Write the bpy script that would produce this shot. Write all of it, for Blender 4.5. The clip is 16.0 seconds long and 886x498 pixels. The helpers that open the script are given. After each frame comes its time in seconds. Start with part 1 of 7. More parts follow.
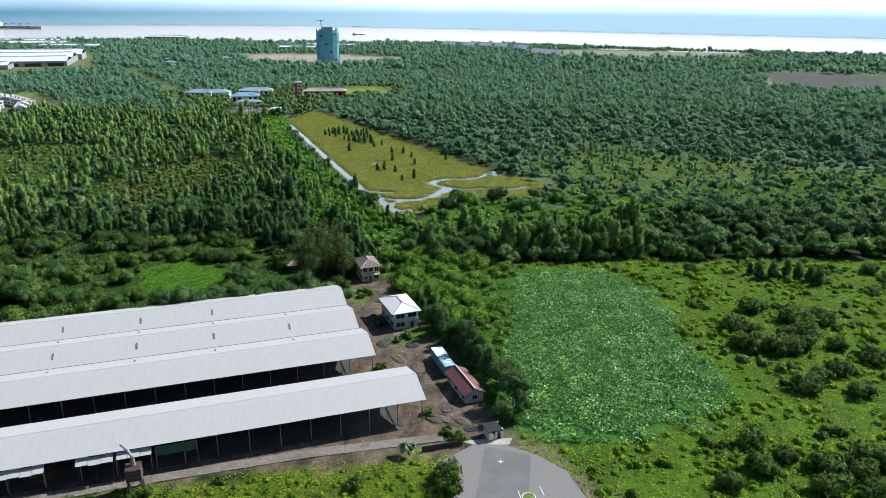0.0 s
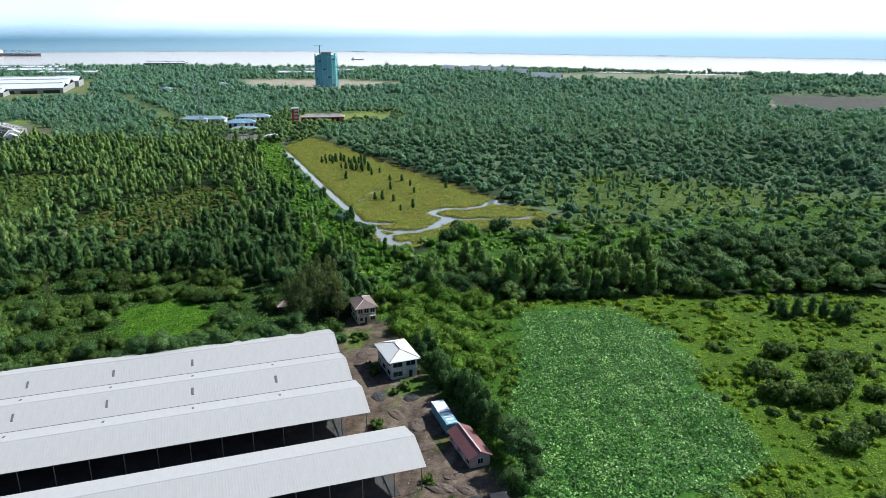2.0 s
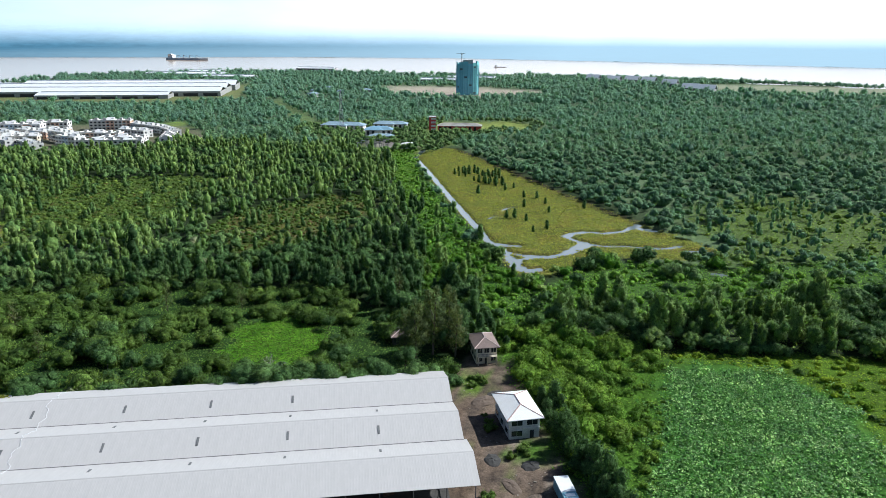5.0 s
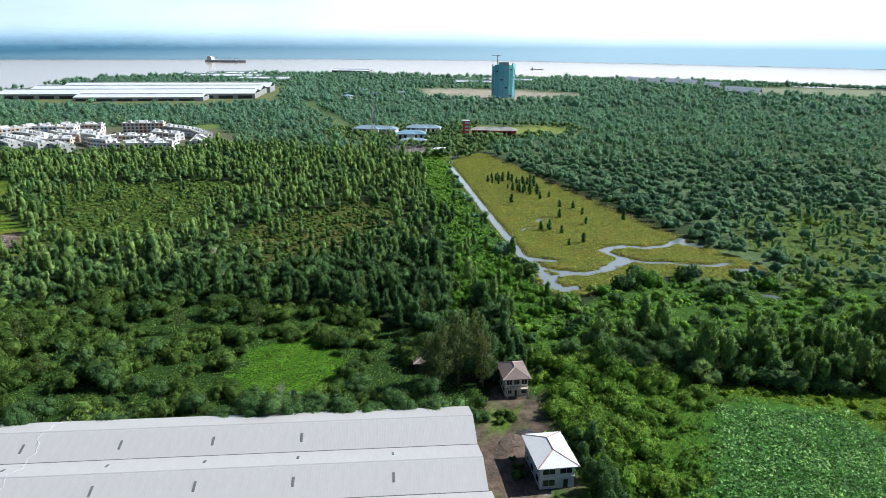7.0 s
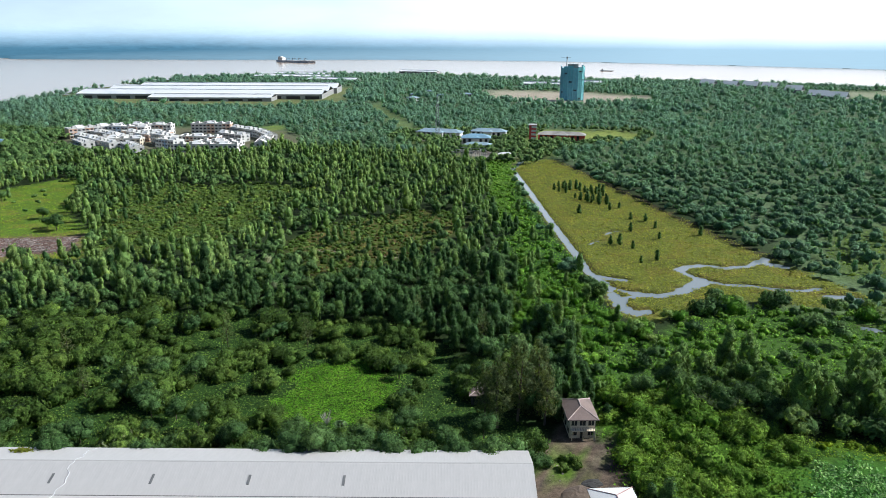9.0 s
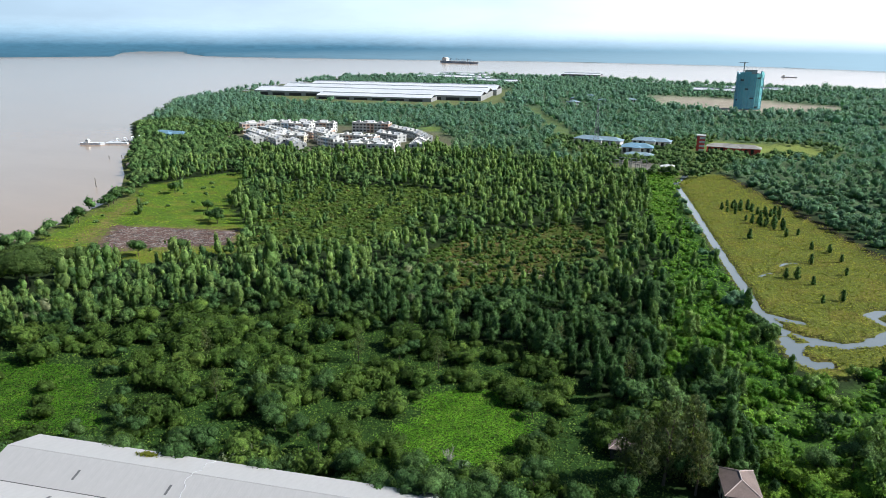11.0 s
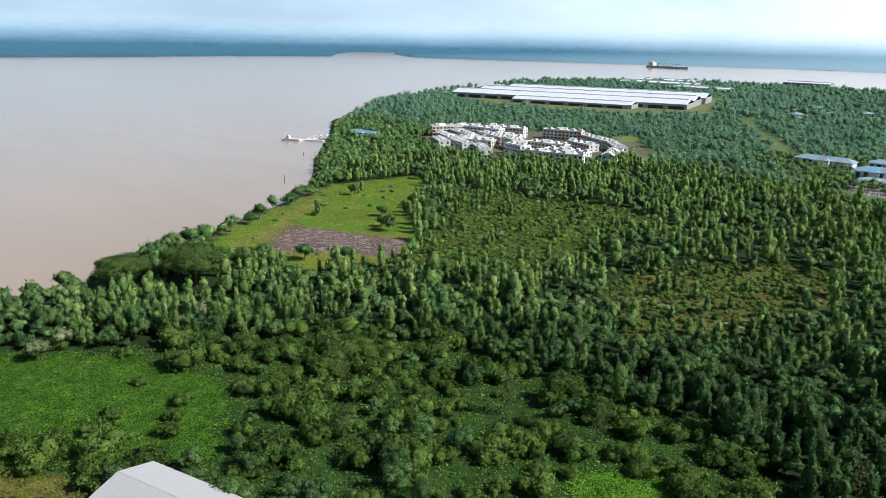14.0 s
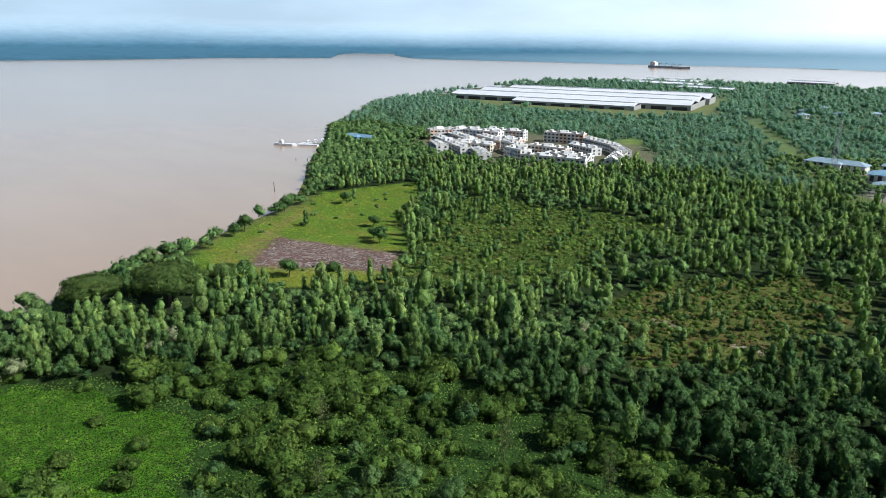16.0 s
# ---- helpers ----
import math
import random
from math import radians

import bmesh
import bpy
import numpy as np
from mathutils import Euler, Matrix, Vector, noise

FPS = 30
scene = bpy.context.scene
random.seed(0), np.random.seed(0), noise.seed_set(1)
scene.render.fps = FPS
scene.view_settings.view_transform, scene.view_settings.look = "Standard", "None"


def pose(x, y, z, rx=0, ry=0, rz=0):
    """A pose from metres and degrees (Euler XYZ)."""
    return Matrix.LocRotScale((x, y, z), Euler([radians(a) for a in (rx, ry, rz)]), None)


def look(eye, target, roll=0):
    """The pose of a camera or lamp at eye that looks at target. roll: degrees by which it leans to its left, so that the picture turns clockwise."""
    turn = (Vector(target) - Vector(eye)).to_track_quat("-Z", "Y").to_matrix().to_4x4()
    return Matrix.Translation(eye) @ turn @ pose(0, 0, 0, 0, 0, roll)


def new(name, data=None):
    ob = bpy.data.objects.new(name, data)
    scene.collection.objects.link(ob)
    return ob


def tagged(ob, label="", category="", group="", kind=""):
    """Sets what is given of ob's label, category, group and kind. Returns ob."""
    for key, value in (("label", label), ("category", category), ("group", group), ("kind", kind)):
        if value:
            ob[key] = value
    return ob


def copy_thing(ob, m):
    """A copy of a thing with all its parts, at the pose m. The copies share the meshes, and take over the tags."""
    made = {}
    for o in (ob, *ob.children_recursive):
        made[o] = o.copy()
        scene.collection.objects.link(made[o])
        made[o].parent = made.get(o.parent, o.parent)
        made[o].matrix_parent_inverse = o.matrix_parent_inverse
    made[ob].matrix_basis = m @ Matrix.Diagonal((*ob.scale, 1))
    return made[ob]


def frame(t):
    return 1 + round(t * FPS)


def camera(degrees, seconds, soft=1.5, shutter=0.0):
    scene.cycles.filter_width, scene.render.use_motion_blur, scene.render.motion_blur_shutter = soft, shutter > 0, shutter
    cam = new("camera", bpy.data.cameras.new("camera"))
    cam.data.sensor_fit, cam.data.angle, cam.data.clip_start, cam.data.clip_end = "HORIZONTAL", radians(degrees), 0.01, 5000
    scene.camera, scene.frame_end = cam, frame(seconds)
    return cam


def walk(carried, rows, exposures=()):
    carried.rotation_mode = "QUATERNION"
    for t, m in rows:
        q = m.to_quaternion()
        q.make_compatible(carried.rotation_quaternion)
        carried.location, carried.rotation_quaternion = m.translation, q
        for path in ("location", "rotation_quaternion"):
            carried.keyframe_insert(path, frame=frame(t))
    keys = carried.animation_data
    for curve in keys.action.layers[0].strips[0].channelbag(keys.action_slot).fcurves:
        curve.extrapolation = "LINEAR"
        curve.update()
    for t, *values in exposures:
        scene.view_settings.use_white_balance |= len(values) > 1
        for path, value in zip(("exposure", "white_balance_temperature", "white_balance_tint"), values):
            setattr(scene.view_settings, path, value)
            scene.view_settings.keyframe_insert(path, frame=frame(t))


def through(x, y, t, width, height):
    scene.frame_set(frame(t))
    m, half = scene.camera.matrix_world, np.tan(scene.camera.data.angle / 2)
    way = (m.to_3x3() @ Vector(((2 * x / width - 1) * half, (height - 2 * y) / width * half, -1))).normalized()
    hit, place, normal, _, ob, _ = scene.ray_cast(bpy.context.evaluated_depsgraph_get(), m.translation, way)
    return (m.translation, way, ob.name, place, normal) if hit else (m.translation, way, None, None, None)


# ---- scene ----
cam = camera(63.6, 16.0, soft=0.55)
PATH = [
    (0, (-4.159, -0.400, 93.674), (-4.146, 1.491, 93.025), 0.5),
    (0.5, (-4.162, 4.055, 93.667), (-4.148, 5.951, 93.030), 0.4),
    (1, (-4.129, 8.487, 93.648), (-4.114, 10.389, 93.029), 0.3),
    (1.5, (-4.127, 12.767, 93.582), (-4.114, 14.673, 92.976), 0.2),
    (2, (-4.166, 17.104, 93.538), (-4.154, 19.015, 92.948), 0.1),
    (2.5, (-4.273, 21.526, 93.517), (-4.259, 23.438, 92.930), 0.0),
    (3, (-4.426, 25.953, 93.503), (-4.459, 27.865, 92.919), -0.0),
    (3.5, (-4.529, 30.446, 93.515), (-4.628, 32.357, 92.934), 0.1),
    (4, (-4.634, 34.999, 93.547), (-4.827, 36.904, 92.970), 0.1),
    (4.5, (-4.774, 39.363, 93.504), (-5.040, 41.259, 92.929), 0.2),
    (5, (-4.998, 43.792, 93.503), (-5.353, 45.675, 92.931), 0.3),
    (5.2, (-5.095, 45.615, 93.499), (-5.464, 47.496, 92.928), 0.3),
    (7.3, (-6.986, 64.457, 93.728), (-7.440, 66.320, 93.159), 0.2),
    (7.5, (-7.285, 66.238, 93.730), (-7.740, 68.100, 93.160), 0.2),
    (8, (-8.155, 70.496, 93.877), (-8.624, 72.355, 93.308), 0.2),
    (8.2, (-8.610, 72.223, 93.908), (-9.110, 74.074, 93.340), 0.2),
    (10.3, (-13.607, 88.694, 95.834), (-14.442, 90.420, 95.266), 0.5),
    (10.5, (-14.112, 90.454, 95.884), (-14.998, 92.154, 95.316), 0.6),
    (11, (-15.498, 95.192, 95.964), (-16.494, 96.831, 95.397), 0.6),
    (11.5, (-17.314, 100.077, 95.996), (-18.386, 101.667, 95.429), 0.7),
    (12, (-19.529, 105.017, 95.987), (-20.675, 106.554, 95.421), 0.8),
    (12.5, (-22.001, 110.098, 95.960), (-23.218, 111.580, 95.393), 0.9),
    (13, (-24.649, 115.267, 95.918), (-25.960, 116.667, 95.351), 1.0),
    (13.5, (-27.401, 120.321, 95.880), (-28.802, 121.632, 95.312), 1.0),
    (14, (-30.330, 125.052, 95.847), (-31.730, 126.363, 95.280), 1.0),
    (14.5, (-33.457, 129.417, 95.833), (-34.858, 130.727, 95.266), 0.9),
    (15, (-36.744, 133.555, 95.826), (-38.144, 134.866, 95.259), 0.8),
    (15.5, (-40.141, 137.662, 95.844), (-41.542, 138.973, 95.279), 0.7),
    (16, (-43.569, 141.742, 95.854), (-44.973, 143.050, 95.289), 0.7),
]
walk(cam, [(t, look(e, g, r)) for t, e, g, r in PATH], exposures=[(0, 0.54, 5730, 7.5), (5, 0.53, 5750, 7.5), (11, 0.42, 5880, 8.5), (16, 0.39, 5900, 9.0)])

# ---- world, sun, exposure ----
SUN_DIR = Vector((0.87, 0.49, 0.86)).normalized()
world = bpy.data.worlds.new("sky")
scene.world = world
world.use_nodes = True
wn = world.node_tree
sky = wn.nodes.new("ShaderNodeTexSky")
sky.sky_type = "NISHITA"
sky.sun_disc = False
sky.sun_elevation = math.asin(SUN_DIR.z)
sky.sun_rotation = math.atan2(SUN_DIR.x, SUN_DIR.y)
sky.air_density, sky.dust_density, sky.ozone_density = 1.0, 0.6, 3.0
wn.links.new(sky.outputs[0], wn.nodes["Background"].inputs[0])
wn.nodes["Background"].inputs[1].default_value = 0.055
sun_data = bpy.data.lights.new("sun", "SUN")
sun_data.energy, sun_data.angle, sun_data.color = 5.0, radians(0.6), (1.0, 0.95, 0.86)
sun_ob = new("sun", sun_data)
sun_ob.matrix_world = look(SUN_DIR * 500, (0, 0, 0))


# ---- materials ----
def mix_rgb(nt, kind, fac, a, b):
    n = nt.nodes.new("ShaderNodeMix")
    n.data_type, n.blend_type = "RGBA", kind
    for sock, v in ((n.inputs[0], fac), (n.inputs[6], a), (n.inputs[7], b)):
        if isinstance(v, bpy.types.NodeSocket):
            nt.links.new(v, sock)
        elif isinstance(v, tuple):
            sock.default_value = (*v[:3], 1)
        else:
            sock.default_value = v
    return n.outputs[2]


def noise_node(nt, scale, detail=4.0, rough=0.6, coord="Object", stretch=None):
    tc = nt.nodes.new("ShaderNodeTexCoord")
    n = nt.nodes.new("ShaderNodeTexNoise")
    n.inputs["Scale"].default_value, n.inputs["Detail"].default_value, n.inputs["Roughness"].default_value = scale, detail, rough
    src = tc.outputs[coord]
    if stretch:
        mp = nt.nodes.new("ShaderNodeMapping")
        mp.inputs["Scale"].default_value = stretch
        nt.links.new(src, mp.inputs[0])
        src = mp.outputs[0]
    nt.links.new(src, n.inputs["Vector"])
    return n.outputs["Fac"]


def ramp(nt, src, stops):
    n = nt.nodes.new("ShaderNodeValToRGB")
    els = n.color_ramp.elements
    while len(els) < len(stops):
        els.new(0.5)
    for e, (p, c) in zip(els, stops):
        e.position, e.color = p, (*c, 1) if isinstance(c, tuple) else (c, c, c, 1)
    nt.links.new(src, n.inputs[0])
    return n.outputs[0]


def material(name):
    m = bpy.data.materials.new(name)
    m.use_nodes = True
    nt = m.node_tree
    return m, nt, nt.nodes["Principled BSDF"]


def surface(name, col, rough=0.7, metal=0.0, grain=3.0, stain=0.25, var=0.25, bump=0.15, dirt=None, dist=0.02, per_object=0.0, stretch=None):
    """A plain material: colour, fine grain, stains at a larger scale, relief."""
    m, nt, b = material(name)
    dirt = dirt or tuple(c * 0.55 for c in col)
    fine = noise_node(nt, grain, 5, 0.7, stretch=stretch)
    big = noise_node(nt, stain, 4, 0.6)
    c = mix_rgb(nt, "MIX", ramp(nt, big, [(0.42, 0.0), (0.75, min(1.0, var * 2))]), col, dirt)
    c = mix_rgb(nt, "MULTIPLY", var, c, ramp(nt, fine, [(0.3, 0.45), (0.7, 1.25)]))
    if per_object:
        oi = nt.nodes.new("ShaderNodeObjectInfo")
        c = mix_rgb(nt, "MULTIPLY", per_object, c, ramp(nt, oi.outputs["Random"], [(0.0, 0.6), (1.0, 1.2)]))
    nt.links.new(c, b.inputs["Base Color"])
    b.inputs["Roughness"].default_value, b.inputs["Metallic"].default_value = rough, metal
    if bump:
        bp = nt.nodes.new("ShaderNodeBump")
        bp.inputs["Strength"].default_value, bp.inputs["Distance"].default_value = bump, dist
        nt.links.new(fine, bp.inputs["Height"])
        nt.links.new(bp.outputs[0], b.inputs["Normal"])
    return m


def foliage(name, dark, mid, light, through=0.35, rough=0.55, contrast=1.0, gloss=0.12, bend=2.4, haze_sheen=0.0, mottle=0.8):
    """Leaves: hue by tree, brightness by leaf, a little light passing through."""
    m, nt, b = material(name)
    at = nt.nodes.new("ShaderNodeAttribute")
    at.attribute_name = "tint"
    oi = nt.nodes.new("ShaderNodeObjectInfo")
    add = nt.nodes.new("ShaderNodeMath")
    add.operation = "ADD"
    sc = nt.nodes.new("ShaderNodeMath")
    sc.operation = "MULTIPLY"
    sc.inputs[1].default_value = 0.5
    nt.links.new(oi.outputs["Random"], sc.inputs[0])
    nt.links.new(at.outputs["Fac"], add.inputs[0])
    nt.links.new(sc.outputs[0], add.inputs[1])
    c = ramp(nt, add.outputs[0], [(0.0, dark), (0.55, mid), (1.0, light)])
    ge = nt.nodes.new("ShaderNodeNewGeometry")
    c = mix_rgb(nt, "MULTIPLY", contrast, c, ramp(nt, ge.outputs["Random Per Island"], [(0.0, 0.60), (0.55, 1.0), (1.0, 1.5)]))
    grain = noise_node(nt, 2.4, 3, 0.75)
    c = mix_rgb(nt, "MULTIPLY", contrast, c, ramp(nt, grain, [(0.34, 0.45), (0.50, 0.95), (0.66, 1.55)]))
    tone = noise_node(nt, 0.33, 3, 0.6)
    c = mix_rgb(nt, "MULTIPLY", mottle, c, ramp(nt, tone, [(0.34, (0.62, 0.70, 0.72)), (0.52, (1.0, 1.0, 1.0)), (0.68, (1.42, 1.28, 1.15))]))
    nt.links.new(c, b.inputs["Base Color"])
    b.inputs["Roughness"].default_value = rough
    b.inputs["Specular IOR Level"].default_value = gloss
    # Bluish sheen, set only on the far and middle leaves, imitates haze.
    b.inputs["Sheen Weight"].default_value, b.inputs["Sheen Roughness"].default_value = haze_sheen, 0.8
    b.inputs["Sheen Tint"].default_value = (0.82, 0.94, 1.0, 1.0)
    bp = nt.nodes.new("ShaderNodeBump")
    bp.inputs["Strength"].default_value, bp.inputs["Distance"].default_value = 1.0, 0.45
    nt.links.new(grain, bp.inputs["Height"])
    fa = nt.nodes.new("ShaderNodeAttribute")
    fa.attribute_name = "facing"
    vt = nt.nodes.new("ShaderNodeVectorTransform")
    vt.vector_type, vt.convert_from, vt.convert_to = "NORMAL", "OBJECT", "WORLD"
    nt.links.new(fa.outputs["Vector"], vt.inputs[0])
    s1 = nt.nodes.new("ShaderNodeVectorMath")
    s1.operation = "SCALE"
    s1.inputs["Scale"].default_value = bend
    nt.links.new(vt.outputs[0], s1.inputs[0])
    s2 = nt.nodes.new("ShaderNodeVectorMath")
    s2.operation = "ADD"
    nt.links.new(s1.outputs[0], s2.inputs[0])
    nt.links.new(ge.outputs["Normal"], s2.inputs[1])
    s3 = nt.nodes.new("ShaderNodeVectorMath")
    s3.operation = "NORMALIZE"
    nt.links.new(s2.outputs[0], s3.inputs[0])
    nt.links.new(s3.outputs[0], bp.inputs["Normal"])
    nt.links.new(bp.outputs[0], b.inputs["Normal"])
    tr = nt.nodes.new("ShaderNodeBsdfTranslucent")
    warm = mix_rgb(nt, "MULTIPLY", 1.0, c, (1.15, 1.2, 0.45))
    nt.links.new(warm, tr.inputs[0])
    nt.links.new(s3.outputs[0], tr.inputs["Normal"])
    mx = nt.nodes.new("ShaderNodeMixShader")
    mx.inputs[0].default_value = through
    nt.links.new(b.outputs[0], mx.inputs[1])
    nt.links.new(tr.outputs[0], mx.inputs[2])
    nt.links.new(mx.outputs[0], nt.nodes["Material Output"].inputs[0])
    return m


def ground_material():
    m, nt, b = material("ground_cover")
    at = nt.nodes.new("ShaderNodeAttribute")
    at.attribute_name = "cover"
    big = noise_node(nt, 0.05, 5, 0.65)
    mid = noise_node(nt, 0.5, 5, 0.7)
    fine = noise_node(nt, 2.5, 4, 0.75)
    c = mix_rgb(nt, "MULTIPLY", 0.9, at.outputs["Color"], ramp(nt, mid, [(0.32, 0.45), (0.68, 1.4)]))
    c = mix_rgb(nt, "MULTIPLY", 0.6, c, ramp(nt, fine, [(0.3, 0.4), (0.7, 1.5)]))
    c = mix_rgb(nt, "MULTIPLY", 0.6, c, ramp(nt, big, [(0.35, (0.75, 0.7, 0.6)), (0.65, (1.2, 1.15, 1.1))]))
    nt.links.new(c, b.inputs["Base Color"])
    b.inputs["Roughness"].default_value = 0.95
    b.inputs["Specular IOR Level"].default_value = 0.1
    bp = nt.nodes.new("ShaderNodeBump")
    bp.inputs["Strength"].default_value, bp.inputs["Distance"].default_value = 0.5, 0.25
    nt.links.new(fine, bp.inputs["Height"])
    nt.links.new(bp.outputs[0], b.inputs["Normal"])
    return m


def water_material(name, deep, rough, wave, strength):
    m, nt, b = material(name)
    big = noise_node(nt, 0.0035, 4, 0.6, stretch=(1.0, 2.6, 1.0))
    c = mix_rgb(nt, "MIX", ramp(nt, big, [(0.4, 0.0), (0.66, 0.7)]), deep, tuple(x * 0.86 for x in deep))
    nt.links.new(c, b.inputs["Base Color"])
    b.inputs["Roughness"].default_value = rough
    b.inputs["IOR"].default_value = 1.33
    bp = nt.nodes.new("ShaderNodeBump")
    bp.inputs["Strength"].default_value, bp.inputs["Distance"].default_value = strength, 0.3
    nt.links.new(noise_node(nt, wave, 4, 0.6), bp.inputs["Height"])
    nt.links.new(bp.outputs[0], b.inputs["Normal"])
    return m


M_GROUND = ground_material()
M_RIVER = water_material("muddy_river_water", (0.365, 0.262, 0.182), 0.16, 0.25, 0.10)
M_POND = water_material("still_pond_water", (0.15, 0.18, 0.19), 0.08, 0.6, 0.05)
M_SHEET = surface("weathered_metal_sheet", (0.445, 0.427, 0.411), 0.55, 0.0, 1.2, 0.06, 0.12, 0.05, dirt=(0.43, 0.42, 0.415), stretch=(1.0, 0.15, 1.0))
M_WHITE_SHEET = surface("white_metal_sheet", (0.68, 0.69, 0.70), 0.5, 0.0, 0.8, 0.03, 0.15, 0.0)
M_CONCRETE = surface("grey_concrete", (0.36, 0.34, 0.31), 0.9, 0.0, 2.5, 0.12, 0.5, 0.2)
# Much darker than the concrete outside, mottled at random.
M_FLOOR = surface("dark_mottled_floor", (0.07, 0.065, 0.06), 0.95, 0.0, 1.5, 0.2, 0.6, 0.2, dirt=(0.03, 0.03, 0.03))
M_APRON = surface("broken_dirty_concrete", (0.215, 0.185, 0.155), 0.95, 0.0, 1.2, 0.16, 0.8, 0.4, dirt=(0.13, 0.10, 0.075))
M_GUTTER = surface("dirty_gutter", (0.13, 0.12, 0.115), 0.8, 0.2, 3.0, 0.5, 0.4, 0.1)
M_VENT = surface("grey_vent_sheet", (0.15, 0.15, 0.15), 0.8, 0.0, 3.0, 0.5, 0.4, 0.1)
M_STEEL = surface("pale_steel", (0.36, 0.36, 0.35), 0.6, 0.2, 4.0, 0.6, 0.3, 0.05)
M_POST = surface("grey_post", (0.22, 0.215, 0.205), 0.7, 0.1, 4.0, 0.6, 0.3, 0.05)
# Near-black for boards, and for the shade in openings and shed interiors.
M_DARK = surface("dark_board_and_shade", (0.05, 0.05, 0.05), 0.9, 0.0, 1.5, 0.3, 0.5, 0.1)
M_WALL = surface("white_render", (0.66, 0.65, 0.62), 0.85, 0.0, 2.0, 0.35, 0.35, 0.1, dirt=(0.4, 0.38, 0.33))
M_PINK = surface("faded_pink_render", (0.58, 0.46, 0.42), 0.85, 0.0, 2.0, 0.3, 0.35, 0.1)
M_RIDGE = surface("faded_pink_ridge_tile", (0.40, 0.26, 0.23), 0.85, 0.0, 2.0, 0.5, 0.4, 0.2)
M_CREAM = surface("cream_render", (0.66, 0.58, 0.44), 0.85, 0.0, 2.0, 0.3, 0.3, 0.1)
M_PEACH = surface("peach_render", (0.70, 0.46, 0.33), 0.85, 0.0, 2.0, 0.3, 0.25, 0.1)
M_PALEBLUE = surface("pale_blue_render", (0.45, 0.58, 0.70), 0.85, 0.0, 2.0, 0.3, 0.25, 0.1)
M_GLASS = surface("dark_window_glass", (0.025, 0.03, 0.035), 0.15, 0.0, 1.0, 0.2, 0.2, 0.0)
M_REDROOF = surface("faded_red_roof_sheet", (0.21, 0.075, 0.078), 0.6, 0.0, 2.0, 0.3, 0.4, 0.1, dirt=(0.16, 0.08, 0.075))
M_BROWNTILE = surface("brown_roof_tile", (0.20, 0.145, 0.125), 0.8, 0.0, 3.0, 0.3, 0.4, 0.3)
M_WHITETILE = surface("whitened_roof_tile", (0.68, 0.67, 0.65), 0.7, 0.0, 3.0, 0.3, 0.2, 0.2, dirt=(0.6, 0.55, 0.5))
M_RUST = surface("rusted_iron", (0.085, 0.040, 0.034), 0.85, 0.1, 3.0, 0.5, 0.6, 0.2, dirt=(0.06, 0.03, 0.025))
M_TEAL = surface("blue_painted_steel", (0.22, 0.42, 0.50), 0.55, 0.0, 2.0, 0.4, 0.35, 0.05)
M_BLUEROOF = surface("blue_roof_sheet", (0.20, 0.35, 0.46), 0.55, 0.0, 1.0, 0.1, 0.3, 0.0)
M_GREYROOF = surface("blue_grey_roof_tile", (0.26, 0.36, 0.42), 0.7, 0.0, 2.0, 0.2, 0.3, 0.1)
M_BRIGHTRED = surface("red_paint", (0.52, 0.06, 0.05), 0.6, 0.0, 2.0, 0.3, 0.2, 0.0)
M_NET = surface("blue_green_safety_netting", (0.16, 0.44, 0.54), 0.8, 0.0, 0.5, 0.05, 0.4, 0.1, dirt=(0.11, 0.29, 0.38), stretch=(3, 3, 0.3))
M_NET_LIGHT = surface("pale_teal_safety_netting", (0.22, 0.60, 0.60), 0.8, 0.0, 0.5, 0.05, 0.4, 0.1, dirt=(0.15, 0.42, 0.46), stretch=(3, 3, 0.3))
M_ASPHALT = surface("worn_asphalt", (0.200, 0.187, 0.172), 0.9, 0.0, 3.0, 0.15, 0.35, 0.2, dirt=(0.19, 0.18, 0.17))
M_PAINT = surface("white_road_paint", (0.75, 0.75, 0.72), 0.8, 0.0, 6.0, 0.8, 0.3, 0.05)
M_BARK = surface("grey_brown_bark", (0.13, 0.10, 0.075), 0.95, 0.0, 3.0, 0.6, 0.4, 0.4)
# Hull grey lightened and blued to imitate haze over the river.
M_HULL = surface("haze_paled_ship_hull", (0.36, 0.40, 0.44), 0.6, 0.0, 0.3, 0.05, 0.4, 0.0)
M_SCRAP = surface("pale_debris", (0.24, 0.21, 0.175), 0.9, 0.0, 4.0, 0.8, 0.6, 0.3, per_object=0.8)
F_WOOD = foliage("woodland_leaves", (0.056, 0.117, 0.038), (0.101, 0.187, 0.057), (0.164, 0.258, 0.081), 0.30, 0.6, 1.0, 0.08)
F_YOUNG = foliage("young_tree_leaves", (0.103, 0.185, 0.052), (0.168, 0.276, 0.074), (0.253, 0.362, 0.106), 0.36, 0.6, 0.85, 0.08)
# Leaf colour made paler and bluer than the near woods to imitate haze.
F_MID = foliage("haze_paled_mid_leaves", (0.105, 0.220, 0.118), (0.166, 0.302, 0.157), (0.233, 0.379, 0.199), 0.50, 0.6, 0.7, 0.08, haze_sheen=0.05, mottle=0.7)
F_RAIN = foliage("rain_tree_leaves", (0.062, 0.105, 0.028), (0.098, 0.156, 0.040), (0.140, 0.200, 0.054), 0.42, 0.6, 0.7, 0.08)
F_VINE = foliage("vine_leaves", (0.062, 0.114, 0.021), (0.106, 0.177, 0.033), (0.167, 0.243, 0.048), 0.32, 0.6, 1.0, 0.08)
F_RUSSET = foliage("russet_shrub_leaves", (0.105, 0.090, 0.030), (0.150, 0.120, 0.040), (0.190, 0.160, 0.052), 0.4, 0.6, 0.7, 0.08)
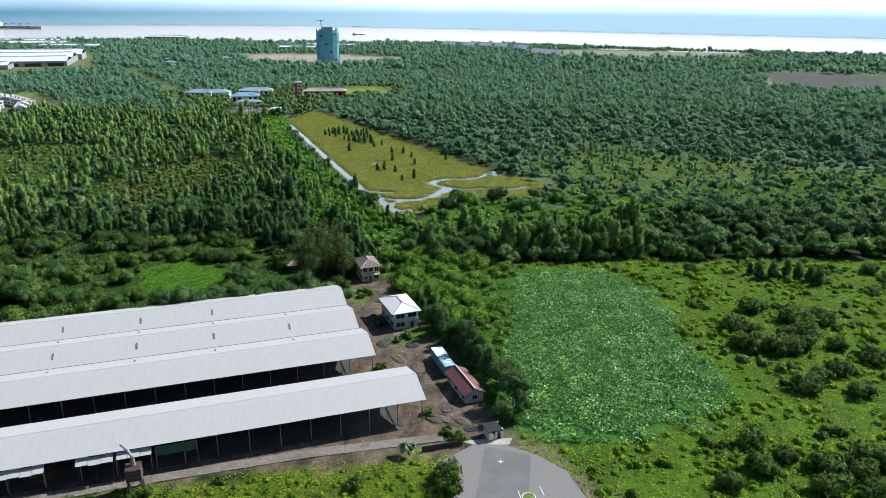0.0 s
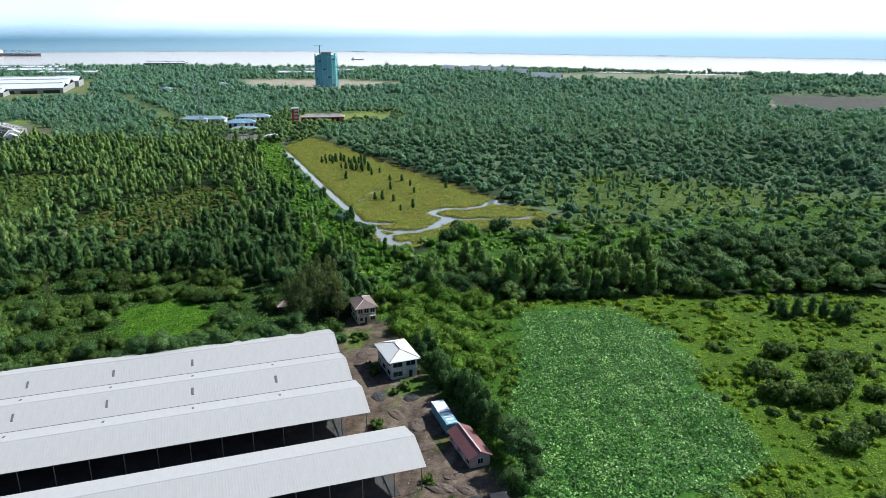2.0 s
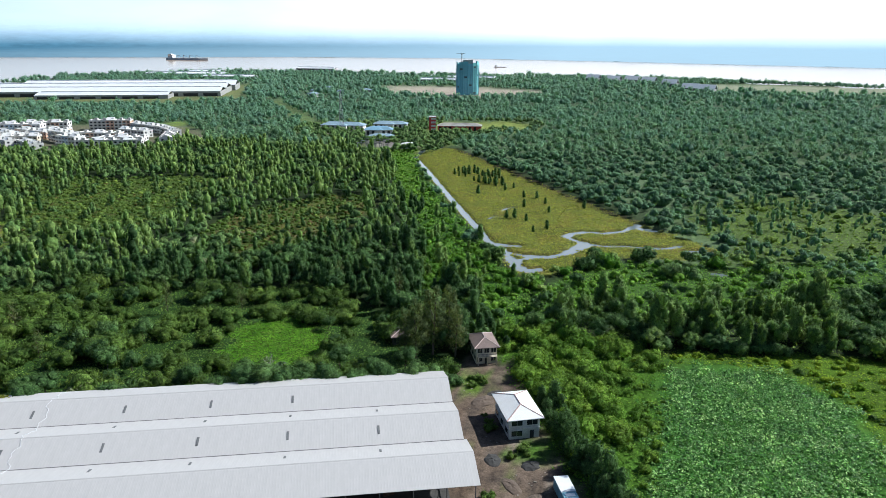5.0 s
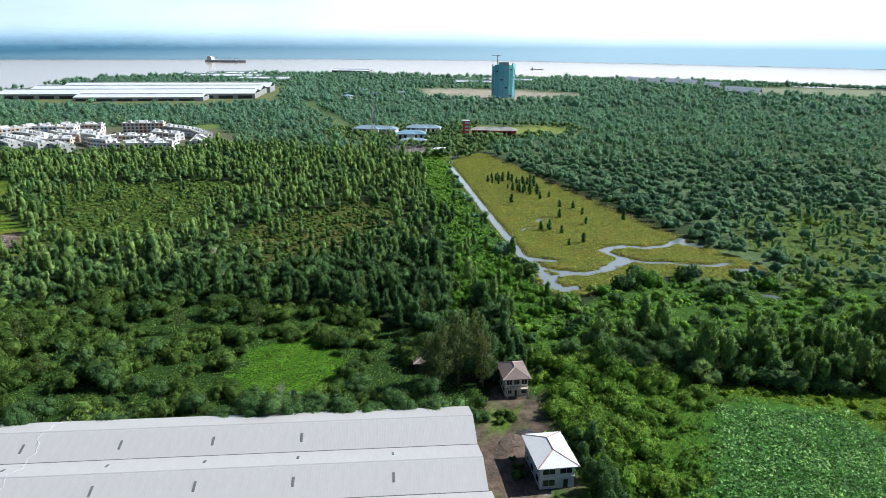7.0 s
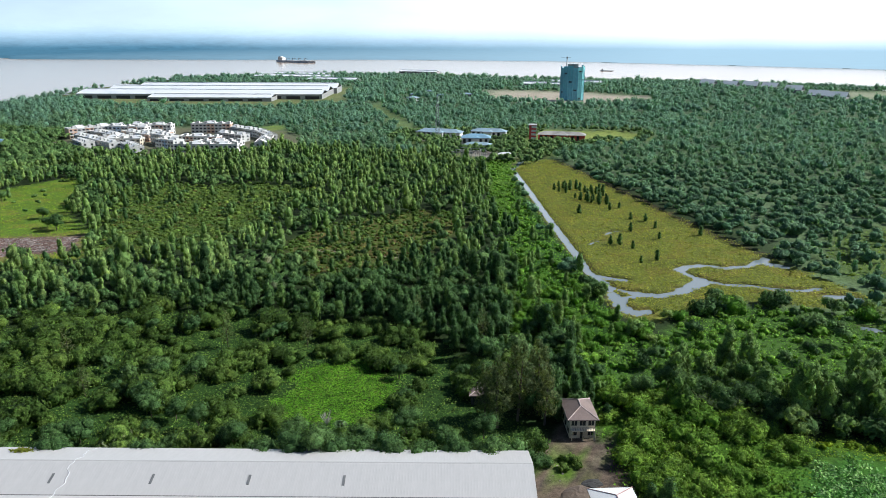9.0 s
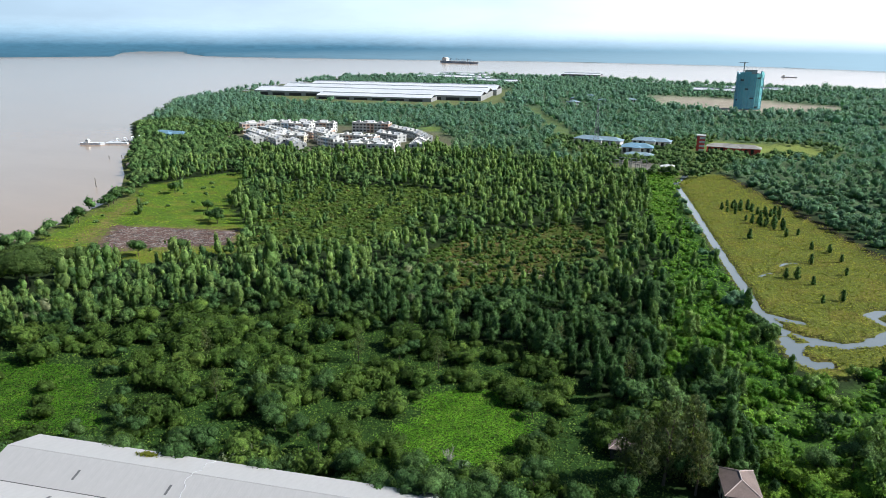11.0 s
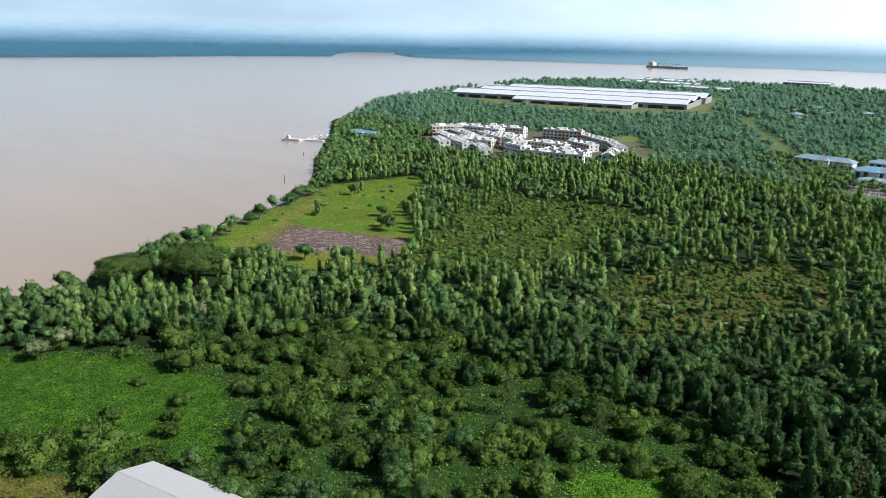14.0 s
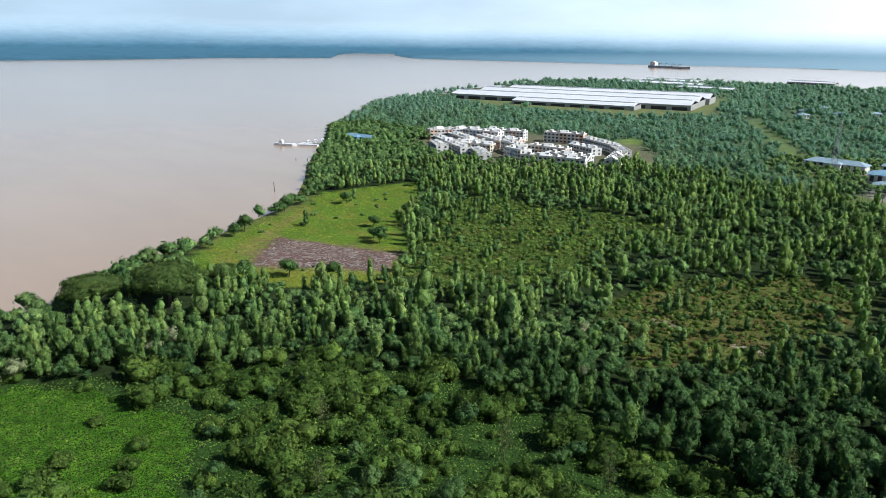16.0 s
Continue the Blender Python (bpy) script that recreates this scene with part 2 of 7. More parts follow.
F_CREEPER = foliage("creeper_leaves", (0.078, 0.190, 0.021), (0.126, 0.272, 0.030), (0.190, 0.345, 0.045), 0.34, 0.6, 0.8, 0.06)
F_CANOPY = foliage("sunny_creeper_canopy", (0.071, 0.160, 0.018), (0.113, 0.227, 0.025), (0.176, 0.294, 0.038), 0.34, 0.6, 1.0, 0.06)
F_MEADOW = foliage("meadow_leaves", (0.080, 0.175, 0.013), (0.147, 0.262, 0.018), (0.256, 0.354, 0.027), 0.35, 0.7, 0.7, 0.04)
F_LOTUS = foliage("broad_pale_leaves", (0.060, 0.197, 0.025), (0.176, 0.382, 0.075), (0.414, 0.634, 0.215), 0.25, 0.42, 1.2, 0.30, 1.3)
F_FINE = foliage("casuarina_needles", (0.115, 0.161, 0.067), (0.170, 0.212, 0.091), (0.229, 0.257, 0.115), 0.5, 0.65, 0.8, 0.05)
F_MARSH = foliage("sedge_blades", (0.157, 0.211, 0.029), (0.213, 0.251, 0.035), (0.287, 0.294, 0.044), 0.35, 0.7, 0.4, 0.05)
F_PATCH = foliage("low_creeping_leaves", (0.076, 0.204, 0.012), (0.106, 0.268, 0.017), (0.151, 0.334, 0.025), 0.35, 0.6, 0.5, 0.05)
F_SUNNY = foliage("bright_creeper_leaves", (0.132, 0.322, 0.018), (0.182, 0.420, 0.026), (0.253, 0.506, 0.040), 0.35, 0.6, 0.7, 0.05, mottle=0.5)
F_OPEN = foliage("sunny_scrub_leaves", (0.120, 0.205, 0.034), (0.180, 0.275, 0.048), (0.240, 0.335, 0.066), 0.4, 0.6, 0.7, 0.06)
# Far leaves palest and bluest: haze put into the leaf colour.
F_FAR = foliage("haze_paled_far_leaves", (0.133, 0.285, 0.200), (0.178, 0.352, 0.234), (0.227, 0.406, 0.257), 0.60, 0.5, 0.55, bend=1.6, haze_sheen=0.20, mottle=0.6)


# ---- mesh helpers ----
class Build:
    """Collects boxes and faces for one mesh."""

    def __init__(self):
        self.v, self.f = [], []

    def poly(self, pts):
        n = len(self.v)
        self.v += [tuple(p) for p in pts]
        self.f.append(tuple(range(n, n + len(pts))))
        return self

    def box(self, x0, y0, z0, x1, y1, z1):
        n = len(self.v)
        self.v += [(x, y, z) for z in (z0, z1) for y in (y0, y1) for x in (x0, x1)]
        self.f += [tuple(n + i for i in q) for q in ((0, 2, 3, 1), (4, 5, 7, 6), (0, 1, 5, 4), (2, 6, 7, 3), (0, 4, 6, 2), (1, 3, 7, 5))]
        return self

    def bar(self, a, b, r=0.1, sides=6, r2=None):
        """A round bar from a to b."""
        a, b = Vector(a), Vector(b)
        r2 = r if r2 is None else r2
        w = (b - a).normalized()
        u = w.orthogonal().normalized()
        s = w.cross(u)
        n = len(self.v)
        for p, q in ((a, r), (b, r2)):
            for i in range(sides):
                t = 2 * math.pi * i / sides
                self.v.append(tuple(p + (u * math.cos(t) + s * math.sin(t)) * q))
        for i in range(sides):
            j = (i + 1) % sides
            self.f.append((n + i, n + j, n + sides + j, n + sides + i))
        self.f.append(tuple(n + i for i in reversed(range(sides))))
        self.f.append(tuple(n + sides + i for i in range(sides)))
        return self

    def slab(self, pts, thick):
        """A sheet through pts (counter-clockwise from above) with a thickness below."""
        n, k = len(self.v), len(pts)
        self.v += [tuple(p) for p in pts] + [(p[0], p[1], p[2] - thick) for p in pts]
        self.f.append(tuple(range(n, n + k)))
        self.f.append(tuple(n + k + i for i in reversed(range(k))))
        for i in range(k):
            j = (i + 1) % k
            self.f.append((n + j, n + i, n + k + i, n + k + j))
        return self

    def mesh(self, name, mat):
        me = bpy.data.meshes.new(name)
        me.from_pydata(self.v, [], self.f)
        me.materials.append(mat)
        me.update()
        return me


def part(name, b, mat, parent, label=""):
    data = b.mesh(name, mat) if isinstance(b, Build) else b
    ob = new(name, data)
    ob.parent = parent
    if label:
        ob["label"] = label
    return ob


def thing(name, m, label, category, group="", kind=""):
    ob = new(name)
    ob.matrix_world = m
    return tagged(ob, label, category, group, kind)


def raw_mesh(name, verts, tris, mat, tint=None, smooth=False, facing=None):
    """One mesh from arrays of corners and triangles, with a tint a corner."""
    me = bpy.data.meshes.new(name)
    nv, nt_ = len(verts), len(tris)
    me.vertices.add(nv)
    me.vertices.foreach_set("co", np.ascontiguousarray(verts, dtype=np.float32).ravel())
    k = tris.shape[1]
    me.loops.add(nt_ * k)
    me.polygons.add(nt_)
    me.loops.foreach_set("vertex_index", np.ascontiguousarray(tris, dtype=np.int32).ravel())
    me.polygons.foreach_set("loop_start", np.arange(0, nt_ * k, k, dtype=np.int32))
    me.polygons.foreach_set("use_smooth", np.full(nt_, smooth))
    if tint is not None:
        a = me.attributes.new("tint", "FLOAT", "POINT")
        a.data.foreach_set("value", np.ascontiguousarray(tint, dtype=np.float32))
    if facing is not None:
        a = me.attributes.new("facing", "FLOAT_VECTOR", "POINT")
        a.data.foreach_set("vector", np.ascontiguousarray(facing, dtype=np.float32).ravel())
    me.materials.append(mat)
    me.update(calc_edges=True)
    return me


# ---- plan ----
def P(text):
    return np.array([[float(c) for c in p.split(",")] for p in text.split()])


LAND = P("-318,168 -322,204 -336,226 -356,249 -372,290 -384,312 -412,362 -474,410 -526,444 -606,512 -738,604 -950,838 -1040,1040 -1180,1440 "
         "-1100,1640 -907,1820 -745,1890 -383,1830 -115,1860 200,1780 510,1640 880,1500 1500,1250 2500,900 5400,300 5400,-5400 -200,-5400 -230,-900 -290,60")
FAR_LAND = P("-5400,-2500 -3300,-300 -3130,785 -3120,1180 -3200,1710 -3050,2180 -3640,2640 -4300,3420 -4700,4200 -4450,4200 -4220,3720 -3430,2930 -3300,2800 -2846,2546 -2640,2570 "
             "-1900,2850 -1300,3150 -600,3250 50,3050 700,2780 1300,2520 2000,2250 3500,1850 5400,1600 5400,5400 -5400,5400")
POND = P("-137,612 -122,650 -110,654 -60,565 -8,478 34,410 62,374 44,356 10,352 -18,318 -28,324 -36,348 -48,376 -80,458 -107,527")
PATCH_NORTH = P("-116,248 -94,262 -83,250 -77,238 -78,228 -90,220 -106,216 -109,226 -108,234")
PATCH_WEST = P("-275,158 -259,176 -242,193 -222,202 -206,207 -190,197 -172,186 -176,180 -196,166 -205,150 -222,148")
LAWN_EAST = P("-458,778 -438,775 -396,722 -354,674 -348,648 -380,668 -407,704")
GREEN_RIDE = P("-464,1056 -446,1058 -256,754 -270,748")
YELLOW_GRASS = P("-206,146 -194,155 -180,160 -173,158 -164,132 -185,122 -215,132")
CLEARING = P("-351,314 -289,343 -272,323 -318,281")
GRASS_SHORE = P("-415,462 -374,430 -330,374 -284,348 -262,316 -276,284 -312,258 -340,262 -372,300 -402,362 -425,392")
MARSH_A = P("-262,324 -285,356 -318,398 -352,440 -344,468 -305,462 -292,480 -258,486 -219,470 -208,446 -232,424 -222,405 -208,384 -222,360 -236,330")
MARSH_B = P("-186,366 -182,400 -172,418 -150,452 -124,446 -117,420 -118,390 -120,352 -144,322 -164,332")
FIELD = P("14,128 14,165 18,196 23,222 25,256 66,262 110,262 170,262 260,280 420,300 420,-300 20,-300 24,120")
LOTUS = P("20,226 26,247 42,250 56,246 66,236 70,226 70,214 68,202 67,192 69,183 71,173 72,164 67,155 56,148 46,141 34,138 22,138 14,145 12,157 12,173 16,193 21,208")
YARD = P("-72,121 -20,131 6,135 10,138 10,152 4,164 -3,184 -9,200 -13,214 -18,232 -22,240 -34,242 -36,232 -39,218 -170,172 -165,120 -110,104")
SOUTH_GRASS = P("-150,90 -72,119 -20,129 0,133 0,-300 -150,-300")
ROAD = P("-3,131 4.5,137.5 11.5,136.8 18,133 23.5,127.5 26,118 27,100 27,-300 0,-300 0,112")
STRIP = P("-168,640 -142,640 -106,486 -88,430 -100,430 -122,500")
SCHOOL = P("-290,765 -205,800 -150,850 -70,865 -36,820 -60,775 -88,745 -112,690 -122,625 -192,612 -205,660 -285,715")
SITE = P("-380,1400 -200,1410 -70,1350 -70,1250 -190,1150 -320,1220")
ESTATE = P("-572,576 -590,662 -535,728 -420,748 -352,680 -362,592 -428,548 -500,545")
DEPOT = P("-990,1000 -1120,1290 -640,1380 -520,1090 -560,960 -800,930")
CANAL_SIDE = P("-168,640 -140,620 -112,530 -84,458 -52,376 -40,350 -30,318 -14,300 -62,292 -70,340 -92,420 -130,520")
OPEN_EAST = P("52,400 62,468 95,500 125,508 150,470 190,440 250,420 290,400 240,396 190,350 130,374 80,352 50,352 64,374 78,392")
BUSH_BELT = P("-300,120 -256,186 -242,206 -226,236 -206,258 -178,276 -128,286 -92,285 -60,262 -36,232 -45,205 -100,190 -180,172 -170,120")
HEDGE = P("-14,214 -6,192 2,173 8,150 12,146 14,165 17,193 22,222 24,248 10,262 -26,264 -26,242")
LAKESIDE = P("-46,268 -22,264 -8,262 -6,280 60,284 170,294 300,314 300,400 240,420 130,380 66,350 40,350 10,346 -10,318 -16,302 -60,292")
EAST_FOREST = P("258,470 262,652 372,860 470,760 640,700 640,440 300,420")
PALE_EAST = P("170,1570 199,1500 300,1420 412,1365 560,1395 640,1490 650,1590 480,1615 330,1640")
BROWN_EAST = P("480,1090 660,1060 540,860 395,885")


def inside(poly, x, y):
    r = np.zeros(x.shape, bool)
    for (x0, y0), (x1, y1) in zip(poly, np.roll(poly, -1, 0)):
        c = ((y0 > y) != (y1 > y)) & (x < (x1 - x0) * (y - y0) / (y1 - y0 + 1e-12) + x0)
        r ^= c
    return r


def edge_distance(poly, x, y, closed=True):
    d = np.full(x.shape, 1e9)
    ends = list(zip(poly, np.roll(poly, -1, 0))) if closed else list(zip(poly[:-1], poly[1:]))
    for (x0, y0), (x1, y1) in ends:
        ex, ey = x1 - x0, y1 - y0
        t = np.clip(((x - x0) * ex + (y - y0) * ey) / (ex * ex + ey * ey + 1e-9), 0, 1)
        d = np.minimum(d, np.hypot(x - x0 - t * ex, y - y0 - t * ey))
    return d


def signed(poly, x, y):
    """Distance to the outline, positive inside."""
    d = edge_distance(poly, x, y)
    return np.where(inside(poly, x, y), d, -d)


def waves(x, y, s, seed):
    """Cheap smooth noise about -1..1 at the size s."""
    g = np.random.default_rng(seed)
    out = np.zeros(x.shape)
    for k in range(7):
        a, ph, q = g.uniform(0, 6.28), g.uniform(0, 6.28), g.uniform(0.6, 1.9)
        out += np.sin((x * math.cos(a) + y * math.sin(a)) * 6.28 * q / s + ph + 1.7 * np.sin((y * math.cos(a) - x * math.sin(a)) * 4.1 / s + ph * 2))
    return out / 3.2


CANALS = [(P("-136,664 -133,601 -108,537 -81,465 -64,421 -53,393 -45,371 -41,365"), 1.25), (P("-36,358 -33,350 -30,342 -26,331 -22,328 -18,331"), 2.0),
          (P("-41,365 -36,356 -25,350 -14,351 -7,357 -2,366 1,376 -5,381 -9,386 -6,392 0,397 10,396 20,402 25,411"), 1.1), (P("-8,356 -2,366 1,375"), 2.3), (P("-9,386 -6,392 0,396"), 1.6),
          (P("25,411 28,417"), 1.5), (P("25,411 30,408 35,406"), 2.0), (P("1,375 10,373 19,375 27,373 38,375 45,380"), 0.8), (P("47,371 53,372 57,369"), 1.9),
          (P("-40,367 -34,365 -29,365"), 0.9), (P("-27,344 -20,349 -15,349"), 0.9), (P("-50,413 -49,417 -46,421"), 0.3), (P("-45,434 -43,440 -39,443"), 0.35), (P("-136,662 -124,657"), 2.2), (P("54,340 56,340"), 1.4)]


def canal_depth(x, y):
    d = np.full(x.shape, 1e9)
    for line, w in CANALS:
        k = 0.12 if w == 1.25 else 0.42
        wob = 1 + k * waves(x, y, 26, 5) + k * waves(x, y, 9, 6)
        d = np.minimum(d, edge_distance(line, x, y, False) - w * wob)
    return d


def grow(a, b, fine, lo, hi, q=1.035):
    mid = np.arange(a, b + fine, fine)
    out, s = [b], fine
    while out[-1] < hi:
        s *= q
        out.append(out[-1] + s)
    low, s = [a], fine
    while low[-1] > lo:
        s *= q
        low.append(low[-1] - s)
    return np.concatenate([low[:0:-1], mid, out[1:]])


def ground_height(x, y):
    near = signed(LAND, x, y)
    far = signed(FAR_LAND, x, y)
    land = np.maximum(near, far)
    z = np.clip(land * 0.18, -4, 0.55) - 0.55
    z = z + np.where(land > 4, 0.10 * waves(x, y, 30, 3) + 0.05 * waves(x, y, 9, 4), 0)
    cd = canal_depth(x, y)
    z = np.where((cd < 2.0) & (y > 300) & (y < 680), np.minimum(z, -0.9 + np.clip(cd, -0.5, 2.0) * 0.45), z)
    return z


# ---- ground and water ----
def build_ground():
    xs, ys = grow(-420, 260, 5.0, -4990, 4990, 1.06), grow(40, 520, 5.0, -1500, 4990, 1.06)
    xs = np.sort(np.concatenate([xs[(xs < -141) | (xs > 71)], np.arange(-140, 70.5, 1.8)]))
    ys = np.sort(np.concatenate([ys[(ys < 310) | (ys > 652)], np.concatenate([np.arange(312, 420, 1.7), np.arange(421.5, 650.5, 3.0)])]))
    gx, gy = np.meshgrid(xs, ys)
    z = ground_height(gx, gy)
    col = np.empty(gx.shape + (4,))
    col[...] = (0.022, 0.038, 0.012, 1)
    jit = 2.0 * waves(gx, gy, 14, 11) + 1.2 * waves(gx, gy, 5, 12)

    def lay(poly, rgb, soft=2.0):
        s = np.clip((signed(poly, gx, gy) + jit) / soft + 0.5, 0, 1)[..., None]
        col[..., :3] = col[..., :3] * (1 - s) + np.array(rgb) * s

    # Paler ground below the far woods softens dark gaps, standing in for haze.
    lay(P("0,280 60,284 300,310 900,500 1500,1250 900,1480 200,1760 -700,1850 -1100,1600 -1000,1000 -600,640 -150,660 -60,600 40,440"), (0.095, 0.145, 0.070), 30)
    lay(OPEN_EAST, (0.090, 0.140, 0.036), 25)
    lay(CANAL_SIDE, (0.045, 0.110, 0.018), 6)
    lay(LAKESIDE, (0.060, 0.125, 0.022), 6)
    lay(POND, (0.140, 0.165, 0.030))
    # Dark stripe painted for a ditch: its dark water and shadow.
    lay(P("-114,652 -62,563 -20,488 2,452 24,420 27,424 6,456 -15,492 -57,567 -110,656"), (0.045, 0.038, 0.022), 3)
    lay(HEDGE, (0.075, 0.165, 0.016), 4)
    lay(PATCH_NORTH, (0.120, 0.290, 0.022))
    lay(PATCH_WEST, (0.080, 0.215, 0.020))
    lay(GRASS_SHORE, (0.110, 0.190, 0.026))
    # Ground between the bushes darkened to stand in for shaded gaps.
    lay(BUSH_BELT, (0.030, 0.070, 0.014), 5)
    lay(MARSH_A, (0.058, 0.110, 0.020), 10)
    lay(MARSH_B, (0.105, 0.120, 0.030), 10)
    lay(P("-318,279 -308,284 -270,322 -262,312 -280,285 -300,262"), (0.185, 0.215, 0.030), 4)
    lay(P("-322,275 -330,281 -349,308 -395,366 -400,362 -352,300 -336,276"), (0.235, 0.190, 0.075), 4)
    lay(P("-354,314 -289,347 -268,323 -318,277"), (0.200, 0.160, 0.075), 4)
    lay(YELLOW_GRASS, (0.190, 0.150, 0.045))
    lay(P("-135,362 -131,367 -126,363 -130,359"), (0.380, 0.310, 0.260), 2)
    lay(P("-165,359 -162,362 -160,360 -163,357"), (0.360, 0.300, 0.250), 2)
    lay(CLEARING, (0.190, 0.150, 0.135))
    lay(FIELD, (0.082, 0.155, 0.011))
    lay(LOTUS, (0.050, 0.140, 0.020), 7)
    lay(SOUTH_GRASS, (0.150, 0.180, 0.022))
    lay(P("6,137 14,141 21,136 27.5,129 30,118 31,95 25,95 22,128"), (0.210, 0.170, 0.125), 3)
    lay(YARD, (0.150, 0.115, 0.088))
    yard = np.clip(signed(YARD, gx, gy) / 2, 0, 1)
    for seed, size, cut, rgb in ((101, 14, 0.1, (0.062, 0.050, 0.043)), (102, 11, 0.75, (0.270, 0.225, 0.185)), (103, 13, 0.80, (0.095, 0.130, 0.030)), (104, 7, 0.6, (0.110, 0.080, 0.060))):
        k = (yard * np.clip((waves(gx, gy, size, seed) - cut) * 3, 0, 0.85))[..., None]
        col[..., :3] = col[..., :3] * (1 - k) + np.array(rgb) * k
    for poly, seed, rgb in ((MARSH_A, 105, (0.115, 0.105, 0.030)), (MARSH_B, 106, (0.150, 0.105, 0.040)), (FIELD, 107, (0.060, 0.110, 0.014)), (POND, 108, (0.170, 0.155, 0.032)), (GRASS_SHORE, 109, (0.190, 0.190, 0.040)), (SOUTH_GRASS, 110, (0.170, 0.140, 0.050))):
        k = (np.clip(signed(poly, gx, gy) / 3, 0, 1) * np.clip(waves(gx, gy, 24, seed) * 1.2, 0, 0.8))[..., None]
        col[..., :3] = col[..., :3] * (1 - k) + np.array(rgb) * k
    lay(P("-17,186 -9,188 -5,194 -9,198 -15,195"), (0.065, 0.130, 0.020))
    lay(P("-36,220 -28,218 -26,228 -33,232"), (0.095, 0.165, 0.022))
    lay(LOTUS, (0.050, 0.140, 0.020), 7)
    lay(CLEARING, (0.150, 0.100, 0.088))
    lay(STRIP, (0.090, 0.165, 0.025), 6)
    lay(SCHOOL, (0.120, 0.165, 0.045), 8)
    lay(GREEN_RIDE, (0.130, 0.185, 0.060), 8)
    lay(LAWN_EAST, (0.170, 0.250, 0.045), 4)
    lay(ESTATE, (0.130, 0.130, 0.080), 8)
    lay(P("-170,800 -150,850 -75,862 -42,822 -70,780 -120,785"), (0.200, 0.250, 0.060), 5)
    lay(P("-275,735 -215,752 -175,756 -170,738 -212,730 -270,722"), (0.300, 0.280, 0.250), 4)
    lay(P("-215,705 -185,706 -160,668 -140,655 -165,640 -195,660"), (0.260, 0.245, 0.220), 4)
    lay(SITE, (0.330, 0.320, 0.240), 30)
    lay(P("-330,1385 -210,1395 -90,1340 -90,1270 -190,1190 -300,1240"), (0.360, 0.320, 0.260), 40)
    lay(DEPOT, (0.150, 0.175, 0.070), 10)
    lay(BROWN_EAST, (0.080, 0.082, 0.070), 30)
    lay(PALE_EAST, (0.230, 0.255, 0.170), 20)
    lay(P("236,925 232,960 246,1000 254,998 244,960 246,925"), (0.330, 0.300, 0.240), 6)
    lay(P("424,900 420,960 436,1040 448,1040 434,960 436,900"), (0.330, 0.300, 0.240), 6)
    rim = np.clip((11 - signed(LAND, gx, gy)) / 4, 0, 1) * (signed(LAND, gx, gy) > -3) * (gy > 235) * (gy < 500) * (gx < -260)
    col[..., :3] = col[..., :3] * (1 - rim[..., None]) + np.array((0.125, 0.150, 0.040)) * rim[..., None]
    cd = canal_depth(gx, gy)
    # Channel rim darkened for mud and for edge shadow alike.
    bank = np.clip(1 - np.abs(cd - 1.4) / 1.2, 0, 1)[..., None] * 0.7 * (gy < 680)[..., None] * (gy > 300)[..., None]
    col[..., :3] = col[..., :3] * (1 - bank) + np.array((0.07, 0.055, 0.03)) * bank
    ny, nx = gx.shape
    idx = np.arange(nx * ny).reshape(ny, nx)
    quads = np.stack([idx[:-1, :-1], idx[:-1, 1:], idx[1:, 1:], idx[1:, :-1]], -1).reshape(-1, 4)
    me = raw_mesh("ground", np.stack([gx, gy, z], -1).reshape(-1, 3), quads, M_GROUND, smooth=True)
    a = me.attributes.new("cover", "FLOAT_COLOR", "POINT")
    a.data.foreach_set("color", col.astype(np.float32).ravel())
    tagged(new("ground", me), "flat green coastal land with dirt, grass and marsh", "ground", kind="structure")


build_ground()
w = Build().poly([(-4990, -1500, -0.75), (4990, -1500, -0.75), (4990, 4990, -0.75), (-4990, 4990, -0.75)])
tagged(new("river_water", w.mesh("river_water", M_RIVER)), "wide muddy brown river, calm surface", "river", kind="structure")
w = Build().poly([(-150, 300, -0.62), (75, 300, -0.62), (75, 680, -0.62), (-150, 680, -0.62)])
tagged(new("pond_water", w.mesh("pond_water", M_POND)), "still bright water in narrow marsh channels", "water", kind="structure")


